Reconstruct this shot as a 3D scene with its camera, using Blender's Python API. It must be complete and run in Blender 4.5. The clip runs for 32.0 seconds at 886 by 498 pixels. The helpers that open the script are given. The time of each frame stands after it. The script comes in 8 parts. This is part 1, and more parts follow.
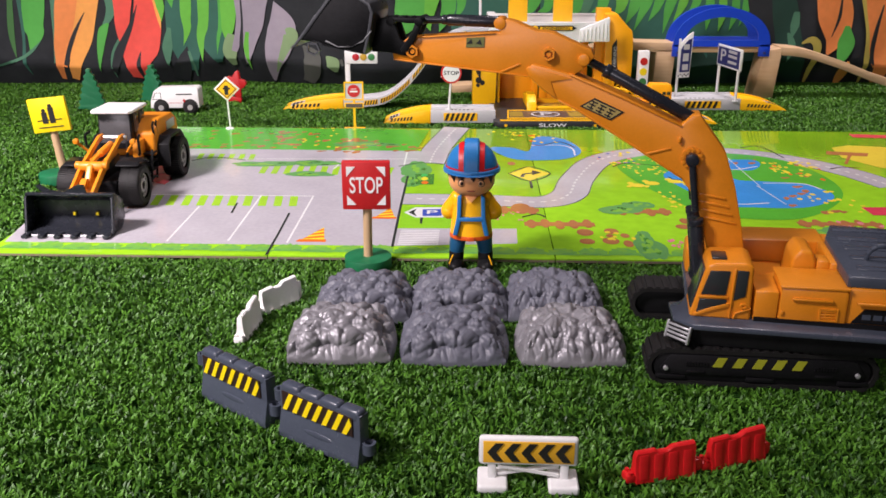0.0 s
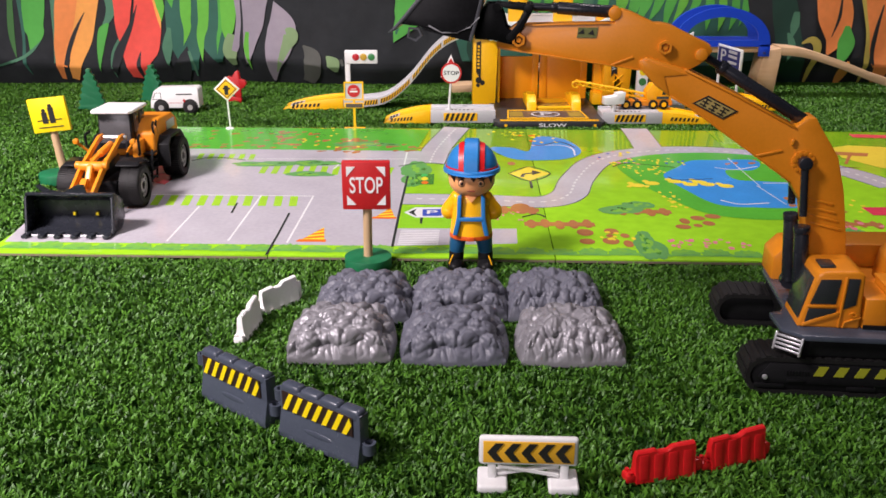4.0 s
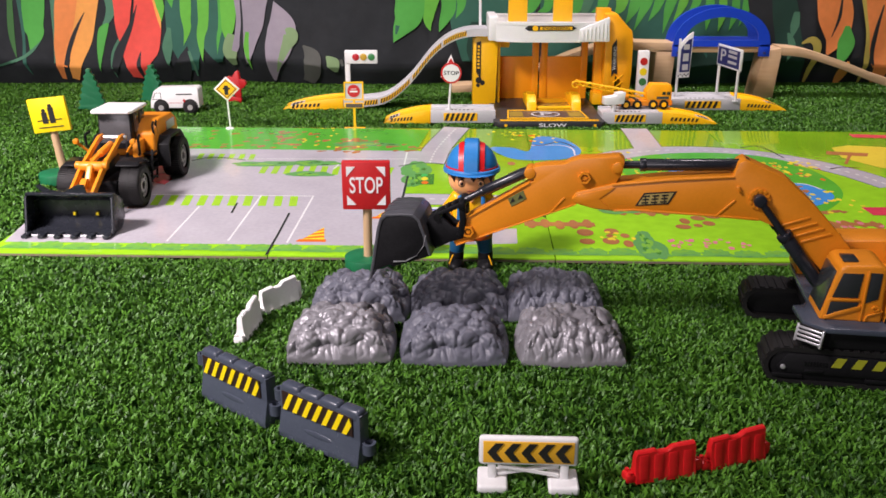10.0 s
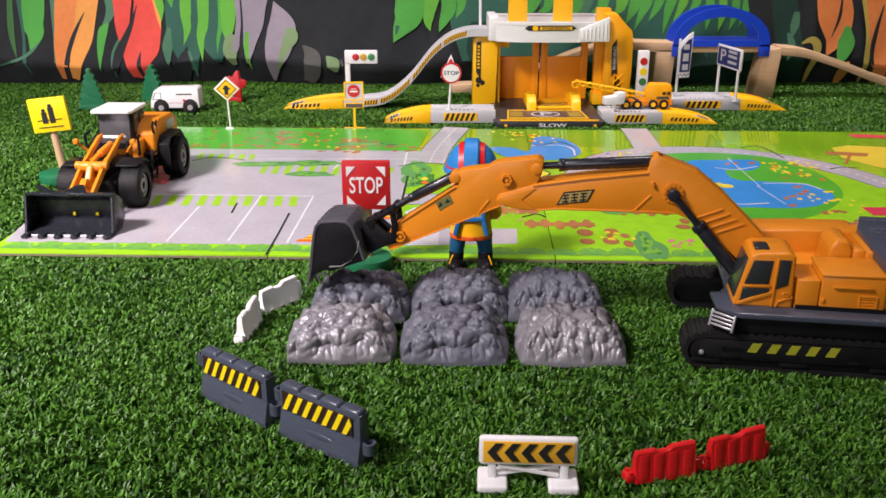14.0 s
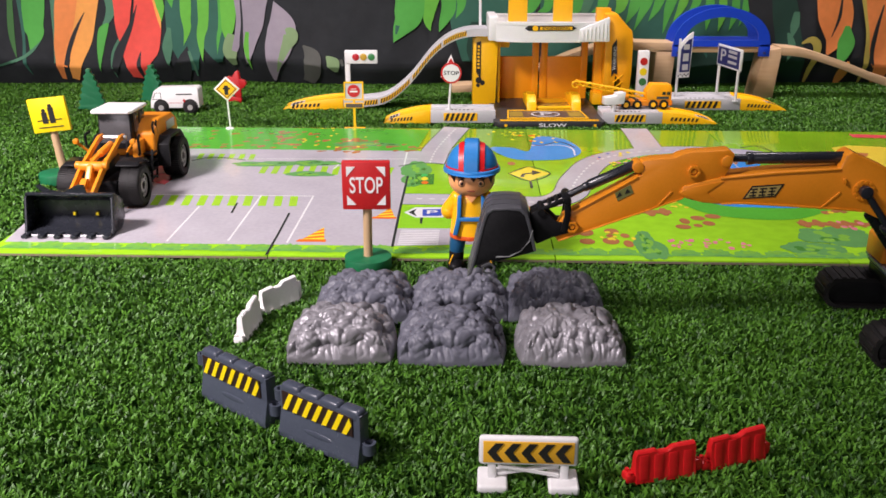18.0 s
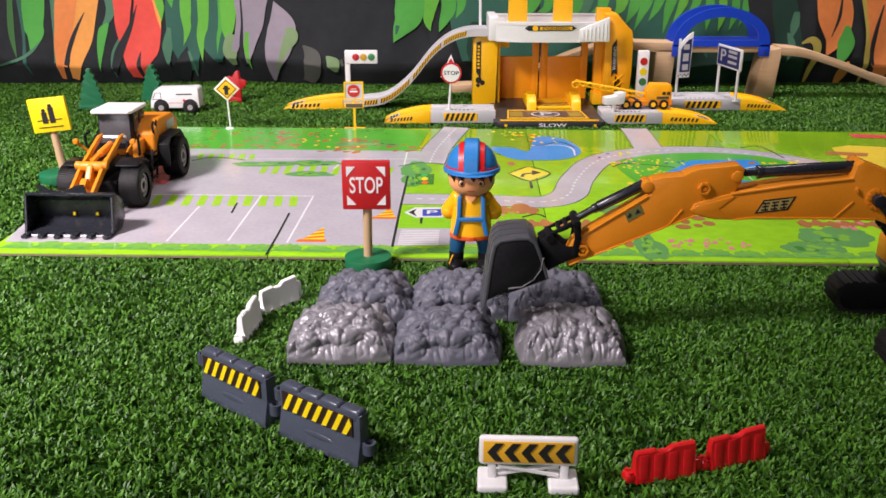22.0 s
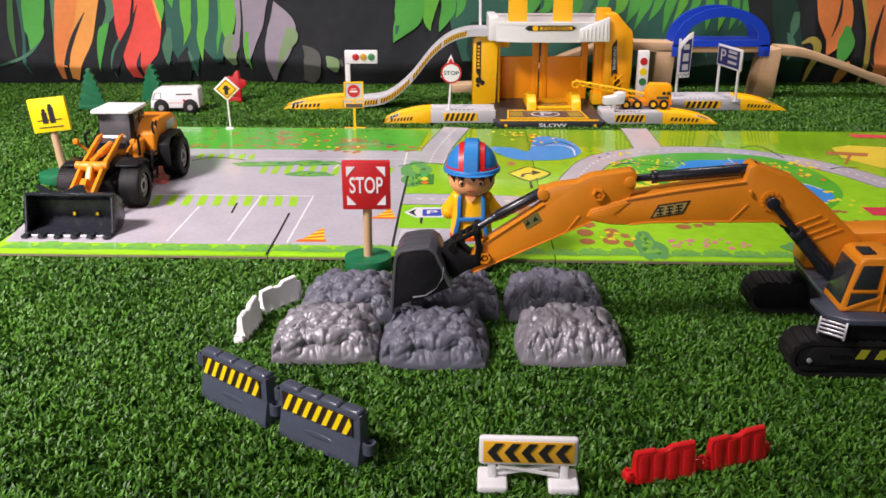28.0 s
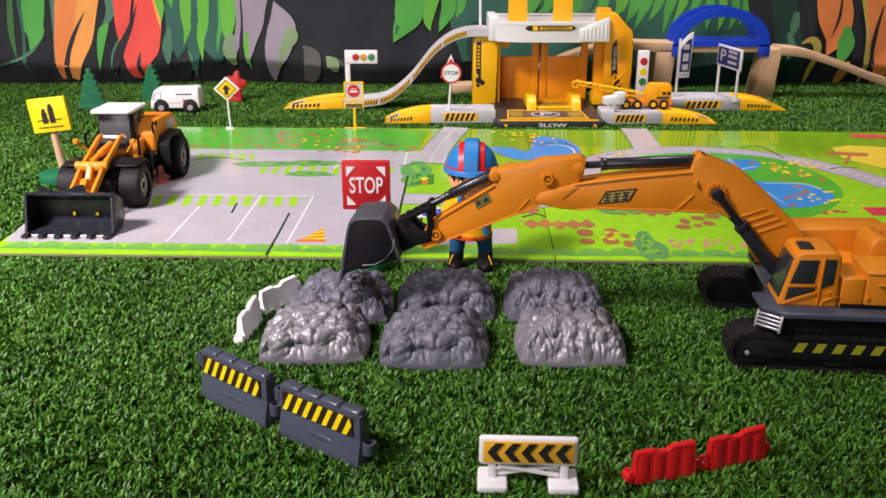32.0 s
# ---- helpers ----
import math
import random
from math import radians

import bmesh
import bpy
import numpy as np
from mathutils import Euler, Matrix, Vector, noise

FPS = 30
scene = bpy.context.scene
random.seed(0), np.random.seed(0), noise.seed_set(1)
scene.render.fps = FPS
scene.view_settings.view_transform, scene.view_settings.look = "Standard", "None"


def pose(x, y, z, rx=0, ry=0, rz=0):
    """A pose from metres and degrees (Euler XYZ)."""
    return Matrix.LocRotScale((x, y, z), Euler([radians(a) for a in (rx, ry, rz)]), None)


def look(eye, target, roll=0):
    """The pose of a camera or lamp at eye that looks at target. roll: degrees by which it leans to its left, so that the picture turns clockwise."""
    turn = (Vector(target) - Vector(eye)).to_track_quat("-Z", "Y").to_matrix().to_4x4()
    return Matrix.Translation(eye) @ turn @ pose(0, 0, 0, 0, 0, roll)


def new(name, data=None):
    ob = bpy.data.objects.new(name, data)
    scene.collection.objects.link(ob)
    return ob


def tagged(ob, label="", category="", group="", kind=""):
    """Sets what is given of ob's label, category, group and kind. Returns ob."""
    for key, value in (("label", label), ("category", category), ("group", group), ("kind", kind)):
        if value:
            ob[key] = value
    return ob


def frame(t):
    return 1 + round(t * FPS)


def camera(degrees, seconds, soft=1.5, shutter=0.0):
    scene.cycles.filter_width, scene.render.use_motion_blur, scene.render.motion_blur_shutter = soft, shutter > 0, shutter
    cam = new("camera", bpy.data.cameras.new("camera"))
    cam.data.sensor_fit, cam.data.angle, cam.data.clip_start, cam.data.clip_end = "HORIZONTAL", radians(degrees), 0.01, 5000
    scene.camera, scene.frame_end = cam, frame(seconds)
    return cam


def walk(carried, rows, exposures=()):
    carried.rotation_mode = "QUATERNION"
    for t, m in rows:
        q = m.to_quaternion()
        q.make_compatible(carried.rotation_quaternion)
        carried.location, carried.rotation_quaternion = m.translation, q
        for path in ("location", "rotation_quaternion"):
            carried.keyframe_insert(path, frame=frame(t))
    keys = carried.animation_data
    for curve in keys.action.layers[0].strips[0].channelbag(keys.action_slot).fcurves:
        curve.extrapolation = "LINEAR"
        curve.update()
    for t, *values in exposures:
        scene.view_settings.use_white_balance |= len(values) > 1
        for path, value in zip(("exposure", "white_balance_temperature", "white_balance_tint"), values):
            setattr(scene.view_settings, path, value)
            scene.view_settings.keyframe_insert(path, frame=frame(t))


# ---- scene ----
# The camera stands still, 28 cm above the turf, and looks a little down.
cam = camera(53.0, 32.0, soft=1.6)
EYE = pose(0, 0, 0.28, 90 - 20.3, 0, 0)
walk(cam, [(0.0, EYE), (32.0, EYE)])

# ---- light: unseen key light from the left, added fills back right and front ----
world = bpy.data.worlds.new("room_air")
scene.world = world
world.use_nodes = True
world.node_tree.nodes["Background"].inputs[0].default_value = (0.8, 0.88, 1.0, 1)
world.node_tree.nodes["Background"].inputs[1].default_value = 0.03


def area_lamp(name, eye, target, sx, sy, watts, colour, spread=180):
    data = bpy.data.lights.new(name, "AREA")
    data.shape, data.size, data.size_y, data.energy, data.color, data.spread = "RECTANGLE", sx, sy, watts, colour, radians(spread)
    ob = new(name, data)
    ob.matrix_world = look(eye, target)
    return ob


# added key light out of view, placed by the direction of the shadows
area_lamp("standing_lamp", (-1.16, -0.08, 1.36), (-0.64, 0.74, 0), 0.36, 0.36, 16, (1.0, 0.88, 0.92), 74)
# added fill that brightens the far right; no ceiling fixture is known
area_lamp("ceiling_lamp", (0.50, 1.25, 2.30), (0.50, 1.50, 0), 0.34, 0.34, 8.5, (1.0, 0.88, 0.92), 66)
# added fill for upright faces, set in an opening of the south wall
area_lamp("window_light", (-1.15, -2.24, 1.05), (-0.55, 1.25, 0.20), 1.30, 0.95, 6.5, (1.0, 0.90, 0.97), 90)
scene.view_settings.exposure = 0.0


# ---- materials ----
def material(name, colour, rough=0.5, metal=0.0, vary=0.12, grain=60.0, bump=0.0, bump_scale=400.0, coat=0.0, per_object=0.0, ior=1.5):
    """A painted, moulded or printed surface: two scales of tone, uneven gloss and a fine relief."""
    m = bpy.data.materials.new(name)
    m.use_nodes = True
    nt = m.node_tree
    n, link = nt.nodes, nt.links
    bsdf = n["Principled BSDF"]
    bsdf.inputs["Roughness"].default_value, bsdf.inputs["Metallic"].default_value = rough, metal
    bsdf.inputs["Coat Weight"].default_value = coat
    bsdf.inputs["IOR"].default_value = ior
    geo = n.new("ShaderNodeTexCoord")
    big, fine = n.new("ShaderNodeTexNoise"), n.new("ShaderNodeTexNoise")
    big.inputs["Scale"].default_value, fine.inputs["Scale"].default_value = grain, grain * 9
    big.inputs["Detail"].default_value = fine.inputs["Detail"].default_value = 4
    for t in (big, fine):
        link.new(geo.outputs["Object"], t.inputs["Vector"])
    add = n.new("ShaderNodeMath")
    add.operation = "ADD"
    link.new(big.outputs["Fac"], add.inputs[0])
    link.new(fine.outputs["Fac"], add.inputs[1])
    ramp = n.new("ShaderNodeMapRange")
    ramp.inputs["From Min"].default_value, ramp.inputs["From Max"].default_value = 0.6, 1.4
    ramp.inputs["To Min"].default_value, ramp.inputs["To Max"].default_value = 1 - vary, 1 + vary
    link.new(add.outputs[0], ramp.inputs["Value"])
    last = ramp.outputs[0]
    if per_object:
        info, jit, mul = n.new("ShaderNodeObjectInfo"), n.new("ShaderNodeMapRange"), n.new("ShaderNodeMath")
        jit.inputs["To Min"].default_value, jit.inputs["To Max"].default_value = 1 - per_object, 1 + per_object
        link.new(info.outputs["Random"], jit.inputs["Value"])
        mul.operation = "MULTIPLY"
        link.new(last, mul.inputs[0]), link.new(jit.outputs[0], mul.inputs[1])
        last = mul.outputs[0]
    mix = n.new("ShaderNodeVectorMath")
    mix.operation = "SCALE"
    mix.inputs[0].default_value = colour
    link.new(last, mix.inputs["Scale"])
    link.new(mix.outputs[0], bsdf.inputs["Base Color"])
    gloss = n.new("ShaderNodeMapRange")
    gloss.inputs["To Min"].default_value, gloss.inputs["To Max"].default_value = max(rough - 0.08, 0.03), min(rough + 0.1, 1)
    link.new(big.outputs["Fac"], gloss.inputs["Value"])
    link.new(gloss.outputs[0], bsdf.inputs["Roughness"])
    if bump:
        tex, relief = n.new("ShaderNodeTexNoise"), n.new("ShaderNodeBump")
        tex.inputs["Scale"].default_value, tex.inputs["Detail"].default_value = bump_scale, 3
        link.new(geo.outputs["Object"], tex.inputs["Vector"])
        link.new(tex.outputs["Fac"], relief.inputs["Height"])
        relief.inputs["Strength"].default_value, relief.inputs["Distance"].default_value = bump, 0.0006
        link.new(relief.outputs[0], bsdf.inputs["Normal"])
    return m


def wood(name, colour, dark, axis="X"):
    """Sanded beech: long grain along one axis."""
    m = material(name, colour, 0.55, bump=0.15, bump_scale=900)
    n, link = m.node_tree.nodes, m.node_tree.links
    geo, stretch, tex, ramp = n.new("ShaderNodeTexCoord"), n.new("ShaderNodeMapping"), n.new("ShaderNodeTexNoise"), n.new("ShaderNodeMix")
    stretch.inputs["Scale"].default_value = {"X": (12, 160, 160), "Z": (160, 160, 12)}[axis]
    tex.inputs["Scale"].default_value, tex.inputs["Detail"].default_value = 1.6, 5
    link.new(geo.outputs["Object"], stretch.inputs[0]), link.new(stretch.outputs[0], tex.inputs["Vector"])
    ramp.data_type = "RGBA"
    ramp.inputs[6].default_value, ramp.inputs[7].default_value = (*dark, 1), (*colour, 1)
    link.new(tex.outputs["Fac"], ramp.inputs[0]), link.new(ramp.outputs[2], n["Principled BSDF"].inputs["Base Color"])
    return m


def blade_material(name, dark, light, rough):
    """Plastic grass: every blade has its own green."""
    m = bpy.data.materials.new(name)
    m.use_nodes = True
    n, link = m.node_tree.nodes, m.node_tree.links
    bsdf, geo, ramp, pos, noise_ = n["Principled BSDF"], n.new("ShaderNodeNewGeometry"), n.new("ShaderNodeMix"), n.new("ShaderNodeTexCoord"), n.new("ShaderNodeTexNoise")
    noise_.inputs["Scale"].default_value, noise_.inputs["Detail"].default_value = 14, 3
    link.new(pos.outputs["Object"], noise_.inputs["Vector"])
    mean = n.new("ShaderNodeMath")
    mean.operation = "MULTIPLY_ADD"
    mean.inputs[1].default_value, mean.inputs[2].default_value = 0.8, -0.3
    link.new(noise_.outputs["Fac"], mean.inputs[0])
    add = n.new("ShaderNodeMath")
    add.operation, add.use_clamp = "ADD", True
    link.new(geo.outputs["Random Per Island"], add.inputs[0]), link.new(mean.outputs[0], add.inputs[1])
    ramp.data_type = "RGBA"
    ramp.inputs[6].default_value, ramp.inputs[7].default_value = (*dark, 1), (*light, 1)
    link.new(add.outputs[0], ramp.inputs[0]), link.new(ramp.outputs[2], bsdf.inputs["Base Color"])
    bsdf.inputs["Roughness"].default_value, bsdf.inputs["IOR"].default_value = rough, 1.36
    return m


ORANGE = material("orange_plastic", (0.72, 0.245, 0.012), 0.36, vary=0.06, bump=0.05)
YELLOW = material("yellow_plastic", (0.95, 0.51, 0.006), 0.38, vary=0.05, bump=0.05)
LEMON = material("lemon_print", (0.88, 0.68, 0.008), 0.4, vary=0.06)
BLACK = material("black_plastic", (0.009, 0.009, 0.010), 0.42, vary=0.3, bump=0.12, ior=1.25)
RUBBER = material("black_rubber", (0.011, 0.0105, 0.0105), 0.6, ior=1.36, vary=0.3, bump=0.3, bump_scale=900)
SCOOP = material("dark_scoop_plastic", (0.017, 0.019, 0.025), 0.26, vary=0.2, bump=0.1)
AMBER_FACE = material("amber_print", (0.85, 0.46, 0.03), 0.4, vary=0.06)
RIM_GREY = material("rim_grey_plastic", (0.34, 0.33, 0.31), 0.45, vary=0.15)
# tone of the bucket's lit back, paler than its cheeks, which are blackened for shade
BUCKET_LIT = material("bucket_plastic_lit", (0.075, 0.077, 0.086), 0.30, vary=0.2, bump=0.1)
SLATE = material("slate_plastic", (0.060, 0.071, 0.096), 0.24, vary=0.12, bump=0.1)
GLASSY = material("tinted_window", (0.030, 0.034, 0.036), 0.16, vary=0.1)
SILVER = material("silver_paint", (0.62, 0.62, 0.64), 0.3, 0.6, vary=0.1)
WHITE = material("white_plastic", (0.80, 0.80, 0.79), 0.38, vary=0.04, bump=0.05)
WHITE_PAINT = material("white_paint", (0.82, 0.81, 0.79), 0.5, vary=0.05, bump=0.1)
GREY_DECK = material("grey_road_plastic", (0.52, 0.52, 0.53), 0.42, vary=0.05)
RED = material("red_plastic", (0.62, 0.012, 0.015), 0.38, vary=0.08, bump=0.06)
RED_PAINT = material("red_paint", (0.50, 0.012, 0.014), 0.45, vary=0.08, bump=0.1)
BLUE = material("blue_plastic", (0.012, 0.06, 0.60), 0.34, vary=0.07)
GREEN_PAINT = material("green_paint", (0.010, 0.145, 0.055), 0.5, vary=0.12, bump=0.12)
OLIVE = material("stripe_print", (0.34, 0.36, 0.02), 0.5, vary=0.12)
BROWN_INK = material("dark_brown_ink", (0.028, 0.014, 0.011), 0.45, vary=0.2)
INK = material("black_ink", (0.015, 0.014, 0.013), 0.5, vary=0.2)
NAVY = material("navy_ink", (0.03, 0.035, 0.16), 0.45, vary=0.1)
ROCK = material("grey_rock_plastic", (0.110, 0.114, 0.142), 0.47, 0.0, vary=0.14, grain=90, bump=0.12, bump_scale=500)
ROCK_PALE = material("silvery_rock_plastic", (0.252, 0.246, 0.264), 0.42, 0.30, vary=0.12, grain=90, bump=0.12, bump_scale=500)
BEECH = wood("beech", (0.66, 0.46, 0.27), (0.50, 0.32, 0.17))
DOWEL = wood("dowel", (0.62, 0.44, 0.25), (0.46, 0.29, 0.15), "Z")
LAMP_RED = material("red_lens", (0.50, 0.02, 0.03), 0.2)
LAMP_AMBER = material("amber_lens", (0.55, 0.34, 0.04), 0.2)
LAMP_GREEN = material("green_lens", (0.05, 0.22, 0.07), 0.2)
BRONZE = material("brown_road_print", (0.085, 0.060, 0.052), 0.4, vary=0.12)

# ---- mesh helpers ----


def box(bm, x0, x1, y0, y1, z0, z1, r=0.0, m=None, seg=2):
    t = Matrix.Translation(((x0 + x1) / 2, (y0 + y1) / 2, (z0 + z1) / 2)) @ Matrix.Diagonal((abs(x1 - x0), abs(y1 - y0), abs(z1 - z0), 1))
    made = bmesh.ops.create_cube(bm, size=1, matrix=(m or Matrix()) @ t)["verts"]
    if r:
        bmesh.ops.bevel(bm, geom=list({e for v in made for e in v.link_edges}), offset=r, segments=seg, affect="EDGES", profile=0.5, clamp_overlap=True)
    return bm


def prism(bm, pts, d0, d1, plane="xz", r=0.0, m=None, seg=2):
    """A polygon pushed out from d0 to d1: 'xz' along y, 'xy' along z, 'yz' along x."""
    put = {"xz": lambda a, b, d: (a, d, b), "xy": lambda a, b, d: (a, b, d), "yz": lambda a, b, d: (d, a, b)}[plane]
    m = m or Matrix()
    low = [bm.verts.new(m @ Vector(put(a, b, d0))) for a, b in pts]
    top = [bm.verts.new(m @ Vector(put(a, b, d1))) for a, b in pts]
    k = len(pts)
    faces = [bm.faces.new(low), bm.faces.new(top)] + [bm.faces.new((low[i], low[(i + 1) % k], top[(i + 1) % k], top[i])) for i in range(k)]
    bmesh.ops.recalc_face_normals(bm, faces=faces)
    if r:
        bmesh.ops.bevel(bm, geom=list({e for v in low + top for e in v.link_edges}), offset=r, segments=seg, affect="EDGES", profile=0.5, clamp_overlap=True)
    return bm


def rod(bm, p0, p1, r, r2=None, seg=18, bevel=0.0):
    p0, p1 = Vector(p0), Vector(p1)
    d = p1 - p0
    t = Matrix.Translation((p0 + p1) / 2) @ d.to_track_quat("Z", "Y").to_matrix().to_4x4()
    made = bmesh.ops.create_cone(bm, cap_ends=True, segments=seg, radius1=r, radius2=r if r2 is None else r2, depth=d.length, matrix=t)["verts"]
    if bevel:
        rims = {e for v in made for e in v.link_edges if len(e.link_faces) == 2 and any(len(f.verts) > 4 for f in e.link_faces)}
        bmesh.ops.bevel(bm, geom=list(rims), offset=bevel, segments=2, affect="EDGES", profile=0.5)
    return bm


def egg(bm, centre, rx, ry, rz, seg=20, rings=14, m=None):
    t = (m or Matrix()) @ Matrix.Translation(centre) @ Matrix.Diagonal((rx, ry, rz, 1))
    bmesh.ops.create_uvsphere(bm, u_segments=seg, v_segments=rings, radius=1, matrix=t)
    return bm


def disc(bm, cx, cy, r, z, ry=None, seg=24, plane="xy", depth=0.0003):
    ry = r if ry is None else ry
    return prism(bm, [(cx + r * math.cos(2 * math.pi * i / seg), cy + ry * math.sin(2 * math.pi * i / seg)) for i in range(seg)], z, z + depth, plane)


def ring(bm, outline, hole, d0, d1, plane="xz"):
    """A frame between two outlines of as many points."""
    put = {"xz": lambda a, b, d: (a, d, b), "xy": lambda a, b, d: (a, b, d), "yz": lambda a, b, d: (d, a, b)}[plane]
    k, rows = len(outline), []
    for pts, d in ((outline, d0), (outline, d1), (hole, d1), (hole, d0)):
        rows.append([bm.verts.new(put(a, b, d)) for a, b in pts])
    faces = []
    for a, b in zip(rows, rows[1:] + rows[:1]):
        faces += [bm.faces.new((a[i], a[(i + 1) % k], b[(i + 1) % k], b[i])) for i in range(k)]
    bmesh.ops.recalc_face_normals(bm, faces=faces)
    return bm


def mesh_of(bm, name, material_, smooth=35.0):
    me = bpy.data.meshes.new(name)
    bm.normal_update()
    bm.to_mesh(me)
    bm.free()
    me.materials.append(material_)
    if smooth:
        me.polygons.foreach_set("use_smooth", [True] * len(me.polygons))
        me.set_sharp_from_angle(angle=radians(smooth))
    return me


def part(name, bm, material_, parent=None, label="", at=None, smooth=35.0):
    ob = new(name, mesh_of(bm, name, material_, smooth))
    if parent:
        ob.parent = parent
    if at is not None:
        ob.matrix_basis = at
    if label:
        ob["label"] = label
    return ob


def thing(name, label, category, at=None, group=""):
    ob = new(name)
    ob.empty_display_size = 0.01
    if at is not None:
        ob.matrix_basis = at
    return tagged(ob, label, category, group)


def blended(pieces, name):
    """One mesh of several materials, from (bmesh, material) pairs."""
    me, whole, mats = bpy.data.meshes.new(name), bmesh.new(), []
    for bm, mt in pieces:
        if mt not in mats:
            mats.append(mt)
        for f in bm.faces:
            f.material_index = mats.index(mt)
        piece = bpy.data.meshes.new("piece")
        bm.to_mesh(piece)
        bm.free()
        whole.from_mesh(piece)
        bpy.data.meshes.remove(piece)
    whole.to_mesh(me)
    whole.free()
    for mt in mats:
        me.materials.append(mt)
    me.polygons.foreach_set("use_smooth", [True] * len(me.polygons))
    me.set_sharp_from_angle(angle=radians(40))
    return me


def letters(words, size, m, depth=0.0002, squeeze=1.0):
    """Lettering in the built-in font, centred, as a bmesh in the plane of m."""
    data = bpy.data.curves.new("words", "FONT")
    data.body, data.size, data.extrude, data.align_x, data.align_y = words, size, depth, "CENTER", "CENTER"
    data.offset = size * 0.012
    ob = new("words", data)
    bpy.context.view_layer.update()
    me = bpy.data.meshes.new_from_object(ob.evaluated_get(bpy.context.evaluated_depsgraph_get()))
    bpy.data.objects.remove(ob)
    bpy.data.curves.remove(data)
    bm = bmesh.new()
    bm.from_mesh(me)
    bpy.data.meshes.remove(me)
    bmesh.ops.transform(bm, matrix=m @ Matrix.Diagonal((squeeze, 1, 1, 1)), verts=bm.verts)
    return bm


FRONT = pose(0, 0, 0, 90, 0, 0)  # lettering that stands upright and faces the camera

# ---- the room and the turf ----
# unseen enclosing walls; their grey is set for how much light they bounce
ROOM = material("plain_room_wall", (0.40, 0.39, 0.38), 0.85, vary=0.05, grain=3, bump=0.1)
SOIL = material("turf_backing", (0.012, 0.040, 0.006), 0.95, vary=0.4, grain=120, bump=0.5, ior=1.1)
BLADES = blade_material("turf_blades", (0.009, 0.043, 0.005), (0.094, 0.248, 0.022), 0.48)

PILE = -0.0026   # the backing lies under the blades, on whose tips the toys stand
tagged(part("ground", box(bmesh.new(), -2.2, 2.2, -2.2, 2.3, -0.05, PILE), SOIL), "green artificial turf carpet under the toys", "ground", kind="structure")
for name, dims in (("wall_north", (-2.3, 2.3, 2.3, 2.4, -0.05, 2.4)), 
                   ("wall_west", (-2.3, -2.2, -2.2, 2.3, -0.05, 2.4)), ("wall_east", (2.2, 2.3, -2.2, 2.3, -0.05, 2.4)), ("ceiling", (-2.3, 2.3, -2.3, 2.4, 2.4, 2.5))):
    tagged(part(name, box(bmesh.new(), *dims), ROOM), "plain dim painted room surface", name.split("_")[0], kind="structure")

# the unseen wall behind the camera, with an opening made for the added front fill
south = bmesh.new()
for dims in ((-2.3, -1.85, -2.3, -2.2, -0.05, 2.4), (-0.45, 2.3, -2.3, -2.2, -0.05, 2.4), (-1.85, -0.45, -2.3, -2.2, -0.05, 0.55), (-1.85, -0.45, -2.3, -2.2, 1.55, 2.4)):
    box(south, *dims)
tagged(part("wall_south", south, ROOM), "plain unseen room wall with an opening for the added front light", "wall", kind="structure")


def turf(name, count, y0, y1, reach, tall, wide, seed):
    """Bent plastic blades, each a tapered quad and a tip, strewn over the strip y0..y1 of the carpet in small tufts."""
    rng = np.random.default_rng(seed)
    tufts = count // 7
    ty = np.sqrt(rng.uniform(y0 * y0, y1 * y1, tufts))
    tx = rng.uniform(-1, 1, tufts) * (reach * ty + 0.05)
    x, y = np.repeat(tx, 7) + rng.normal(0, 0.0016, tufts * 7), np.repeat(ty, 7) + rng.normal(0, 0.0016, tufts * 7)
    u, v = (x + 0.1544) * math.cos(radians(2)) - (y - 0.7304) * math.sin(radians(2)), (x + 0.1544) * math.sin(radians(2)) + (y - 0.7304) * math.cos(radians(2))
    keep = ~((u > -0.25) & (u < 0.76) & (v > -0.004) & (v < 0.508))
    x, y = x[keep], y[keep]
    k = len(x)
    a = rng.uniform(0, 2 * np.pi, k) + 0.7 * np.sin(x * 23 + 2 * np.sin(y * 11)) + 0.5 * np.cos(y * 19)
    h, w = tall * rng.uniform(0.45, 1.2, k), wide * rng.uniform(0.65, 1.3, k)
    lean = h * rng.uniform(0.10, 1.15, k)
    dx, dy = np.cos(a), np.sin(a)
    turn = a + rng.uniform(0.9, 2.2, k)
    sx, sy = np.cos(turn) * w / 2, np.sin(turn) * w / 2
    verts = np.empty((k, 5, 3))
    for i, (f, up, wd) in enumerate(((0, 0, 0.8), (0, 0, -0.8), (0.40, 0.72, 1.0), (0.40, 0.72, -1.0), (1.0, 0.98, 0))):
        verts[:, i, 0], verts[:, i, 1], verts[:, i, 2] = x + dx * lean * f + sx * wd, y + dy * lean * f + sy * wd, PILE + h * up
    corners = (np.arange(k)[:, None] * 5 + np.array([0, 1, 3, 0, 3, 2, 2, 3, 4])).ravel()
    me = bpy.data.meshes.new(name)
    me.vertices.add(k * 5), me.loops.add(k * 9), me.polygons.add(k * 3)
    me.vertices.foreach_set("co", verts.ravel())
    me.loops.foreach_set("vertex_index", corners)
    me.polygons.foreach_set("loop_start", np.arange(0, k * 9, 3))
    me.update(calc_edges=True)
    me.materials.append(BLADES)
    return tagged(new(name, me), "short curled green artificial grass blades", "grass", kind="stuff")


turf("grass", 200000, 0.33, 0.80, 0.55, 0.0050, 0.0015, 3)
turf("grass", 430000, 0.70, 1.66, 0.58, 0.0046, 0.0019, 4)
turf("grass", 120000, 0.12, 1.66, 1.10, 0.0046, 0.0020, 5)

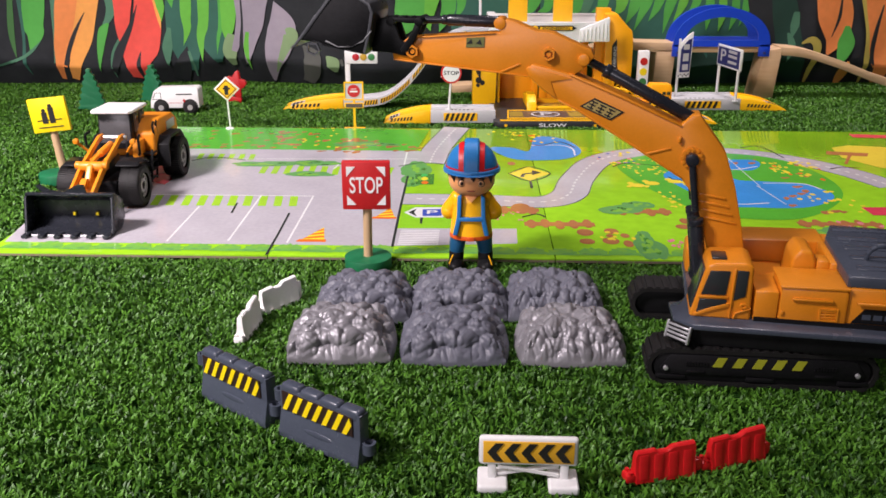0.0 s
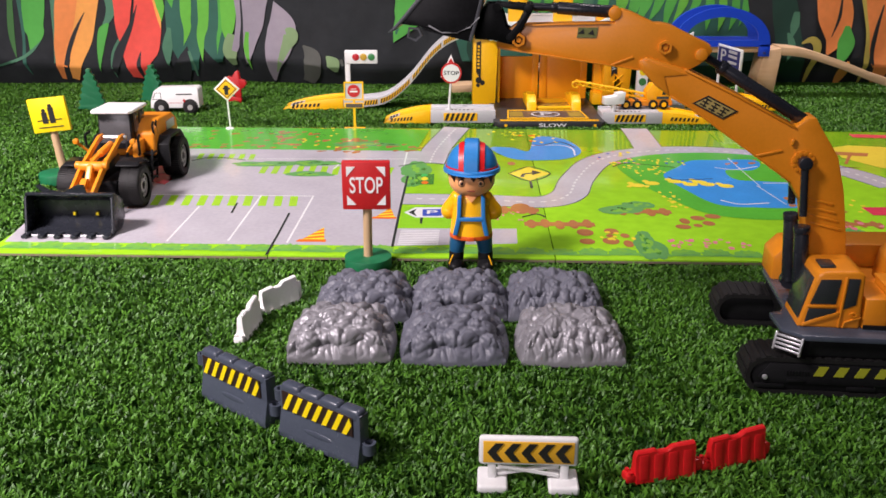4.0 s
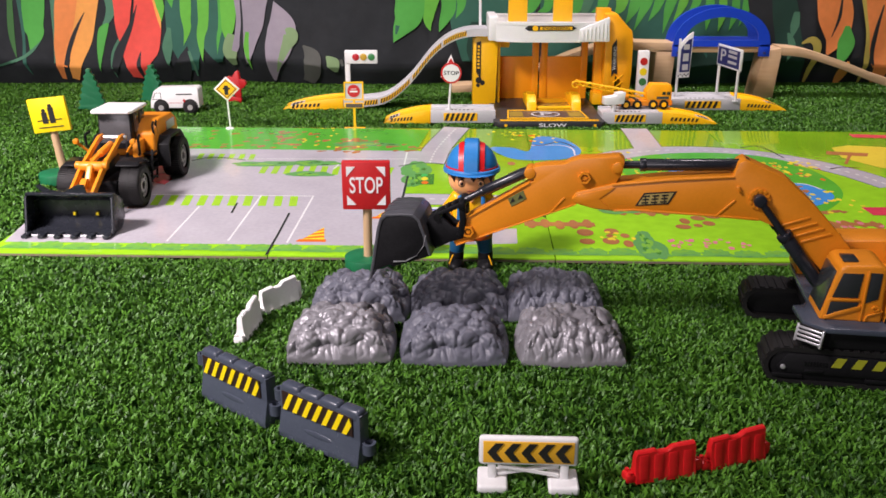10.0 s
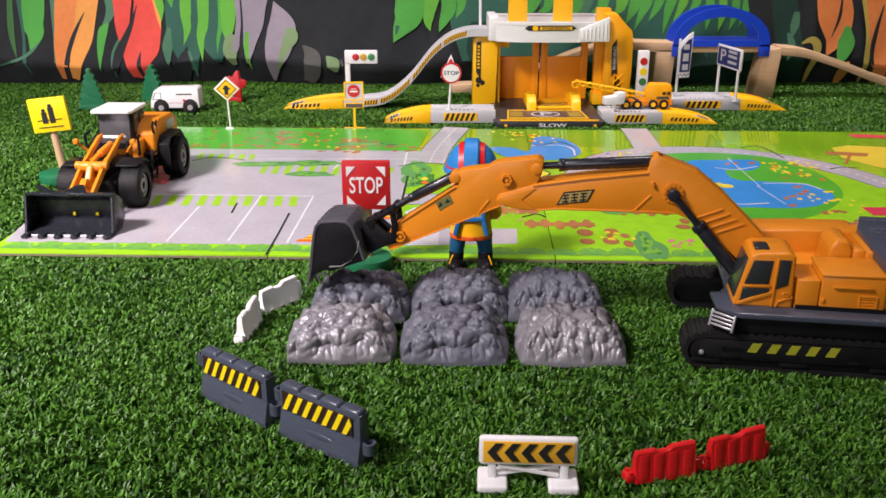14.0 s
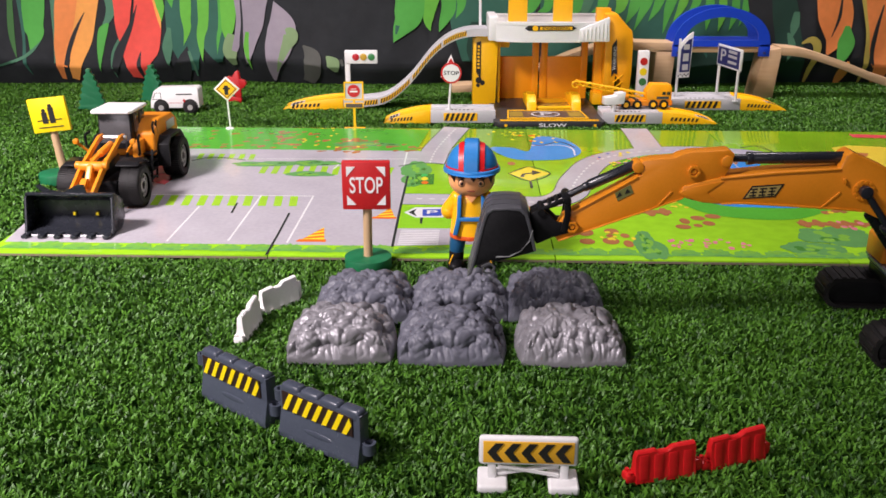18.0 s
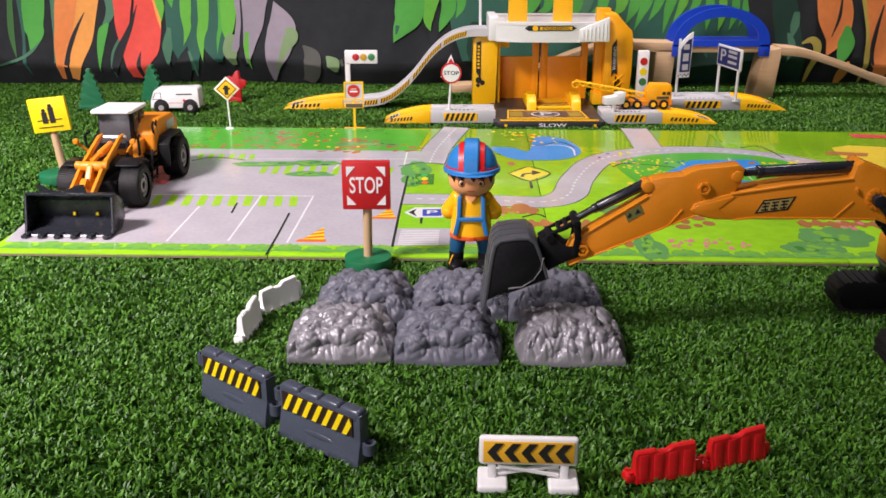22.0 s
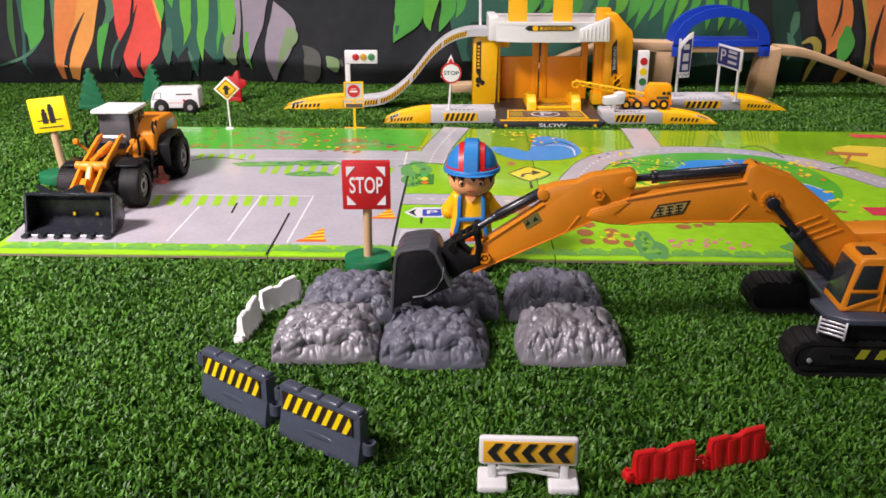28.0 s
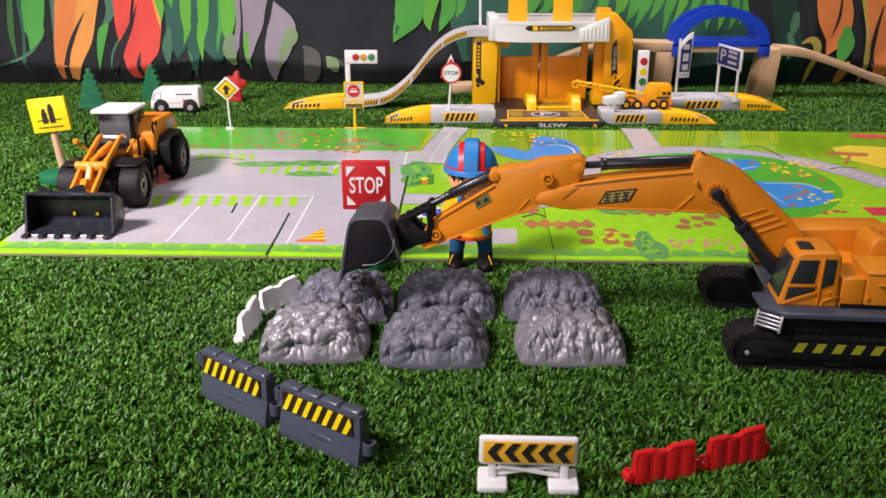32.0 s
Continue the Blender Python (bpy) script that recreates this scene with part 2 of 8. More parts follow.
# ---- the cloth backdrop ----
CLOTH = material("dark_jungle_cloth", (0.018, 0.021, 0.024), 0.85, vary=0.3, grain=7, bump=0.25, bump_scale=900)
BACK_Y = 1.60


def cloth_at(x, z):
    """How far back the hanging cloth stands: slow folds, finer creases, and a hem tucked away under itself at the floor."""
    fold = 0.010 * math.sin(x * 9 + 0.6 * math.sin(x * 4)) + 0.0032 * math.sin(x * 27 + z * 9 + 1.4 * math.sin(x * 7)) * (0.5 + max(0, 0.20 - z) * 3)
    fold += 0.0022 * math.sin(x * 61 - z * 30) * max(0, 1 - abs(z - 0.05) / 0.09)
    hem = max(0.0, 0.040 + 0.008 * math.sin(x * 13) - z)
    return BACK_Y + fold + 0.85 * hem + 0.02 * z


def cloth_sheet(x0, x1, z0, z1, nx, nz):
    bm = bmesh.new()
    rows = [[bm.verts.new((x0 + (x1 - x0) * i / nx, cloth_at(x0 + (x1 - x0) * i / nx, z0 + (z1 - z0) * (j / nz) ** 1.5), z0 + (z1 - z0) * (j / nz) ** 1.5)) for i in range(nx + 1)] for j in range(nz + 1)]
    for a, b in zip(rows, rows[1:]):
        for i in range(nx):
            bm.faces.new((a[i], a[i + 1], b[i + 1], b[i]))
    return bm


backdrop = part("backdrop", cloth_sheet(-1.5, 1.5, 0.001, 1.1, 320, 70), CLOTH, smooth=180)
tagged(backdrop, "dark cloth backdrop printed with green, orange and red jungle leaves", "backdrop", kind="structure")
LEAF = {k: material("leaf_print_" + k, c, 0.7, vary=0.10, grain=9, bump=0.2, bump_scale=900) for k, c in {
    "green": (0.085, 0.40, 0.06), "lime": (0.14, 0.48, 0.05), "teal": (0.030, 0.125, 0.085), "orange": (0.86, 0.27, 0.07), "amber": (0.90, 0.38, 0.08),
    "red": (0.84, 0.085, 0.06), "lavender": (0.33, 0.29, 0.34), "sage": (0.24, 0.36, 0.17), "moss": (0.05, 0.16, 0.04), "mist": (0.075, 0.21, 0.12),
    "deep": (0.012, 0.050, 0.034), "ash": (0.095, 0.098, 0.085), "straw": (0.55, 0.45, 0.09), "night": (0.017, 0.020, 0.023)}.items()}


def along(values, f):
    """A smooth run through evenly spaced values, at f from 0 to 1."""
    k = f * (len(values) - 1)
    i = min(int(k), len(values) - 2)
    t, p = k - i, [values[max(0, min(len(values) - 1, j))] for j in (i - 1, i, i + 1, i + 2)]
    return 0.5 * (2 * p[1] + (p[2] - p[0]) * t + (2 * p[0] - 5 * p[1] + 4 * p[2] - p[3]) * t * t + (3 * p[1] - p[0] - 3 * p[2] + p[3]) * t ** 3)


def print_leaf(kind, spine, widths):
    """A long printed leaf along its spine of (x, z), as wide as given at each point, lying on the folds of the cloth."""
    bm, n, prev = bmesh.new(), 40, None
    across = 3 + 2 * int(max(widths) / 0.012)
    for i in range(n + 1):
        f = i / n
        c = Vector((along([p[0] for p in spine], f), along([p[1] for p in spine], f)))
        g, h = max(0, f - 0.02), min(1, f + 0.02)
        d = Vector((along([p[0] for p in spine], h) - along([p[0] for p in spine], g), along([p[1] for p in spine], h) - along([p[1] for p in spine], g))).normalized()
        side, w = Vector((-d.y, d.x)), max(0.0002, along(widths, f)) * (1 + 0.03 * math.sin(f * 17 + spine[0][0] * 90))
        row = []
        for j in range(across + 1):
            q = c + side * (j / across - 0.5) * w
            z = max(q.y, 0.002)
            row.append(bm.verts.new((q.x, cloth_at(q.x, z) - 0.0009 - print_leaf.lift, z)))
        if prev:
            for j in range(across):
                bm.faces.new((prev[j], prev[j + 1], row[j + 1], row[j]))
        prev = row
    print_leaf.lift = print_leaf.lift + 0.00006
    bmesh.ops.recalc_face_normals(bm, faces=bm.faces)
    part("printed_leaf", bm, LEAF[kind], backdrop, smooth=180)


print_leaf.lift = 0.0

# jungle leaves printed on the cloth: kind, spine from root to point, widths along it
print_leaf("moss", ((-0.752, 0.164), (-0.759, 0.093), (-0.756, 0.048)), (0.009, 0.010, 0.000))
print_leaf("mist", ((-0.678, 0.164), (-0.683, 0.093), (-0.692, 0.041)), (0.013, 0.009, 0.003))
print_leaf("teal", ((-0.739, 0.164), (-0.739, 0.093), (-0.743, 0.043), (-0.739, 0.017)), (0.008, 0.005, 0.006, 0.000))
print_leaf("green", ((-0.712, 0.164), (-0.719, 0.112), (-0.720, 0.089), (-0.731, 0.064)), (0.040, 0.036, 0.028, 0.000))
print_leaf("mist", ((-0.797, 0.035), (-0.752, 0.049), (-0.728, 0.063), (-0.708, 0.083)), (0.003, 0.005, 0.005, 0.000))
print_leaf("orange", ((-0.645, 0.164), (-0.661, 0.102), (-0.677, 0.053), (-0.688, 0.009)), (0.055, 0.046, 0.027, 0.008))
print_leaf("amber", ((-0.616, 0.164), (-0.635, 0.093), (-0.654, 0.043), (-0.667, 0.009)), (0.034, 0.036, 0.023, 0.013))
print_leaf("night", ((-0.628, 0.129), (-0.651, 0.091), (-0.668, 0.053), (-0.680, 0.007)), (0.001, 0.007, 0.008, 0.010))
print_leaf("mist", ((-0.584, 0.164), (-0.583, 0.131), (-0.595, 0.107)), (0.017, 0.015, 0.008))
print_leaf("green", ((-0.589, 0.110), (-0.600, 0.095), (-0.608, 0.061), (-0.613, 0.025)), (0.004, 0.016, 0.010, 0.000))
print_leaf("mist", ((-0.568, 0.091), (-0.585, 0.061), (-0.591, 0.035), (-0.589, 0.013)), (0.003, 0.006, 0.004, 0.001))
print_leaf("red", ((-0.560, 0.164), (-0.564, 0.122), (-0.568, 0.098), (-0.572, 0.073)), (0.034, 0.027, 0.018, 0.000))
print_leaf("red", ((-0.522, 0.164), (-0.523, 0.116), (-0.532, 0.085), (-0.544, 0.053), (-0.551, 0.012)), (0.036, 0.048, 0.063, 0.055, 0.019))
print_leaf("night", ((-0.537, 0.141), (-0.553, 0.102), (-0.575, 0.061), (-0.590, 0.023)), (0.001, 0.008, 0.015, 0.010))
print_leaf("night", ((-0.538, 0.061), (-0.544, 0.037), (-0.541, 0.011)), (0.001, 0.008, 0.005))
print_leaf("amber", ((-0.508, 0.164), (-0.502, 0.125), (-0.499, 0.098)), (0.008, 0.008, 0.000))
print_leaf("lime", ((-0.502, 0.164), (-0.497, 0.137), (-0.497, 0.112)), (0.015, 0.013, 0.000))
print_leaf("teal", ((-0.445, 0.164), (-0.456, 0.093), (-0.455, 0.025)), (0.078, 0.069, 0.023))
print_leaf("teal", ((-0.398, 0.164), (-0.406, 0.093), (-0.401, 0.041)), (0.067, 0.063, 0.010))
print_leaf("mist", ((-0.485, 0.102), (-0.491, 0.067), (-0.492, 0.035)), (0.006, 0.017, 0.002))
print_leaf("night", ((-0.457, 0.069), (-0.465, 0.041), (-0.479, 0.007)), (0.001, 0.025, 0.031))
print_leaf("mist", ((-0.455, 0.061), (-0.449, 0.037), (-0.448, 0.013)), (0.005, 0.005, 0.003))
print_leaf("green", ((-0.480, 0.164), (-0.477, 0.135)), (0.023, 0.000))
print_leaf("lime", ((-0.451, 0.164), (-0.454, 0.122), (-0.454, 0.098), (-0.463, 0.070)), (0.021, 0.018, 0.012, 0.000))
print_leaf("lime", ((-0.420, 0.164), (-0.424, 0.112), (-0.431, 0.083), (-0.430, 0.041)), (0.021, 0.019, 0.014, 0.000))
print_leaf("green", ((-0.389, 0.164), (-0.392, 0.112), (-0.399, 0.083), (-0.403, 0.055)), (0.012, 0.009, 0.006, 0.000))
print_leaf("lime", ((-0.376, 0.164), (-0.378, 0.122), (-0.381, 0.097), (-0.382, 0.079)), (0.029, 0.027, 0.020, 0.006))
print_leaf("sage", ((-0.374, 0.091), (-0.380, 0.063), (-0.375, 0.035)), (0.015, 0.025, 0.008))
print_leaf("lavender", ((-0.359, 0.164), (-0.357, 0.122), (-0.362, 0.091), (-0.372, 0.061)), (0.015, 0.014, 0.014, 0.010))
print_leaf("lavender", ((-0.331, 0.164), (-0.335, 0.112), (-0.344, 0.073), (-0.350, 0.039)), (0.057, 0.038, 0.022, 0.005))
print_leaf("lime", ((-0.346, 0.095), (-0.350, 0.065), (-0.345, 0.025)), (0.006, 0.009, 0.000))
print_leaf("night", ((-0.354, 0.164), (-0.354, 0.112), (-0.359, 0.073), (-0.357, 0.035)), (0.003, 0.004, 0.006, 0.008))
print_leaf("lavender", ((-0.295, 0.148), (-0.283, 0.106), (-0.292, 0.069), (-0.303, 0.035), (-0.307, 0.005)), (0.001, 0.049, 0.046, 0.025, 0.004))
print_leaf("sage", ((-0.276, 0.102), (-0.267, 0.091), (-0.280, 0.065), (-0.299, 0.023)), (0.004, 0.025, 0.015, 0.002))
print_leaf("ash", ((-0.247, 0.073), (-0.232, 0.053), (-0.234, 0.025), (-0.243, 0.005)), (0.003, 0.030, 0.029, 0.021))
print_leaf("sage", ((-0.206, 0.055), (-0.195, 0.042), (-0.190, 0.026)), (0.003, 0.023, 0.006))
print_leaf("ash", ((-0.181, 0.049), (-0.178, 0.037)), (0.006, 0.004))
print_leaf("green", ((-0.053, 0.164), (-0.061, 0.124), (-0.075, 0.100), (-0.087, 0.079)), (0.059, 0.048, 0.026, 0.000))
print_leaf("teal", ((-0.079, 0.108), (-0.082, 0.093)), (0.008, 0.003))
print_leaf("teal", ((0.051, 0.164), (0.048, 0.102), (0.042, 0.043)), (0.101, 0.067, 0.015))
print_leaf("lime", ((-0.016, 0.164), (-0.023, 0.133), (-0.026, 0.114), (-0.022, 0.097)), (0.027, 0.020, 0.015, 0.000))
print_leaf("green", ((0.008, 0.164), (0.010, 0.137), (0.001, 0.114), (-0.007, 0.095)), (0.027, 0.025, 0.016, 0.000))
print_leaf("green", ((0.030, 0.164), (0.032, 0.141), (0.022, 0.118)), (0.015, 0.015, 0.000))
print_leaf("teal", ((0.172, 0.164), (0.175, 0.102), (0.181, 0.003)), (0.199, 0.199, 0.199))
print_leaf("teal", ((0.329, 0.164), (0.333, 0.093), (0.345, 0.001)), (0.210, 0.210, 0.210))
print_leaf("teal", ((0.471, 0.164), (0.482, 0.093), (0.499, -0.003)), (0.178, 0.189, 0.210))
print_leaf("night", ((0.168, 0.164), (0.167, 0.093), (0.176, 0.033)), (0.006, 0.010, 0.015))
print_leaf("deep", ((0.065, 0.112), (0.064, 0.063), (0.077, 0.013)), (0.031, 0.042, 0.021))
print_leaf("green", ((0.163, 0.164), (0.158, 0.141), (0.146, 0.122)), (0.023, 0.019, 0.000))
print_leaf("green", ((0.188, 0.164), (0.183, 0.137), (0.166, 0.129)), (0.019, 0.015, 0.000))
print_leaf("green", ((0.235, 0.164), (0.235, 0.139), (0.226, 0.120)), (0.023, 0.019, 0.000))
print_leaf("mist", ((0.257, 0.164), (0.250, 0.137), (0.240, 0.118)), (0.017, 0.015, 0.000))
print_leaf("green", ((0.282, 0.164), (0.276, 0.139), (0.259, 0.129)), (0.021, 0.016, 0.000))
print_leaf("lime", ((0.312, 0.164), (0.309, 0.139), (0.297, 0.125)), (0.021, 0.017, 0.000))
print_leaf("green", ((0.337, 0.164), (0.331, 0.137), (0.318, 0.108)), (0.021, 0.017, 0.000))
print_leaf("green", ((0.359, 0.164), (0.349, 0.137), (0.333, 0.098)), (0.021, 0.016, 0.000))
print_leaf("green", ((0.378, 0.164), (0.371, 0.139), (0.357, 0.114)), (0.017, 0.014, 0.000))
print_leaf("green", ((0.400, 0.164), (0.392, 0.137), (0.384, 0.093)), (0.019, 0.016, 0.000))
print_leaf("lime", ((0.421, 0.164), (0.414, 0.141), (0.399, 0.108)), (0.016, 0.014, 0.000))
print_leaf("green", ((0.443, 0.164), (0.437, 0.143), (0.423, 0.122)), (0.015, 0.013, 0.000))
print_leaf("green", ((0.463, 0.164), (0.462, 0.129), (0.459, 0.098)), (0.013, 0.014, 0.000))
print_leaf("lime", ((0.484, 0.164), (0.486, 0.127), (0.481, 0.097)), (0.013, 0.014, 0.000))
print_leaf("green", ((0.506, 0.164), (0.508, 0.129), (0.500, 0.098)), (0.013, 0.013, 0.000))
print_leaf("green", ((0.527, 0.164), (0.525, 0.131), (0.516, 0.106)), (0.013, 0.012, 0.000))
print_leaf("deep", ((0.417, 0.067), (0.426, 0.033), (0.437, -0.003)), (0.073, 0.088, 0.088))
print_leaf("deep", ((0.517, 0.067), (0.521, 0.033), (0.531, -0.007)), (0.105, 0.109, 0.109))
print_leaf("night", ((0.555, 0.164), (0.572, 0.093), (0.594, -0.017)), (0.057, 0.061, 0.055))
print_leaf("deep", ((0.588, 0.164), (0.605, 0.093), (0.632, -0.017)), (0.042, 0.046, 0.048))
print_leaf("mist", ((0.605, 0.095), (0.614, 0.073), (0.608, 0.043)), (0.004, 0.013, 0.000))
print_leaf("mist", ((0.616, 0.131), (0.615, 0.108), (0.611, 0.083)), (0.010, 0.015, 0.000))
print_leaf("straw", ((0.631, 0.077), (0.649, 0.083), (0.661, 0.069), (0.657, 0.035), (0.658, 0.003)), (0.003, 0.012, 0.015, 0.010, 0.005))
print_leaf("orange", ((0.675, 0.164), (0.690, 0.112), (0.690, 0.083), (0.680, 0.057)), (0.059, 0.061, 0.036, 0.004))
print_leaf("green", ((0.711, 0.106), (0.712, 0.073), (0.702, 0.037)), (0.008, 0.031, 0.004))
print_leaf("night", ((0.694, 0.164), (0.694, 0.122), (0.684, 0.087)), (0.002, 0.006, 0.001))
print_leaf("amber", ((0.720, 0.045), (0.718, 0.023), (0.715, -0.007)), (0.004, 0.021, 0.004))
print_leaf("straw", ((0.731, 0.164), (0.754, 0.102), (0.756, 0.043), (0.759, -0.007)), (0.010, 0.017, 0.010, 0.003))
print_leaf("orange", ((0.760, 0.164), (0.775, 0.093), (0.785, 0.035), (0.790, -0.009)), (0.046, 0.044, 0.036, 0.006))
print_leaf("night", ((0.772, 0.141), (0.765, 0.093), (0.765, 0.053), (0.778, 0.003)), (0.002, 0.008, 0.008, 0.004))
print_leaf("orange", ((0.794, 0.164), (0.803, 0.093), (0.818, 0.003)), (0.042, 0.042, 0.021))

# ---- the folding play mat: four boards with a printed town ----
MAT = pose(-0.1544, 0.7304, 0, 0, 0, -2.0)
BOARD = material("mat_lawn_print", (0.27, 0.56, 0.016), 0.20, vary=0.16, grain=9, coat=0.3)
EDGE = material("mat_board_edge", (0.20, 0.16, 0.11), 0.8, vary=0.2)
PRINTS = {k: material("mat_print_" + k, c, 0.22, vary=0.10, grain=25, coat=0.3) for k, c in {
    "lot": (0.45, 0.43, 0.465), "outline": (0.10, 0.11, 0.10), "straw": (0.72, 0.60, 0.05), "meadow": (0.09, 0.42, 0.03), "white": (0.72, 0.72, 0.72), "lime": (0.32, 0.58, 0.03), "pond": (0.045, 0.27, 0.66), "ink": (0.03, 0.035, 0.03),
    "lemon": (0.80, 0.66, 0.04), "navy": (0.05, 0.08, 0.42), "red": (0.66, 0.05, 0.09), "brown": (0.40, 0.16, 0.055), "petal": (0.72, 0.22, 0.26), "bush": (0.12, 0.33, 0.09),
    "hedge": (0.16, 0.42, 0.07), "orange": (0.76, 0.16, 0.02), "lgreen": (0.06, 0.45, 0.10), "sprig": (0.20, 0.46, 0.05), "shade": (0.06, 0.22, 0.03), "lawn": (0.25, 0.58, 0.02)}.items()}
play_mat = thing("play_mat", "glossy folding play mat printed with roads, car park and ponds", "play mat", MAT)
for k in range(4):
    u = -0.2525 + 0.2525 * k
    lift = 0.0001 * (k % 2)
    board = part("board", box(bmesh.new(), u + 0.0004, u + 0.2521, 0, 0.510, 0.0012, 0.0040 + lift, 0.0003), BOARD, play_mat)
    part("board_edge", box(bmesh.new(), u + 0.0006, u + 0.2519, -0.0004, 0.5104, 0.0006, 0.0026), EDGE, board, "brown cardboard edge")
SHEETS, DEPTH, COUNT = {}, [0], [0]
LAYER = {"outline": -1, "straw": 1, "lot": 0, "meadow": 1, "lawn": 1, "pond": 2, "hedge": 2, "bush": 3, "lime": 2, "brown": 3, "white": 4, "navy": 5, "ink": 6, "lemon": 5, "orange": 6, "red": 6, "petal": 5, "lgreen": 7, "sprig": 5, "shade": 4}


def sheet(kind):
    return SHEETS.setdefault(kind, bmesh.new())


def picture(word):
    """Makes each outermost call of a drawing function one printed part of the mat."""
    def wrap(draw):
        def run(*args):
            DEPTH[0] += 1
            draw(*args)
            DEPTH[0] -= 1
            if DEPTH[0] == 0:
                for kind, bm in list(SHEETS.items()):
                    bm.normal_update()
                    for f in bm.faces:
                        if f.normal.z < 0:
                            f.normal_flip()
                    ob = part(word or NAMES.get(kind, "printed_shape"), bm, PRINTS[kind], play_mat)
                    if word in ("printed_flower", "printed_dash"):
                        ob["kind"] = "stuff"
                SHEETS.clear()
        return run
    return wrap


NAMES = {"lime": "printed_hatch_bar", "lot": "printed_road", "pond": "printed_pond", "meadow": "printed_meadow", "outline": "printed_kerb", "white": "printed_line", "ink": "printed_stroke", "lemon": "printed_sign", "navy": "printed_sign", "red": "printed_roof", "brown": "printed_bench"}


def level(kind):
    COUNT[0] += 1
    return 0.00425 + 0.00003 * LAYER[kind] + 0.0000006 * (COUNT[0] % 40)


@picture("")
def patch(kind, pts):
    bm, z = sheet(kind), level(kind)
    bm.faces.new([bm.verts.new((u, v, z)) for u, v in pts])


@picture("")
def oval(kind, u, v, ru, rv, seg=22):
    patch(kind, [(u + ru * math.cos(2 * math.pi * i / seg), v + rv * math.sin(2 * math.pi * i / seg)) for i in range(seg)])


@picture("")
def block(kind, u, v, ru, rv):
    patch(kind, [(u - ru, v - rv), (u + ru, v - rv), (u + ru, v + rv), (u - ru, v + rv)])


def smooth_line(pts, steps=10):
    out, p = [], [Vector(q) for q in pts]
    p = [2 * p[0] - p[1]] + p + [2 * p[-1] - p[-2]]
    for a, b, c, d in zip(p, p[1:], p[2:], p[3:]):
        for i in range(steps):
            t = i / steps
            out.append(0.5 * ((2 * b) + (c - a) * t + (2 * a - 5 * b + 4 * c - d) * t * t + (3 * b - a - 3 * c + d) * t ** 3))
    return out + [p[-2]]


@picture("")
def strip(kind, pts, width):
    bm, line, z = sheet(kind), smooth_line(pts), level(kind)
    prev = None
    for i, c in enumerate(line):
        d = (line[min(i + 1, len(line) - 1)] - line[max(i - 1, 0)]).normalized()
        s = Vector((-d.y, d.x)) * width / 2
        row = [bm.verts.new((*(c + s), z)), bm.verts.new((*(c - s), z))]
        if prev:
            bm.faces.new((prev[0], prev[1], row[1], row[0]))
        prev = row


@picture("")
def loop(kind, pts):
    """A smooth closed outline through the points, filled."""
    line = smooth_line(list(pts[-2:]) + list(pts) + list(pts[:2]))
    patch(kind, [tuple(q) for q in line[20:20 + 10 * len(pts)]])


@picture("printed_dash")
def dashes(kind, pts, width, length):
    line, gone, last = smooth_line(pts, 40), 0.0, 0.0
    for a, b in zip(line, line[1:]):
        gone += (b - a).length
        if gone - last > 2 * length:
            d = (b - a).normalized()
            s = Vector((-d.y, d.x)) * width / 2
            patch(kind, [tuple(a + s), tuple(a - s), tuple(a - s + d * length), tuple(a + s + d * length)])
            last = gone


def hatch(kind, u0, v0, u1, v1, du, dv, n):
    for i in range(n):
        a, b = (i + 0.1) / n, (i + 0.62) / n
        p, q = (u0 + (u1 - u0) * a, v0 + (v1 - v0) * a), (u0 + (u1 - u0) * b, v0 + (v1 - v0) * b)
        patch(kind, [p, q, (q[0] + du, q[1] + dv), (p[0] + du, p[1] + dv)])


def zebra(u, v, w, h, n):
    for i in range(n):
        patch("white", [(u, v + h * i / n), (u + w, v + h * i / n), (u + w, v + h * (i + 0.55) / n), (u, v + h * (i + 0.55) / n)])


@picture("printed_cone")
def cone(u0, v0, u1, ut, vt):
    """A leaning cone on a flat foot, with slanting bands."""
    w, n = u1 - u0, 7
    patch("orange", [(u0, v0), (u1, v0), (u1 - 0.02 * w, v0 + 0.16 * (vt - v0)), (u0 + 0.10 * w, v0 + 0.17 * (vt - v0))])

    def at(side, f):
        x = u0 + 0.18 * w if side < 0 else u1 - 0.08 * w
        f = min(1.0, f)
        return x + (ut - x) * f, v0 + (vt - v0) * (0.16 + 0.84 * f)

    for i in range(n):
        a, b = i / n, (i + 1) / n
        pts = [at(-1, a - 0.10 if i else 0), at(1, a + 0.03 if i else 0), at(1, b + 0.03), at(-1, b - 0.10 if i < n - 1 else 1)]
        patch("lemon" if i % 2 == 0 else "orange", pts[:3] if i == n - 1 else pts)


@picture("printed_fence")
def fence(u0, u1, v, h):
    n = max(3, int((u1 - u0) / 0.012))
    block("brown", (u0 + u1) / 2, v + h * 0.5, (u1 - u0) / 2, h * 0.22)
    for i in range(n):
        oval("brown", u0 + (u1 - u0) * (i + 0.5) / n, v + h * (0.5 + 0.1 * math.sin(i * 2.1)), (u1 - u0) / n * 0.36, h * 0.5, 10)


PRNG = random.Random(5)


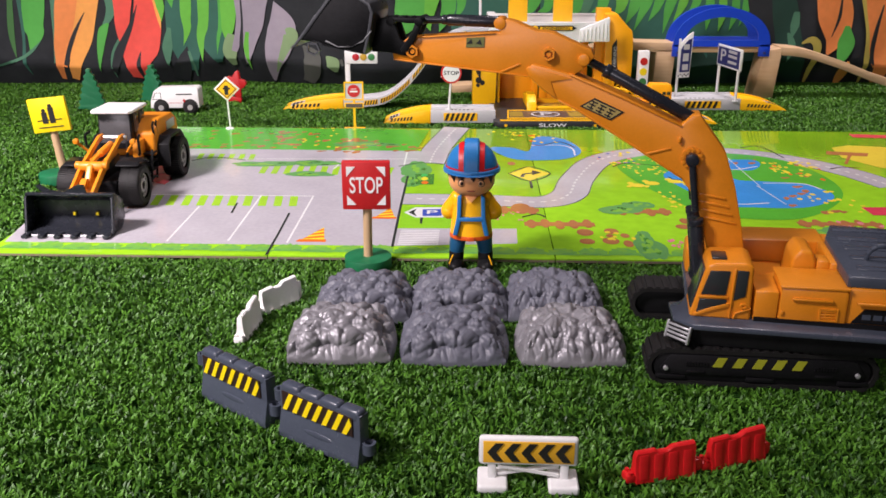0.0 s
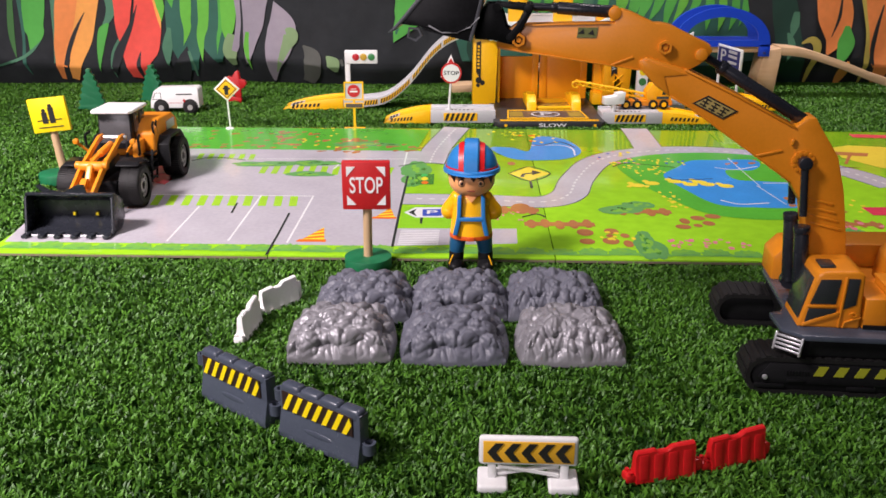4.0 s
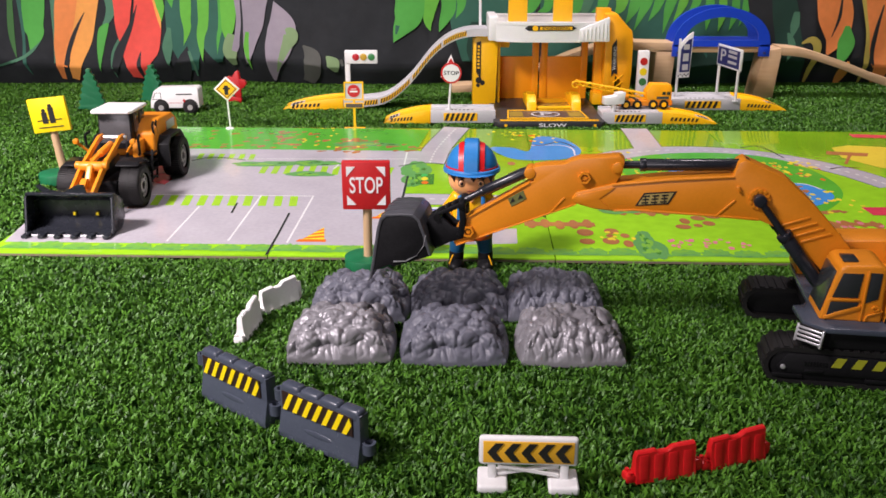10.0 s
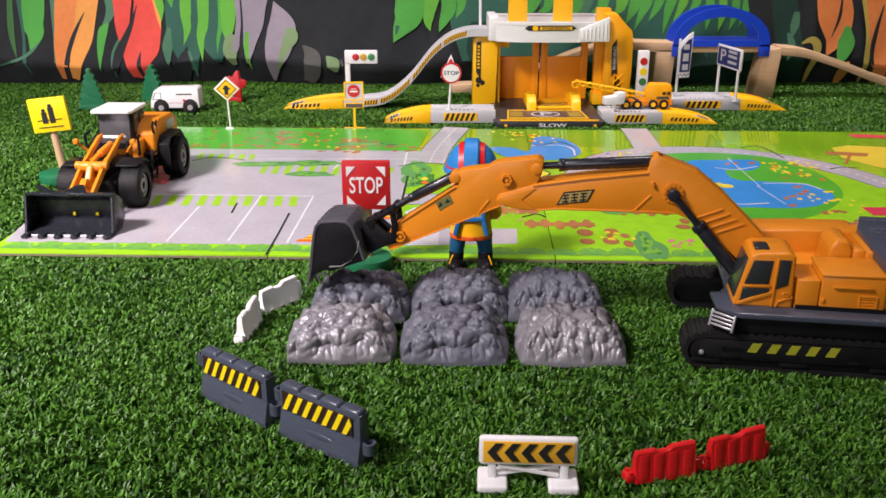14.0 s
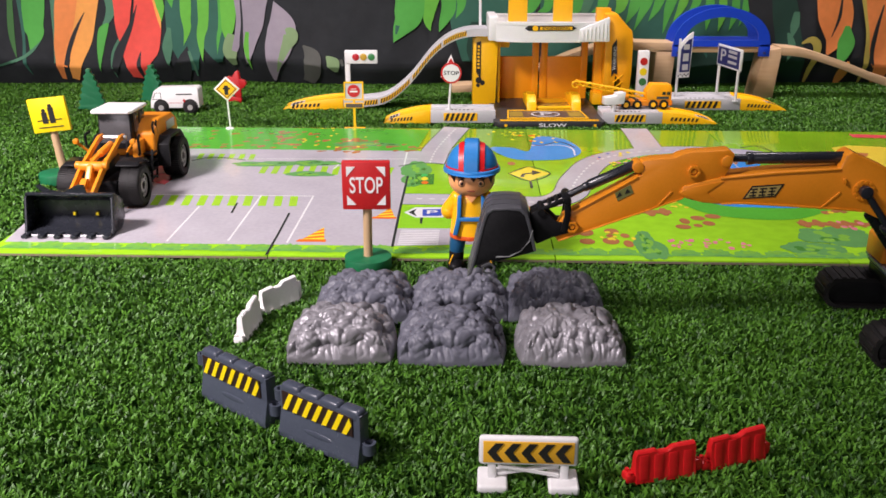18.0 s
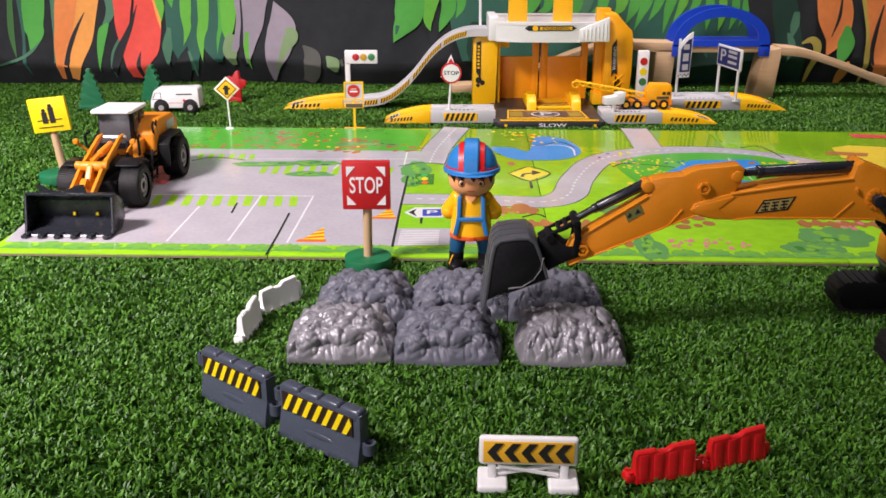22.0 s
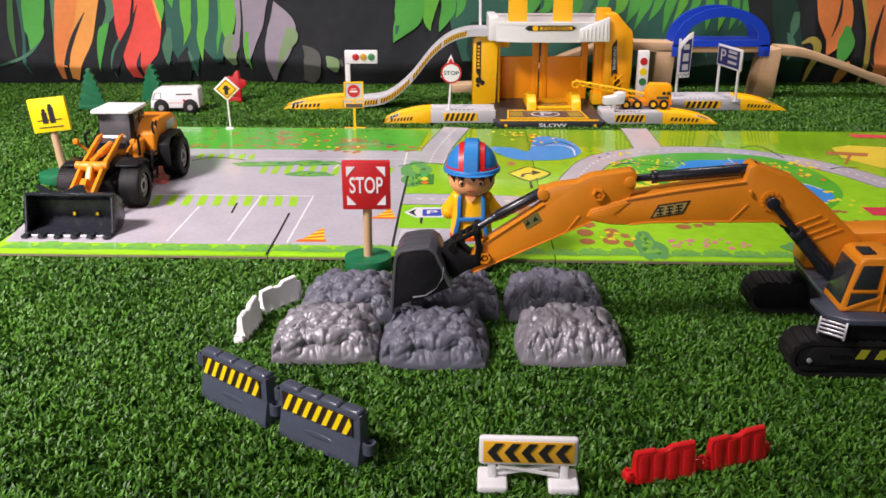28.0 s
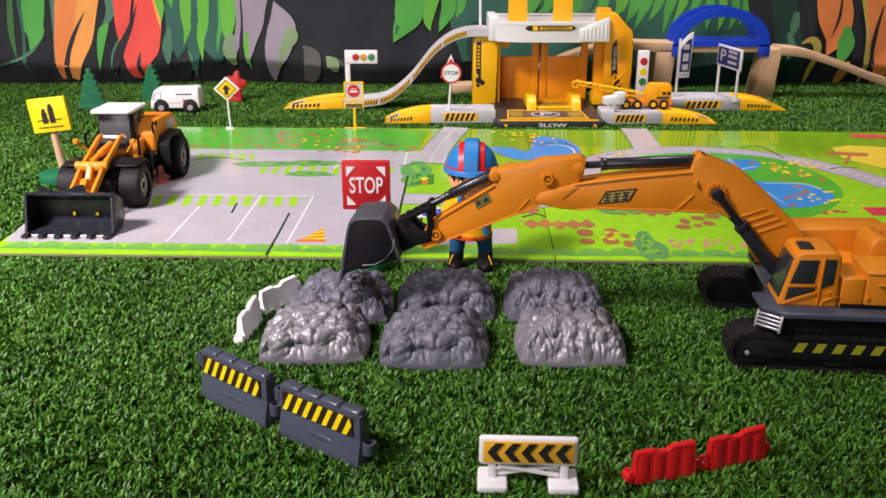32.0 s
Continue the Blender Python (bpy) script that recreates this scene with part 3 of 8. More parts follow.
@picture("printed_bush")
def clump(kind, u, v, ru, rv):
    oval(kind, u, v, ru * 0.95, rv * 0.80, 14)
    for i in range(14):
        a, f = PRNG.uniform(0, 2 * math.pi), PRNG.uniform(0.45, 0.85)
        s = PRNG.uniform(0.20, 0.36)
        oval(kind, u + ru * f * math.cos(a), v + rv * f * math.sin(a), ru * s, rv * s * 1.3, 8)
    for i in range(9):
        a, f = PRNG.uniform(0, 2 * math.pi), PRNG.uniform(0.1, 0.7)
        oval("sprig" if i % 3 else "shade", u + ru * f * math.cos(a), v + rv * f * math.sin(a), ru * 0.15, rv * 0.20, 9)


@picture("printed_bush")
def bush_row(u, v, ru, h):
    """A low domed bush: a flat foot, a lumpy top, a few lighter and darker tufts."""
    pts = [(u + ru, v), (u + ru * 0.95, v - 0.0012), (u - ru * 0.95, v - 0.0012), (u - ru, v)]
    n = 13
    for k in range(n):
        a = math.pi * (1 - (k + 0.5) / n)
        f = 0.90 + 0.10 * math.sin(k * 2.7 + u * 300)
        pts.append((u + ru * f * math.cos(a), v + h * f * math.sin(a) ** 0.75))
    patch("hedge", pts)
    for i in range(5):
        oval("sprig", u + ru * PRNG.uniform(-0.55, 0.5), v + h * PRNG.uniform(0.45, 0.75), ru * 0.22, h * 0.12, 9)
    for i in range(3):
        oval("bush", u + ru * PRNG.uniform(-0.7, 0.7), v + h * PRNG.uniform(0.08, 0.2), ru * 0.24, h * 0.07, 9)


@picture("printed_flower")
def sprinkle(kind, n, u0, u1, v0, v1, r):
    for i in range(n):
        s, t = r * PRNG.uniform(0.55, 1.1), r * PRNG.uniform(0.6, 1.6)
        u, v = PRNG.uniform(u0, u1), PRNG.uniform(min(v0, v1), max(v0, v1))
        oval(kind, u, v, s, t, 9)
        if kind == "brown":
            oval(kind, u + s * 1.1, v + t * 0.4, s * 0.8, t * 0.7, 9)


@picture("printed_duck")
def duck(u, v):
    oval("lemon", u, v, 0.0085, 0.0075, 12)
    oval("lemon", u - 0.006, v + 0.008, 0.004, 0.0055, 10)



# lawn, lot and roads
patch("lot", [(-0.293, 0.383), (0.113, 0.379), (0.117, 0.317), (0.105, 0.242), (0.109, 0.027), (-0.248, 0.026)])
patch("lot", [(0.109, 0.027), (0.108, 0.076), (0.222, 0.079), (0.221, 0.037)])
patch("meadow", [(-0.335, 0.509), (-0.010, 0.506), (0.118, 0.503), (0.106, 0.379), (-0.301, 0.383)])
loop("meadow", [(0.354, 0.326), (0.401, 0.369), (0.482, 0.383), (0.551, 0.357), (0.582, 0.288), (0.577, 0.204), (0.526, 0.134), (0.476, 0.114), (0.419, 0.130), (0.388, 0.183), (0.361, 0.256)])
strip("outline", [(0.156, 0.519), (0.134, 0.398), (0.127, 0.318)], 0.0385)
strip("lot", [(0.156, 0.519), (0.134, 0.398), (0.127, 0.318)], 0.036)
strip("outline", [(0.098, 0.172), (0.194, 0.170), (0.253, 0.166), (0.282, 0.193), (0.298, 0.254), (0.329, 0.333), (0.374, 0.376), (0.442, 0.396), (0.511, 0.387), (0.570, 0.352), (0.617, 0.296), (0.644, 0.238)], 0.0395)
strip("lot", [(0.098, 0.172), (0.194, 0.170), (0.253, 0.166), (0.282, 0.193), (0.298, 0.254), (0.329, 0.333), (0.374, 0.376), (0.442, 0.396), (0.511, 0.387), (0.570, 0.352), (0.617, 0.296), (0.644, 0.238)], 0.037)
strip("outline", [(0.405, 0.389), (0.406, 0.458), (0.406, 0.520)], 0.0385)
strip("lot", [(0.405, 0.389), (0.406, 0.458), (0.406, 0.520)], 0.036)
dashes("white", [(0.156, 0.519), (0.134, 0.398), (0.127, 0.318)], 0.0025, 0.006)
dashes("white", [(0.110, 0.173), (0.194, 0.170), (0.253, 0.166), (0.282, 0.193), (0.298, 0.254), (0.329, 0.333), (0.374, 0.376), (0.442, 0.396), (0.511, 0.387), (0.570, 0.352), (0.617, 0.296), (0.644, 0.238)], 0.0025, 0.006)
# ink strip painted for the shadow line of a seam beside the lot
strip("ink", [(0.105, 0.261), (0.106, 0.137), (0.108, 0.024)], 0.0024)
strip("white", [(-0.163, 0.178), (0.010, 0.178)], 0.002)
strip("white", [(0.010, 0.178), (0.011, 0.032)], 0.002)
strip("white", [(-0.046, 0.180), (-0.044, 0.035)], 0.002)
strip("white", [(-0.101, 0.138), (-0.100, 0.032)], 0.002)
strip("white", [(-0.173, 0.329), (0.112, 0.339)], 0.0015)
strip("white", [(0.096, 0.372), (0.097, 0.311)], 0.002)
strip("white", [(0.018, 0.309), (0.015, 0.288)], 0.002)
# green hatching of the car park
hatch("lime", -0.155, 0.140, 0.005, 0.142, -0.005, 0.036, 10)
hatch("lime", -0.071, 0.266, 0.029, 0.262, -0.002, 0.038, 7)
hatch("lime", 0.038, 0.264, 0.091, 0.263, 0.002, 0.035, 3)
hatch("lime", -0.163, 0.329, -0.085, 0.327, -0.003, 0.028, 6)
# ponds
loop("pond", [(0.202, 0.400), (0.229, 0.401), (0.250, 0.384), (0.261, 0.453), (0.277, 0.467), (0.303, 0.448), (0.317, 0.398), (0.310, 0.363), (0.286, 0.342), (0.244, 0.338), (0.220, 0.354)])
loop("pond", [(0.399, 0.272), (0.424, 0.312), (0.446, 0.342), (0.479, 0.346), (0.521, 0.348), (0.525, 0.326), (0.507, 0.300), (0.477, 0.299), (0.477, 0.260), (0.506, 0.252), (0.547, 0.244), (0.566, 0.210), (0.555, 0.180), (0.520, 0.156), (0.471, 0.154), (0.433, 0.164), (0.411, 0.219)])
strip("white", [(0.467, 0.311), (0.488, 0.302), (0.519, 0.318)], 0.0022)
strip("white", [(0.440, 0.178), (0.457, 0.165), (0.488, 0.170)], 0.0022)
strip("white", [(0.504, 0.245), (0.547, 0.244), (0.561, 0.222)], 0.0022)
strip("white", [(0.255, 0.414), (0.292, 0.416), (0.307, 0.398), (0.307, 0.363)], 0.0022)
strip("white", [(0.180, 0.437), (0.189, 0.412), (0.183, 0.387)], 0.0022)
strip("ink", [(0.403, 0.267), (0.412, 0.255), (0.452, 0.261)], 0.0022)
strip("ink", [(0.346, 0.310), (0.366, 0.326), (0.420, 0.310)], 0.0022)
strip("ink", [(0.525, 0.411), (0.552, 0.418), (0.564, 0.360)], 0.0022)
strip("ink", [(-0.062, 0.117), (-0.064, 0.139), (-0.065, 0.151)], 0.0022)
# dark strip painted along the seam between the first two boards
strip("ink", [(-0.001, -0.000), (-0.002, 0.055), (-0.004, 0.119)], 0.0022)
strip("ink", [(-0.164, 0.321), (-0.141, 0.338), (-0.099, 0.326)], 0.0022)
strip("ink", [(0.091, 0.303), (0.117, 0.320), (0.154, 0.313)], 0.0022)
strip("ink", [(0.229, 0.114), (0.244, 0.124), (0.252, 0.115)], 0.0022)
strip("ink", [(0.601, 0.308), (0.618, 0.317), (0.638, 0.315)], 0.0022)
strip("ink", [(0.252, 0.420), (0.270, 0.415), (0.294, 0.435), (0.312, 0.404)], 0.0022)
# small pictures
clump("bush", 0.112, 0.291, 0.019, 0.031)
clump("bush", 0.114, 0.247, 0.017, 0.029)
clump("bush", -0.010, 0.313, 0.034, 0.013)
clump("bush", -0.070, 0.308, 0.041, 0.013)
clump("bush", -0.011, 0.264, 0.029, 0.012)
block("lawn", 0.154, 0.112, 0.045, 0.033)
patch("lemon", [(0.221, 0.275), (0.246, 0.306), (0.269, 0.277), (0.244, 0.245)])
patch("navy", [(0.129, 0.136), (0.149, 0.137), (0.149, 0.115), (0.130, 0.114)])
patch("white", [(0.111, 0.125), (0.121, 0.142), (0.150, 0.143), (0.151, 0.110), (0.123, 0.109)])
patch("ink", [(0.115, 0.125), (0.123, 0.138), (0.121, 0.125), (0.125, 0.112)])
patch("shade", [(0.113, 0.269), (0.135, 0.270), (0.136, 0.227), (0.116, 0.227)])
patch("red", [(0.578, 0.158), (0.610, 0.159), (0.598, 0.132), (0.579, 0.132)])
patch("red", [(0.694, 0.495), (0.745, 0.490), (0.744, 0.470), (0.694, 0.475)])
patch("ink", [(0.243, 0.243), (0.246, 0.243), (0.246, 0.216), (0.243, 0.216)])
patch("ink", [(0.128, 0.109), (0.131, 0.109), (0.131, 0.090), (0.129, 0.090)])
patch("brown", [(0.629, 0.397), (0.678, 0.387), (0.670, 0.370), (0.623, 0.379)])
patch("brown", [(0.649, 0.377), (0.654, 0.378), (0.630, 0.330), (0.628, 0.335)])
oval("lgreen", 0.124, 0.264, 0.004, 0.007)
oval("lemon", 0.125, 0.250, 0.004, 0.007)
oval("orange", 0.126, 0.234, 0.004, 0.006)
cone(0.018, 0.035, 0.046, 0.038, 0.076)
cone(0.079, 0.104, 0.105, 0.096, 0.140)
zebra(0.112, 0.030, 0.037, 0.044, 9)
fence(0.323, 0.380, 0.123, 0.026)
fence(0.230, 0.298, 0.080, 0.027)
fence(0.205, 0.247, 0.124, 0.026)
fence(0.495, 0.576, 0.091, 0.024)
# flowers, stones, ducks and bushes
oval("brown", 0.286, 0.070, 0.0080, 0.0098)
oval("brown", 0.285, 0.045, 0.0072, 0.0077)
oval("brown", 0.311, 0.074, 0.0069, 0.0083)
oval("brown", 0.322, 0.062, 0.0042, 0.0064)
oval("brown", 0.307, 0.047, 0.0078, 0.0093)
oval("brown", 0.322, 0.040, 0.0046, 0.0092)
oval("brown", 0.308, 0.061, 0.0037, 0.0048)
oval("brown", 0.387, 0.107, 0.0050, 0.0088)
oval("brown", 0.402, 0.117, 0.0072, 0.0072)
oval("brown", 0.418, 0.123, 0.0078, 0.0073)
oval("brown", 0.382, 0.090, 0.0076, 0.0068)
oval("brown", 0.409, 0.101, 0.0060, 0.0070)
oval("brown", 0.397, 0.094, 0.0044, 0.0051)
oval("brown", 0.229, 0.142, 0.0104, 0.0174)
oval("brown", 0.226, 0.321, 0.0048, 0.0081)
strip("ink", [(0.236, 0.261), (0.239, 0.273), (0.250, 0.279)], 0.004)
patch("ink", [(0.249, 0.291), (0.259, 0.281), (0.248, 0.269)])
strip("ink", [(0.221, 0.275), (0.246, 0.306), (0.269, 0.277), (0.244, 0.245), (0.221, 0.275)], 0.0016)
patch("red", [(-0.182, 0.228), (-0.190, 0.258), (-0.176, 0.264), (-0.161, 0.238), (-0.163, 0.215)])
patch("petal", [(-0.211, 0.182), (-0.210, 0.191), (-0.200, 0.189), (-0.196, 0.181)])
patch("straw", [(0.642, 0.415), (0.668, 0.429), (0.729, 0.418), (0.682, 0.311), (0.664, 0.316), (0.636, 0.363)])
sprinkle("petal", 26, 0.359, 0.435, 0.030, 0.055, 0.0026)
sprinkle("lemon", 14, 0.365, 0.401, 0.280, 0.328, 0.0026)
sprinkle("lemon", 16, 0.381, 0.399, 0.151, 0.208, 0.0026)
sprinkle("brown", 34, -0.191, -0.034, 0.386, 0.486, 0.0042)
sprinkle("brown", 24, -0.019, 0.110, 0.368, 0.418, 0.0042)
sprinkle("brown", 12, -0.093, 0.078, 0.408, 0.433, 0.0037)
sprinkle("lemon", 18, -0.052, 0.035, 0.391, 0.507, 0.0026)
sprinkle("lemon", 22, 0.357, 0.403, 0.270, 0.347, 0.0021)
sprinkle("lemon", 16, 0.569, 0.589, 0.307, 0.353, 0.0026)
sprinkle("brown", 6, 0.524, 0.600, 0.202, 0.336, 0.0042)
sprinkle("brown", 3, 0.525, 0.556, 0.137, 0.153, 0.0042)
sprinkle("lemon", 9, 0.539, 0.547, 0.286, 0.333, 0.0026)
sprinkle("lemon", 10, 0.533, 0.582, 0.137, 0.184, 0.0032)
sprinkle("petal", 9, 0.201, 0.229, 0.101, 0.132, 0.0021)
sprinkle("lemon", 12, 0.193, 0.255, 0.471, 0.497, 0.0026)
sprinkle("orange", 10, -0.081, -0.023, 0.390, 0.490, 0.0026)
sprinkle("lemon", 9, 0.325, 0.383, 0.317, 0.386, 0.0030)
sprinkle("petal", 6, 0.325, 0.383, 0.317, 0.386, 0.0030)
sprinkle("navy", 5, 0.332, 0.385, 0.323, 0.381, 0.0026)
sprinkle("lemon", 8, 0.392, 0.436, 0.320, 0.354, 0.0028)
sprinkle("navy", 4, 0.412, 0.440, 0.321, 0.354, 0.0024)
sprinkle("lemon", 14, 0.527, 0.568, 0.274, 0.342, 0.0036)
sprinkle("orange", 6, 0.531, 0.589, 0.233, 0.327, 0.0034)
sprinkle("brown", 5, 0.484, 0.524, 0.323, 0.357, 0.0034)
sprinkle("lemon", 10, 0.524, 0.576, 0.166, 0.230, 0.0030)
sprinkle("brown", 4, 0.504, 0.560, 0.150, 0.212, 0.0036)
sprinkle("lemon", 12, 0.230, 0.294, 0.430, 0.486, 0.0034)
sprinkle("orange", 5, 0.227, 0.275, 0.436, 0.485, 0.0030)
sprinkle("brown", 10, -0.023, 0.037, 0.390, 0.443, 0.0042)
sprinkle("brown", 8, -0.097, -0.051, 0.425, 0.467, 0.0042)
sprinkle("lemon", 6, 0.352, 0.375, 0.218, 0.245, 0.0030)
sprinkle("lemon", 8, 0.296, 0.332, 0.050, 0.077, 0.0026)
sprinkle("petal", 8, 0.534, 0.579, 0.081, 0.113, 0.0030)
# two thin white strips laid along the pale crease of the mat
strip("white", [(0.494, 0.356), (0.497, 0.232)], 0.0010)
strip("white", [(0.494, 0.236), (0.504, 0.165)], 0.0010)
duck(0.362, 0.231)
duck(0.380, 0.240)
duck(0.407, 0.248)
duck(0.422, 0.237)
duck(0.441, 0.238)
duck(0.460, 0.232)
duck(0.434, 0.247)
clump("bush", 0.338, 0.050, 0.009, 0.024)
clump("bush", 0.486, 0.034, 0.030, 0.018)
clump("bush", 0.518, 0.066, 0.037, 0.026)
clump("bush", 0.331, 0.142, 0.023, 0.015)
clump("bush", 0.351, 0.159, 0.018, 0.012)
clump("bush", 0.041, 0.413, 0.044, 0.013)
clump("bush", 0.341, 0.029, 0.015, 0.027)
for k in range(34):
    bush_row(-0.23 + 0.0272 * k, 0.0100 + 0.0010 * math.sin(k * 2.3), 0.0148, 0.0185 + 0.0018 * math.sin(k * 1.7))
part("printed_letter", letters("P", 0.0160, Matrix.Translation((0.1387, 0.1255, 0.0046)), 0.00002, 1.5), PRINTS["white"], play_mat)

# ---- the toy excavator: tracks, house, boom, stick with bucket, rams ----
SWING = pose(0, 0, 0, 0, 0, -5)              # the house stands a little askew on its tracks
HOUSE = Matrix.Translation((0.0032, 0.0030, -0.0004))
ARM = Matrix.Translation((-0.0015, -0.0135, 0.0011))
FOOT = Vector((-0.0086, 0.058))     # boom foot
ELBOW = Vector((-0.1940, 0.1058))   # stick pivot at the pose the parts are drawn in
BOOM_REF, STICK_REF = 17.1, 21.3    # degrees of that pose
MID = 0.006                         # middle of the arm, across

excavator = thing("toy_excavator", "orange plastic toy excavator with dark bucket and black tracks, on turf", "toy excavator")


def stadium(half, r, n=12, grow=0.0):
    pts = []
    for k in range(n + 1):
        a = math.pi / 2 + math.pi * k / n
        pts.append((-half + (r + grow) * math.cos(a), 0.0135 + (r + grow) * math.sin(a)))
    for k in range(n + 1):
        a = -math.pi / 2 + math.pi * k / n
        pts.append((half + (r + grow) * math.cos(a), 0.0135 + (r + grow) * math.sin(a)))
    return pts


PAD = mesh_of(box(bmesh.new(), -0.0017, 0.0017, -0.0122, 0.0122, -0.0006, 0.0009), "track_pad", RUBBER)


def track(side):
    y0, y1 = (-0.062, -0.037) if side < 0 else (0.037, 0.062)
    out = y0 if side < 0 else y1
    bm = ring(bmesh.new(), stadium(0.0585, 0.0125), stadium(0.0585, 0.0098), y0, y1)
    belt = part("track", bm, RUBBER, excavator, "black ribbed rubber-look track")
    inner = bmesh.new()
    prism(inner, stadium(0.0575, 0.0096), min(out, out - side * 0.021) + 0.001, max(out, out - side * 0.021) - 0.001, r=0.0008)
    part("track_frame", inner, BLACK, belt)
    pads, per = 52, 4 * 0.0585 + 2 * math.pi * 0.0125
    for k in range(pads):
        s = per * k / pads
        if s < 0.117:
            x, z, a = -0.0585 + s, 0.026, 0
        elif s < 0.117 + math.pi * 0.0125:
            t = (s - 0.117) / 0.0125
            x, z, a = 0.0585 + 0.0125 * math.sin(t), 0.0135 + 0.0125 * math.cos(t), t
        elif s < 0.234 + math.pi * 0.0125:
            x, z, a = 0.0585 - (s - 0.117 - math.pi * 0.0125), 0.001, math.pi
        else:
            t = (s - 0.234 - math.pi * 0.0125) / 0.0125
            x, z, a = -0.0585 - 0.0125 * math.sin(t), 0.0135 - 0.0125 * math.cos(t), math.pi + t
        pad = new("track_pad", PAD)
        pad.parent, pad.matrix_basis = belt, Matrix.Translation((x, (y0 + y1) / 2, z)) @ Matrix.Rotation(a, 4, "Y")
    plate = bmesh.new()
    prism(plate, [(-0.060, 0.0085), (0.060, 0.0085), (0.063, 0.0125), (0.057, 0.0222), (-0.057, 0.0222), (-0.063, 0.0125)], out - side * 0.0012, out + side * 0.0002, r=0.0004)
    for x0, x1 in ((-0.0655, -0.047), (0.047, 0.0655), (-0.009, 0.008)):
        box(plate, x0, x1, out - side * 0.0015, out + side * 0.0006, 0.0052, 0.0080, 0.0003)
    for x0 in (-0.047, 0.032):
        for k in range(8):
            box(plate, x0 + 0.0018 * k, x0 + 0.0018 * k + 0.0010, out, out + side * 0.0009, 0.0150, 0.0176)
        box(plate, x0 + 0.001, x0 + 0.012, out, out + side * 0.0010, 0.0100, 0.0118, 0.0003)
    part("side_plate", plate, BLACK, belt)
    for x in (-0.0595, 0.0585):
        part("axle_cap", rod(bmesh.new(), (x, out - side * 0.001, 0.0128), (x, out + side * 0.0016, 0.0128), 0.0016, bevel=0.0004), SILVER, belt, "small silver axle end")
    for k in range(5):
        x = -0.0305 + 0.0122 * k
        stripe = prism(bmesh.new(), [(x, 0.0146), (x + 0.0058, 0.0146), (x + 0.0088, 0.0212), (x + 0.0030, 0.0212)], out + side * 0.0003, out + side * 0.0006)
        part("stripe", stripe, OLIVE, belt, "dull yellow hazard stripe")


track(-1)
track(1)
part("undercarriage", box(box(bmesh.new(), -0.030, 0.030, -0.040, 0.040, 0.010, 0.026, 0.002), -0.022, 0.022, -0.022, 0.022, 0.026, 0.032, 0.002), BLACK, excavator)

# the house
deck = bmesh.new()
prism(deck, [(-0.0525, -0.0310), (-0.0505, -0.0560), (-0.0390, -0.0655), (0.100, -0.0640), (0.106, -0.054), (0.106, 0.052), (0.098, 0.060), (-0.036, 0.060), (-0.040, 0.045), (-0.041, -0.020), (-0.0455, -0.0290)], 0.0392, 0.0430, "xy", 0.0010)
deck_part = part("deck", deck, SLATE, excavator, "dark slate platform under the cab", SWING)
part("deck_skirt", prism(bmesh.new(), [(-0.040, -0.028), (-0.042, -0.050), (-0.034, -0.0610), (0.096, -0.0600), (0.100, 0.055), (-0.034, 0.056)], 0.0272, 0.0393, "xy", 0.0012), BLACK, deck_part, "black skirt under the platform")
grille = bmesh.new()
gm = Matrix.Translation((-0.0465, -0.0610, 0.0352)) @ pose(0, 0, 0, -14, 0, -40)
box(grille, -0.0088, 0.0088, -0.0012, 0.0012, -0.0058, 0.0058, 0.0006, gm)
part("lamp_panel", grille, BLACK, deck_part)
slats = bmesh.new()
for k in range(4):
    box(slats, -0.0078, 0.0078, -0.0020, -0.0010, -0.0046 + 0.0026 * k, -0.0032 + 0.0026 * k, 0.0003, gm)
box(slats, -0.0090, -0.0076, -0.0024, 0, -0.0058, 0.0058, 0.0004, gm)
box(slats, 0.0076, 0.0090, -0.0024, 0, -0.0058, 0.0058, 0.0004, gm)
part("lamp_grille", slats, SILVER, deck_part, "silver painted headlamp grille")

cab = prism(bmesh.new(), [(-0.0440, 0.0430), (-0.0409, 0.0560), (-0.0368, 0.0735), (-0.0350, 0.0785), (-0.0318, 0.0800), (-0.0120, 0.0812), (-0.0075, 0.0790), (-0.0062, 0.0430)], -0.0550, -0.0225, r=0.0022, seg=3)
cab_part = part("cab", cab, ORANGE, excavator, at=SWING @ HOUSE)
for name, pts in (("side_window", [(-0.0380, 0.0590), (-0.0228, 0.0593), (-0.0215, 0.0757), (-0.0335, 0.0753)]),
                  ("rear_window", [(-0.0180, 0.0560), (-0.0108, 0.0595), (-0.0105, 0.0765), (-0.0172, 0.0765)]),
                  ("lower_window", [(-0.0400, 0.0455), (-0.0385, 0.0560), (-0.0218, 0.0565), (-0.0222, 0.0535), (-0.0330, 0.0490)])):
    part(name, prism(bmesh.new(), pts, -0.0556, -0.0540, r=0.0003), GLASSY, cab_part, "dark tinted window")
part("windscreen", prism(bmesh.new(), [(-0.0525, 0.0), (-0.0258, 0.0), (-0.0268, 0.0275), (-0.0510, 0.0275)], -0.0010, 0.0008, "yz", 0.0004, Matrix.Translation((-0.0428, 0, 0.0480)) @ pose(0, 0, 0, 0, 13.2, 0)), GLASSY, cab_part, "dark tinted windscreen")
part("roof_hatch", box(bmesh.new(), -0.0325, -0.0235, -0.0480, -0.0350, 0.0800, 0.0816, 0.0005), GLASSY, cab_part)
trim = bmesh.new()
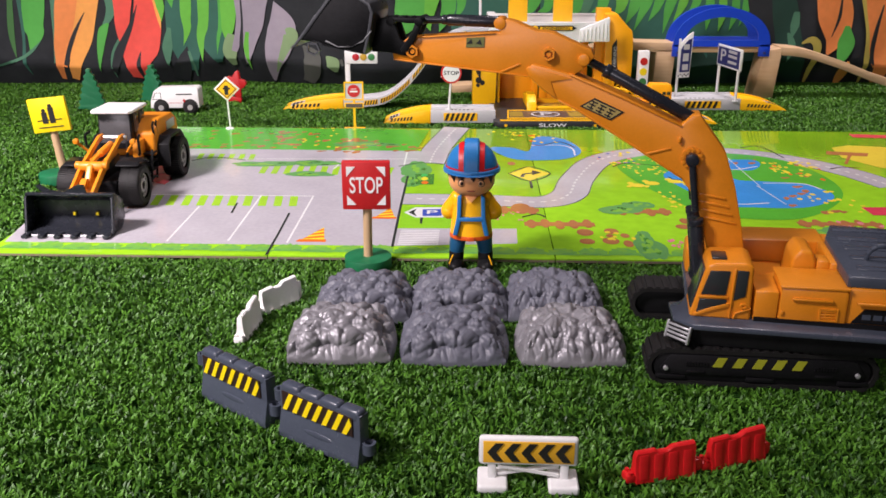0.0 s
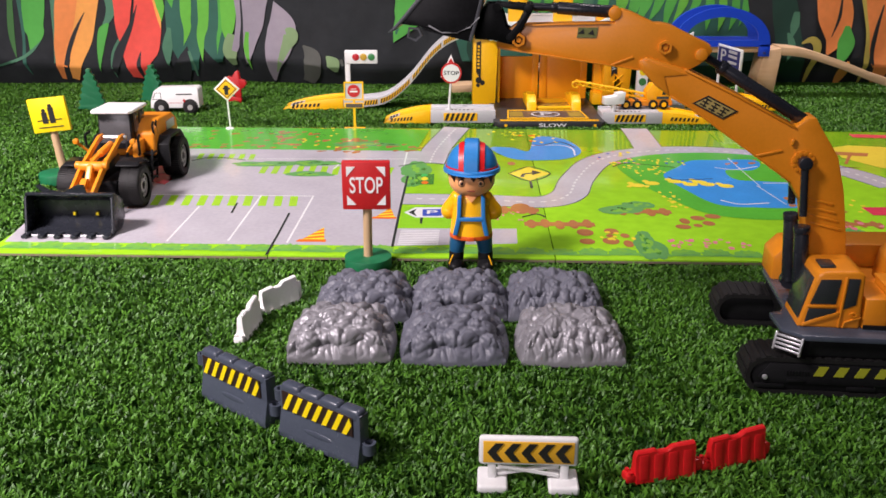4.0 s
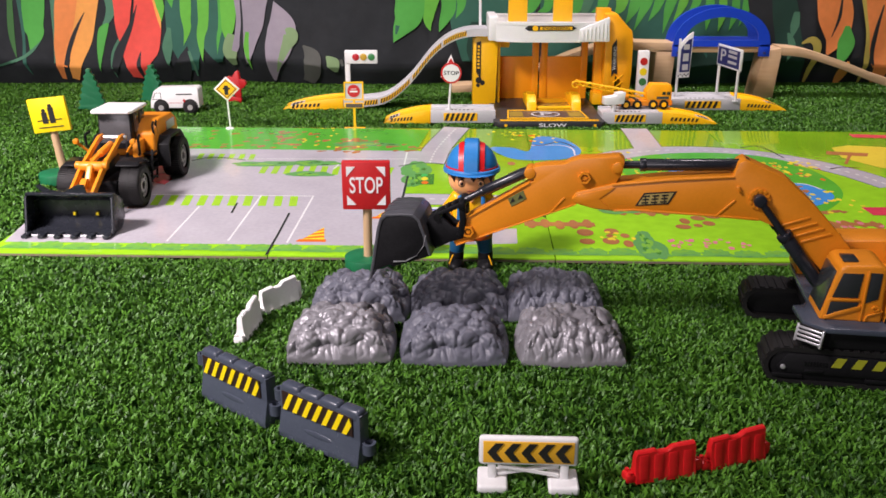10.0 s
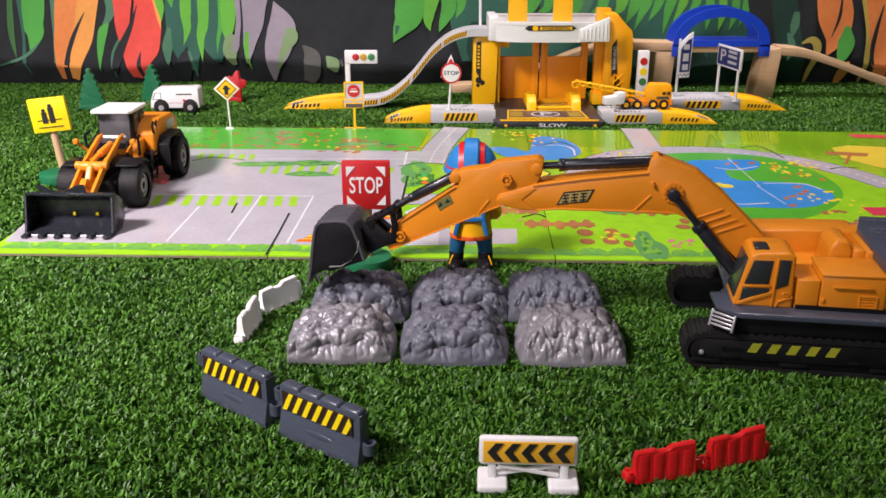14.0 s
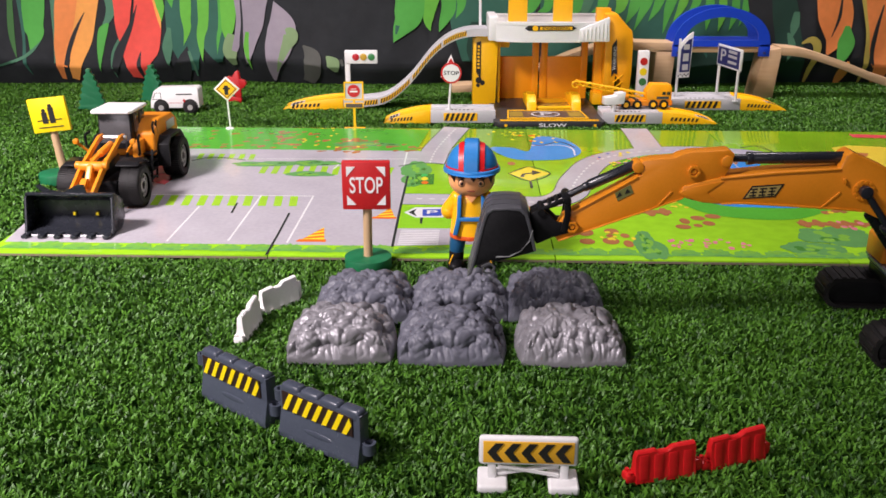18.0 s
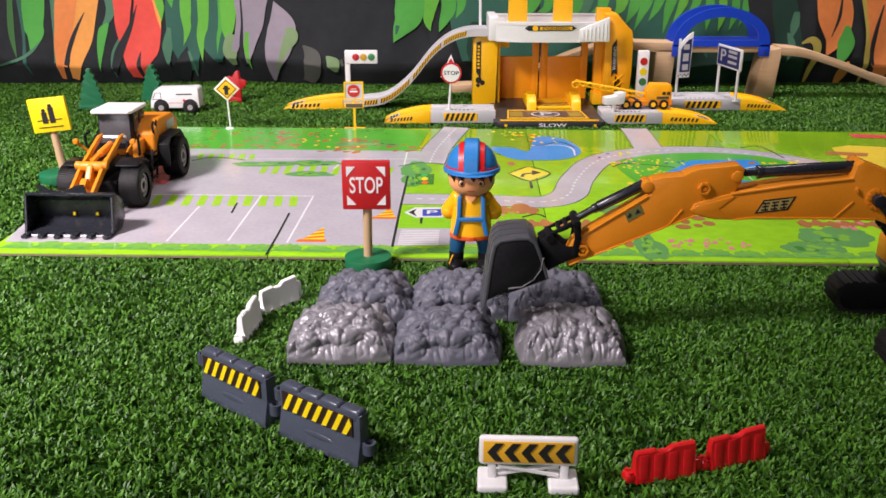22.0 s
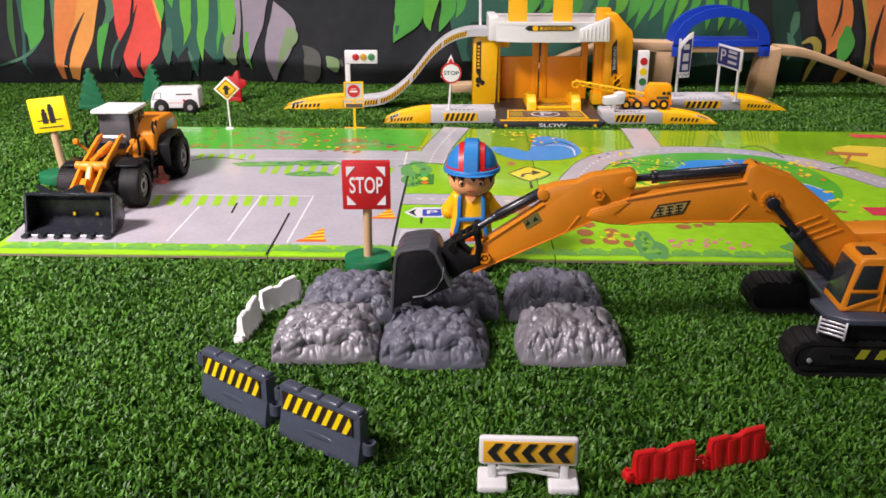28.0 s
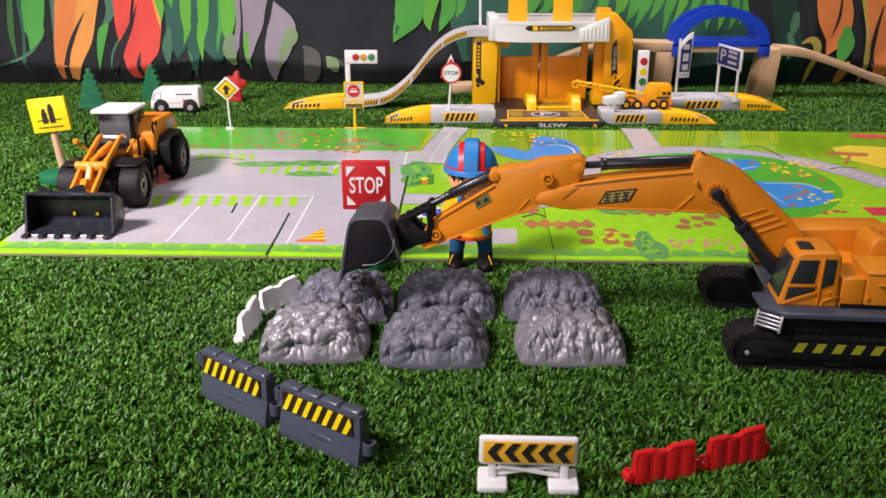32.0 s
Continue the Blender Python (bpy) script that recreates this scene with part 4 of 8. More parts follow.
for pts in ([(-0.0412, 0.0440), (-0.0320, 0.0478), (-0.0205, 0.0520), (-0.0205, 0.0545), (-0.0330, 0.0500), (-0.0415, 0.0460)],
            [(-0.0200, 0.0440), (-0.0190, 0.0440), (-0.0180, 0.0775), (-0.0192, 0.0775)], [(-0.0395, 0.0570), (-0.0215, 0.0575), (-0.0215, 0.0588), (-0.0392, 0.0584)],
            [(-0.0165, 0.0440), (-0.0155, 0.0475), (-0.0070, 0.0510), (-0.0070, 0.0520), (-0.0160, 0.0482), (-0.0175, 0.0440)]):
    prism(trim, pts, -0.0562, -0.0545, r=0.0003)
part("door_trim", trim, ORANGE, cab_part)
part("door_catch", ring(bmesh.new(), [(-0.0115 + 0.0024 * math.cos(a * 0.3927), 0.0530 + 0.0016 * math.sin(a * 0.3927)) for a in range(16)], [(-0.0115 + 0.0015 * math.cos(a * 0.3927), 0.0530 + 0.0008 * math.sin(a * 0.3927)) for a in range(16)], -0.0564, -0.0545), ORANGE, cab_part)

body = bmesh.new()
box(body, -0.0040, 0.1000, -0.0480, 0.0500, 0.0430, 0.0560, 0.0012)
box(body, 0.0500, 0.1020, -0.0530, 0.0520, 0.0430, 0.0690, 0.0015)
body_part = part("house", body, ORANGE, excavator, at=SWING @ HOUSE)
part("step_box", prism(bmesh.new(), [(-0.0050, 0.0432), (-0.0050, 0.0632), (0.0092, 0.0637), (0.0092, 0.0432)], -0.0545, -0.0240, r=0.0010), ORANGE, body_part)
locker = prism(bmesh.new(), [(0.0098, 0.0432), (0.0100, 0.0668), (0.0480, 0.0676), (0.0498, 0.0660), (0.0498, 0.0432)], -0.0550, -0.0220, r=0.0012)
part("locker", locker, ORANGE, body_part)
part("locker_lid", prism(bmesh.new(), [(0.0092, 0.0668), (0.0092, 0.0684), (0.0500, 0.0692), (0.0500, 0.0676)], -0.0558, -0.0215, r=0.0005), ORANGE, body_part)
part("side_wall", prism(bmesh.new(), [(-0.0420, 0.0430), (-0.0420, 0.0600), (-0.0340, 0.0690), (0.0100, 0.0715), (0.0490, 0.0725), (0.0490, 0.0430)], 0.0230, 0.0520, r=0.0016), ORANGE, body_part)
part("motor_hump", prism(bmesh.new(), [(0.0190, 0.0540), (0.0210, 0.0740), (0.0250, 0.0800), (0.0330, 0.0790), (0.0360, 0.0730), (0.0360, 0.0540)], -0.0200, 0.0100, r=0.0020, seg=3), ORANGE, body_part)
part("motor_step", box(bmesh.new(), 0.0362, 0.0440, -0.0200, -0.0060, 0.0540, 0.0735, 0.0012), ORANGE, body_part)
part("rear_wall", box(bmesh.new(), 0.0440, 0.0498, -0.0218, 0.0228, 0.0540, 0.0730, 0.0010), ORANGE, body_part)
for x0, x1 in ((0.0166, 0.0408), (0.0545, 0.0945)):
    part("hand_rail", box(bmesh.new(), x0, x1, -0.0572, -0.0545, 0.0597, 0.0613, 0.0006), ORANGE, body_part)
vent = ring(bmesh.new(), [(0.0335, 0.0470), (0.0446, 0.0470), (0.0446, 0.0552), (0.0335, 0.0552)], [(0.0345, 0.0480), (0.0436, 0.0480), (0.0436, 0.0542), (0.0345, 0.0542)], -0.0560, -0.0548)
vent_part = part("side_vent", vent, ORANGE, body_part)
for k in range(3):
    part("louvre", box(bmesh.new(), 0.0347, 0.0434, -0.0556, -0.0549, 0.0487 + 0.0020 * k, 0.0497 + 0.0020 * k, 0.0002), ORANGE, vent_part)
part("latch", box(bmesh.new(), 0.0108, 0.0128, -0.0562, -0.0548, 0.0490, 0.0520, 0.0006), ORANGE, body_part)
part("sill_band", box(bmesh.new(), -0.0045, 0.1015, -0.0556, -0.0538, 0.0431, 0.0462), BLACK, body_part, "black band along the bottom edge")
badge_part = part("badge_panel", prism(bmesh.new(), [(0.0530, 0.0463), (0.0600, 0.0560), (0.1000, 0.0560), (0.1000, 0.0463)], -0.0537, -0.0531), BLACK, body_part)
for k in range(3):
    part("badge_bar", box(bmesh.new(), 0.0590 + 0.0065 * k, 0.0640 + 0.0065 * k, -0.0541, -0.0536, 0.0492, 0.0525), SLATE, badge_part)
cover = bmesh.new()
prism(cover, [(0.0480, -0.0520), (0.1000, -0.0520), (0.1030, -0.0480), (0.1030, 0.0480), (0.0570, 0.0500), (0.0480, 0.0200)], 0.0690, 0.0765, "xy", 0.0012)
for k in range(5):
    box(cover, 0.0560, 0.0980, -0.0400 + 0.0190 * k, -0.0330 + 0.0190 * k, 0.0763, 0.0773, 0.0005)
cover_part = part("engine_cover", cover, SLATE, excavator, "dark grey ribbed engine cover", SWING @ HOUSE)
pipe = bmesh.new()
pts = [(0.074 + 0.009 * math.cos(a), -0.020, 0.0765 + 0.010 * math.sin(a)) for a in [math.pi * k / 8 for k in range(9)]]
for a, b in zip(pts, pts[1:]):
    rod(pipe, a, b, 0.0016, seg=10)
part("lifting_loop", pipe, SLATE, cover_part)


def arm_at(degrees, ref, origin, swing=SWING):
    """Pose of an arm part whose pivot lies at origin (x, z), turned from the drawn pose."""
    return swing @ ARM @ Matrix.Translation((origin[0], 0, origin[1])) @ Matrix.Rotation(radians(ref - degrees), 4, "Y")


def off(pts, origin):
    return [(x - origin[0], z - origin[1]) for x, z in pts]


def hexagon(x, z, r):
    return [(x + r * math.cos(math.pi / 3 * k), z + r * math.sin(math.pi / 3 * k)) for k in range(6)]


boom_outline = [(-0.2010, 0.0900), (-0.1985, 0.0950), (-0.1850, 0.1000), (-0.1760, 0.1030), (-0.1400, 0.1105), (-0.0990, 0.1170), (-0.0975, 0.1260), (-0.0935, 0.1290),
                (-0.0880, 0.1268), (-0.0660, 0.1193), (-0.0470, 0.1050), (-0.0248, 0.0846), (-0.0080, 0.0670), (-0.0040, 0.0570), (-0.0120, 0.0500), (-0.0250, 0.0530),
                (-0.0417, 0.0675), (-0.0600, 0.0835), (-0.0782, 0.0898), (-0.1100, 0.0890), (-0.1588, 0.0869), (-0.1720, 0.0850), (-0.1840, 0.0848), (-0.1960, 0.0868)]
boom = part("boom", prism(bmesh.new(), off(boom_outline, FOOT), MID - 0.009, MID + 0.009, r=0.0008), ORANGE, excavator)
for k in range(4):
    d, e = 0.0051 * k, -0.0031 * k
    part("boom_rib", prism(bmesh.new(), off([(-0.0650 + d, 0.0868 + e), (-0.0652 + d, 0.0880 + e), (-0.0475 + d, 0.0960 + e), (-0.0466 + d, 0.0948 + e)], FOOT), MID - 0.0100, MID - 0.0085, r=0.0004), ORANGE, boom)
part("fork_cheek", prism(bmesh.new(), off([(-0.2000, 0.0912), (-0.1968, 0.0938), (-0.1728, 0.1016), (-0.1827, 0.0924), (-0.1735, 0.0858), (-0.1871, 0.0856), (-0.1955, 0.0880)], FOOT), MID - 0.0097, MID - 0.0088, r=0.0003), ORANGE, boom)
part("boom_seam", prism(bmesh.new(), off([(-0.1072, 0.0888), (-0.1060, 0.0882), (-0.0949, 0.1014), (-0.0961, 0.1020)], FOOT), MID - 0.0098, MID - 0.0088, r=0.0003), ORANGE, boom)
part("boom_boss", prism(bmesh.new(), off([(-0.0966, 0.1108), (-0.0946, 0.1120), (-0.0928, 0.1080), (-0.0942, 0.1070)], FOOT), MID - 0.0112, MID - 0.0088, r=0.0007), ORANGE, boom)
part("boom_rim", prism(bmesh.new(), off([(-0.1755, 0.1022), (-0.1760, 0.1036), (-0.1400, 0.1110), (-0.0985, 0.1176), (-0.0985, 0.1163), (-0.1400, 0.1094)], FOOT), MID - 0.0100, MID + 0.0100, r=0.0005), ORANGE, boom)
part("boom_rim", prism(bmesh.new(), off([(-0.1720, 0.0848), (-0.1588, 0.0867), (-0.1100, 0.0886), (-0.0782, 0.0894), (-0.0782, 0.0908), (-0.1100, 0.0900), (-0.1588, 0.0880), (-0.1720, 0.0860)], FOOT), MID - 0.0098, MID + 0.0098, r=0.0005), ORANGE, boom)
hub = bmesh.new()
disc(hub, -0.0808 - FOOT[0], 0.1042 - FOOT[1], 0.0072, MID - 0.0100, plane="xz", depth=0.0014)
for k in range(12):
    a = math.pi / 6 * k
    disc(hub, -0.0808 - FOOT[0] + 0.0058 * math.cos(a), 0.1042 - FOOT[1] + 0.0058 * math.sin(a), 0.0011, MID - 0.0108, plane="xz", depth=0.0010, seg=8)
part("ram_hub", hub, ORANGE, boom)
plate_pts = [(-0.1586, 0.0903), (-0.1373, 0.0940), (-0.1332, 0.1035), (-0.1540, 0.0999)]
label_plate = part("label_plate", prism(bmesh.new(), off(plate_pts, FOOT), MID - 0.0094, MID - 0.0089), INK, boom, "black framed maker's label with gold marks")
part("label_ground", prism(bmesh.new(), off([(-0.1569, 0.0915), (-0.1382, 0.0948), (-0.1349, 0.1023), (-0.1533, 0.0989)], FOOT), MID - 0.0096, MID - 0.0093), material("label_gold", (0.42, 0.32, 0.10), 0.45, vary=0.2), boom)
lean = math.atan2(0.0036, 0.0213)
for k in range(3):
    marks = bmesh.new()
    turn = Matrix.Translation((-0.1548 + 0.0060 * k - FOOT[0], 0, 0.0922 + 0.00102 * k - FOOT[1])) @ Matrix.Rotation(-lean, 4, "Y")
    for j in range(3):
        box(marks, 0.0006 * j, 0.0044 + 0.0006 * j, MID - 0.0099, MID - 0.0095, 0.0004 + 0.0022 * j, 0.0013 + 0.0022 * j, m=turn)
    box(marks, 0.0024, 0.0031, MID - 0.0099, MID - 0.0095, 0, 0.0058, m=turn)
    part("label_bar", marks, INK, boom)
boom.matrix_basis = arm_at(BOOM_REF, BOOM_REF, FOOT)

stick_outline = [(-0.2838, 0.0444), (-0.1982, 0.0850), (-0.1866, 0.0890), (-0.1750, 0.0964), (-0.1681, 0.1112), (-0.1672, 0.1206), (-0.1713, 0.1231), (-0.1866, 0.1206), (-0.1982, 0.1192),
                 (-0.2046, 0.1167), (-0.2083, 0.1142), (-0.2241, 0.1117), (-0.2306, 0.1098), (-0.2333, 0.1048), (-0.2296, 0.0999), (-0.2324, 0.0984), (-0.2759, 0.0677), (-0.2824, 0.0632), (-0.2879, 0.0494)]
stick = part("stick", prism(bmesh.new(), off(stick_outline, ELBOW), MID - 0.0078, MID + 0.0056, r=0.0006), ORANGE, excavator)
for c in ((-0.1940, 0.1058), (-0.2750, 0.0568)):
    nut = ring(bmesh.new(), off(hexagon(*c, 0.0046), ELBOW), off(hexagon(*c, 0.0030), ELBOW), MID - 0.0110, MID - 0.0076)
    nut = part("pivot_nut", nut, ORANGE, stick)
    part("pivot_pin", disc(bmesh.new(), c[0] - ELBOW[0], c[1] - ELBOW[1], 0.0017, MID - 0.0100, plane="xz", depth=0.0024, seg=12), ORANGE, stick)
part("arm_ram_boss", rod(bmesh.new(), (-0.1718 - ELBOW[0], MID - 0.0095, 0.1150 - ELBOW[1]), (-0.1718 - ELBOW[0], MID + 0.0095, 0.1150 - ELBOW[1]), 0.0040, bevel=0.0006), ORANGE, stick)
part("stick_seam", prism(bmesh.new(), off([(-0.2160, 0.0776), (-0.2146, 0.0774), (-0.2062, 0.0892), (-0.2076, 0.0897)], ELBOW), MID - 0.0086, MID - 0.0077, r=0.0003), ORANGE, stick)
part("stick_rim", prism(bmesh.new(), off([(-0.2836, 0.0441), (-0.1984, 0.0846), (-0.1978, 0.0858), (-0.2833, 0.0454)], ELBOW), MID - 0.0088, MID + 0.0062, r=0.0004), ORANGE, stick)
part("stick_rim", prism(bmesh.new(), off([(-0.2757, 0.0668), (-0.2326, 0.0973), (-0.2322, 0.0986), (-0.2760, 0.0680)], ELBOW), MID - 0.0088, MID + 0.0062, r=0.0004), ORANGE, stick)
decal = part("decal", prism(bmesh.new(), off([(-0.2445, 0.0790), (-0.2340, 0.0860), (-0.2370, 0.0920), (-0.2475, 0.0848)], ELBOW), MID - 0.0083, MID - 0.0077), material("decal_olive", (0.16, 0.17, 0.05), 0.5, vary=0.25), stick, "small worn olive warning sticker")
marks = bmesh.new()
prism(marks, off([(-0.2455, 0.0815), (-0.2420, 0.0838), (-0.2442, 0.0860)], ELBOW), MID - 0.0086, MID - 0.0082)
prism(marks, off([(-0.2400, 0.0850), (-0.2362, 0.0866), (-0.2390, 0.0890)], ELBOW), MID - 0.0086, MID - 0.0082)
part("decal_mark", marks, INK, stick)
# bucket: a bent shell coloured as lit, side cheeks as shaded, a toothed lip
back = [(-0.3470, 0.0180), (-0.3452, 0.0300), (-0.3434, 0.0450), (-0.3414, 0.0585), (-0.3394, 0.0664), (-0.3350, 0.0702), (-0.3240, 0.0718), (-0.3142, 0.0718), (-0.3090, 0.0676), (-0.3045, 0.0555), (-0.3000, 0.0400)]
inside = [(-0.3455, 0.0182), (-0.3430, 0.0302), (-0.3411, 0.0447), (-0.3391, 0.0580), (-0.3373, 0.0648), (-0.3340, 0.0681), (-0.3238, 0.0696), (-0.3150, 0.0696), (-0.3110, 0.0664), (-0.3067, 0.0548), (-0.3022, 0.0405)]
by0, by1 = MID - 0.0235, MID + 0.0190
bucket = part("bucket", prism(bmesh.new(), off(back + inside[::-1], ELBOW), by0, by1, r=0.0005), BUCKET_LIT, excavator, "plastic digging bucket, grey for its lit back, worn at the rim")
cheek = [(-0.3458, 0.0235), (-0.3444, 0.0300), (-0.3425, 0.0446), (-0.3405, 0.0582), (-0.3385, 0.0655), (-0.3345, 0.0692), (-0.3238, 0.0707), (-0.3147, 0.0707), (-0.3100, 0.0670), (-0.3056, 0.0550), (-0.3012, 0.0398), (-0.3130, 0.0353), (-0.3234, 0.0325), (-0.3337, 0.0295), (-0.3400, 0.0262)]
for y0, y1 in ((by0 + 0.0006, by0 + 0.0022), (by1 - 0.0022, by1 - 0.0006)):
    part("bucket_cheek", prism(bmesh.new(), off(cheek, ELBOW), y0, y1, r=0.0004), BLACK, bucket, "side plate of the bucket, coloured black for shade")
part("bucket_mouth", prism(bmesh.new(), off([(-0.3032, 0.0418), (-0.3012, 0.0402), (-0.3150, 0.0345), (-0.3300, 0.0290), (-0.3305, 0.0302), (-0.3150, 0.0362)], ELBOW), by0 + 0.001, by1 - 0.001), BLACK, bucket)
for k in range(6):
    y = by0 + 0.0036 + 0.0070 * k
    part("tooth", prism(bmesh.new(), off([(-0.3488, 0.0145), (-0.3476, 0.0185), (-0.3458, 0.0302), (-0.3440, 0.0450), (-0.3420, 0.0445), (-0.3436, 0.0300), (-0.3456, 0.0178)], ELBOW), y - 0.0022, y + 0.0022, r=0.0004), BUCKET_LIT, bucket)
for k in range(3):
    y = by0 + 0.0100 + 0.0112 * k
    part("bucket_ridge", prism(bmesh.new(), off([(-0.3439, 0.0452), (-0.3419, 0.0587), (-0.3399, 0.0667), (-0.3352, 0.0707), (-0.3240, 0.0723), (-0.3145, 0.0722), (-0.3240, 0.0712), (-0.3346, 0.0696), (-0.3388, 0.0660), (-0.3408, 0.0583)], ELBOW), y - 0.0006, y + 0.0006), BUCKET_LIT, bucket)
rim = bmesh.new()
line = [(-0.3050, 0.0560), (-0.3062, 0.0480), (-0.3110, 0.0400), (-0.3190, 0.0345), (-0.3290, 0.0330)]
for a, b in zip(line, line[1:]):
    prism(rim, off([a, b, (b[0] + 0.0004, b[1] + 0.0010), (a[0] + 0.0009, a[1] + 0.0003)], ELBOW), by0 - 0.0002, by0 + 0.0007)
part("worn_rim", rim, SILVER, bucket, "bright worn edge on the bucket cheek")
lug = bmesh.new()
ring(lug, off([(-0.3365, 0.0195), (-0.3300, 0.0205), (-0.3285, 0.0260), (-0.3330, 0.0290), (-0.3390, 0.0255)], ELBOW), off([(-0.3358, 0.0207), (-0.3312, 0.0215), (-0.3300, 0.0255), (-0.3330, 0.0276), (-0.3375, 0.0250)], ELBOW), by0 - 0.0014, by0 + 0.0008)
part("cheek_lug", lug, BUCKET_LIT, bucket)
ears = bmesh.new()
for y in (MID - 0.0095, MID + 0.0068):
    prism(ears, off([(-0.3060, 0.0640), (-0.2990, 0.0685), (-0.2930, 0.0650), (-0.2860, 0.0590), (-0.2740, 0.0600), (-0.2725, 0.0550), (-0.2760, 0.0520), (-0.2890, 0.0470), (-0.2995, 0.0410), (-0.3040, 0.0500)], ELBOW), y, y + 0.0030, r=0.0006)
rod(ears, (-0.2985 - ELBOW[0], MID - 0.011, 0.0660 - ELBOW[1]), (-0.2985 - ELBOW[0], MID + 0.011, 0.0660 - ELBOW[1]), 0.0028)
box(ears, -0.3060 - ELBOW[0], -0.2960 - ELBOW[0], MID - 0.0090, MID + 0.0090, 0.0430 - ELBOW[1], 0.0640 - ELBOW[1], 0.001)
part("bucket_bracket", ears, BLACK, bucket)
links = bmesh.new()
for y in (MID - 0.0112, MID + 0.0088):
    prism(links, off([(-0.2835, 0.0790), (-0.2795, 0.0800), (-0.2780, 0.0770), (-0.2770, 0.0660), (-0.2775, 0.0545), (-0.2800, 0.0520), (-0.2830, 0.0535), (-0.2815, 0.0660)], ELBOW), y, y + 0.0024, r=0.0006)
    prism(links, off([(-0.3010, 0.0660), (-0.2985, 0.0690), (-0.2815, 0.0792), (-0.2790, 0.0760), (-0.2900, 0.0700)], ELBOW), y + 0.0026 * (1 if y < MID else -1), y + 0.0024 + 0.0026 * (1 if y < MID else -1), r=0.0006)
rod(links, (-0.2810 - ELBOW[0], MID - 0.0125, 0.0770 - ELBOW[1]), (-0.2810 - ELBOW[0], MID + 0.0125, 0.0770 - ELBOW[1]), 0.0030, bevel=0.0006)
for f in (0.35, 0.62):
    rod(links, (-0.2990 + 0.018 * f - ELBOW[0], MID - 0.008, 0.0675 + 0.0105 * f - ELBOW[1]), (-0.2990 + 0.018 * f - ELBOW[0], MID + 0.008, 0.0675 + 0.0105 * f - ELBOW[1]), 0.0016, seg=10)
part("bucket_link", links, BLACK, stick)
ram = bmesh.new()
v3 = lambda x, z: (x - ELBOW[0], MID, z - ELBOW[1])
rod(ram, v3(-0.2345, 0.1045), v3(-0.2655, 0.0868), 0.0040, bevel=0.0005)
rod(ram, v3(-0.2655, 0.0868), v3(-0.2690, 0.0848), 0.0034, bevel=0.0004)
rod(ram, v3(-0.2690, 0.0848), v3(-0.2810, 0.0772), 0.0027)
part("bucket_ram", ram, SCOOP, stick)
rod_bm = bmesh.new()
rod(rod_bm, (-0.2330 - ELBOW[0], MID - 0.0085, 0.1050 - ELBOW[1]), (-0.2330 - ELBOW[0], MID + 0.0062, 0.1050 - ELBOW[1]), 0.0042, bevel=0.0006)
part("ram_lug", rod_bm, ORANGE, stick)
REACH = 0.937
for piece in [stick, bucket] + list(stick.children) + list(bucket.children):
    piece.data.transform(Matrix.Scale(REACH, 4))
PIN = Vector((-0.2750 - ELBOW[0], 0, 0.0568 - ELBOW[1])) * REACH   # the pin on which the bucket curls


def curled(pose_, degrees):
    return pose_ @ Matrix.Translation(PIN) @ Matrix.Rotation(radians(degrees), 4, "Y") @ Matrix.Translation(-PIN)


stick.matrix_basis = bucket.matrix_basis = arm_at(STICK_REF, STICK_REF, ELBOW)

# rams that lift the boom and work the stick: each a barrel and a rod, drawn along +z
RAM_FOOT = Vector((-0.0310, 0.0500))
RAM_LIFT = Vector((-0.0808, 0.1042))
RAM_TOP = Vector((-0.0925, 0.1235))
RAM_ARM = ELBOW + (Vector((-0.1718, 0.1150)) - ELBOW) * REACH


def ram_barrel(length, r):
    bm = rod(bmesh.new(), (0, 0, 0), (0, 0, length), r, bevel=0.0006)
    rod(bm, (0, 0, length - 0.0035), (0, 0, length + 0.0006), r * 1.12, bevel=0.0004)
    return rod(bm, (0, -0.003, 0), (0, 0.003, 0), r * 1.25)


def ram_rod(length, r, eye):
    bm = rod(bmesh.new(), (0, 0, 0), (0, 0, length), r)
    return rod(bm, (0, -0.0026, 0), (0, 0.0026, 0), eye, bevel=0.0005)


lift_barrels = [part("lift_ram_barrel", ram_barrel(0.047, 0.0046), SCOOP, excavator, "dark grey hydraulic ram") for y in (-1, 1)]
lift_rods = [part("lift_ram_rod", ram_rod(0.034, 0.0024, 0.0042), SCOOP, excavator) for y in (-1, 1)]
arm_barrel = part("arm_ram_barrel", ram_barrel(0.066, 0.0040), SCOOP, excavator, "dark grey hydraulic ram")
arm_rod = part("arm_ram_rod", ram_rod(0.040, 0.0026, 0.0034), SCOOP, excavator)


def aim(y, a, b, swing=SWING):
    """Pose at a, with its z along the way to b, both (x, z) in the plane y of the house."""
    d = Vector((b[0] - a[0], 0, b[1] - a[1])).normalized()
    turn = Matrix.Rotation(math.atan2(d.x, d.z), 4, "Y")
    return swing @ ARM @ Matrix.Translation((a[0], y, a[1])) @ turn


def turned(p, pivot, degrees):
    """A point of the arm plane carried round pivot; positive lowers the arm."""
    c, s = math.cos(radians(degrees)), math.sin(radians(degrees))
    d = Vector(p) - Vector(pivot)
    return Vector((pivot[0] + c * d[0] - s * d[1], pivot[1] + s * d[0] + c * d[1]))

# ---- the six moulded heaps ----


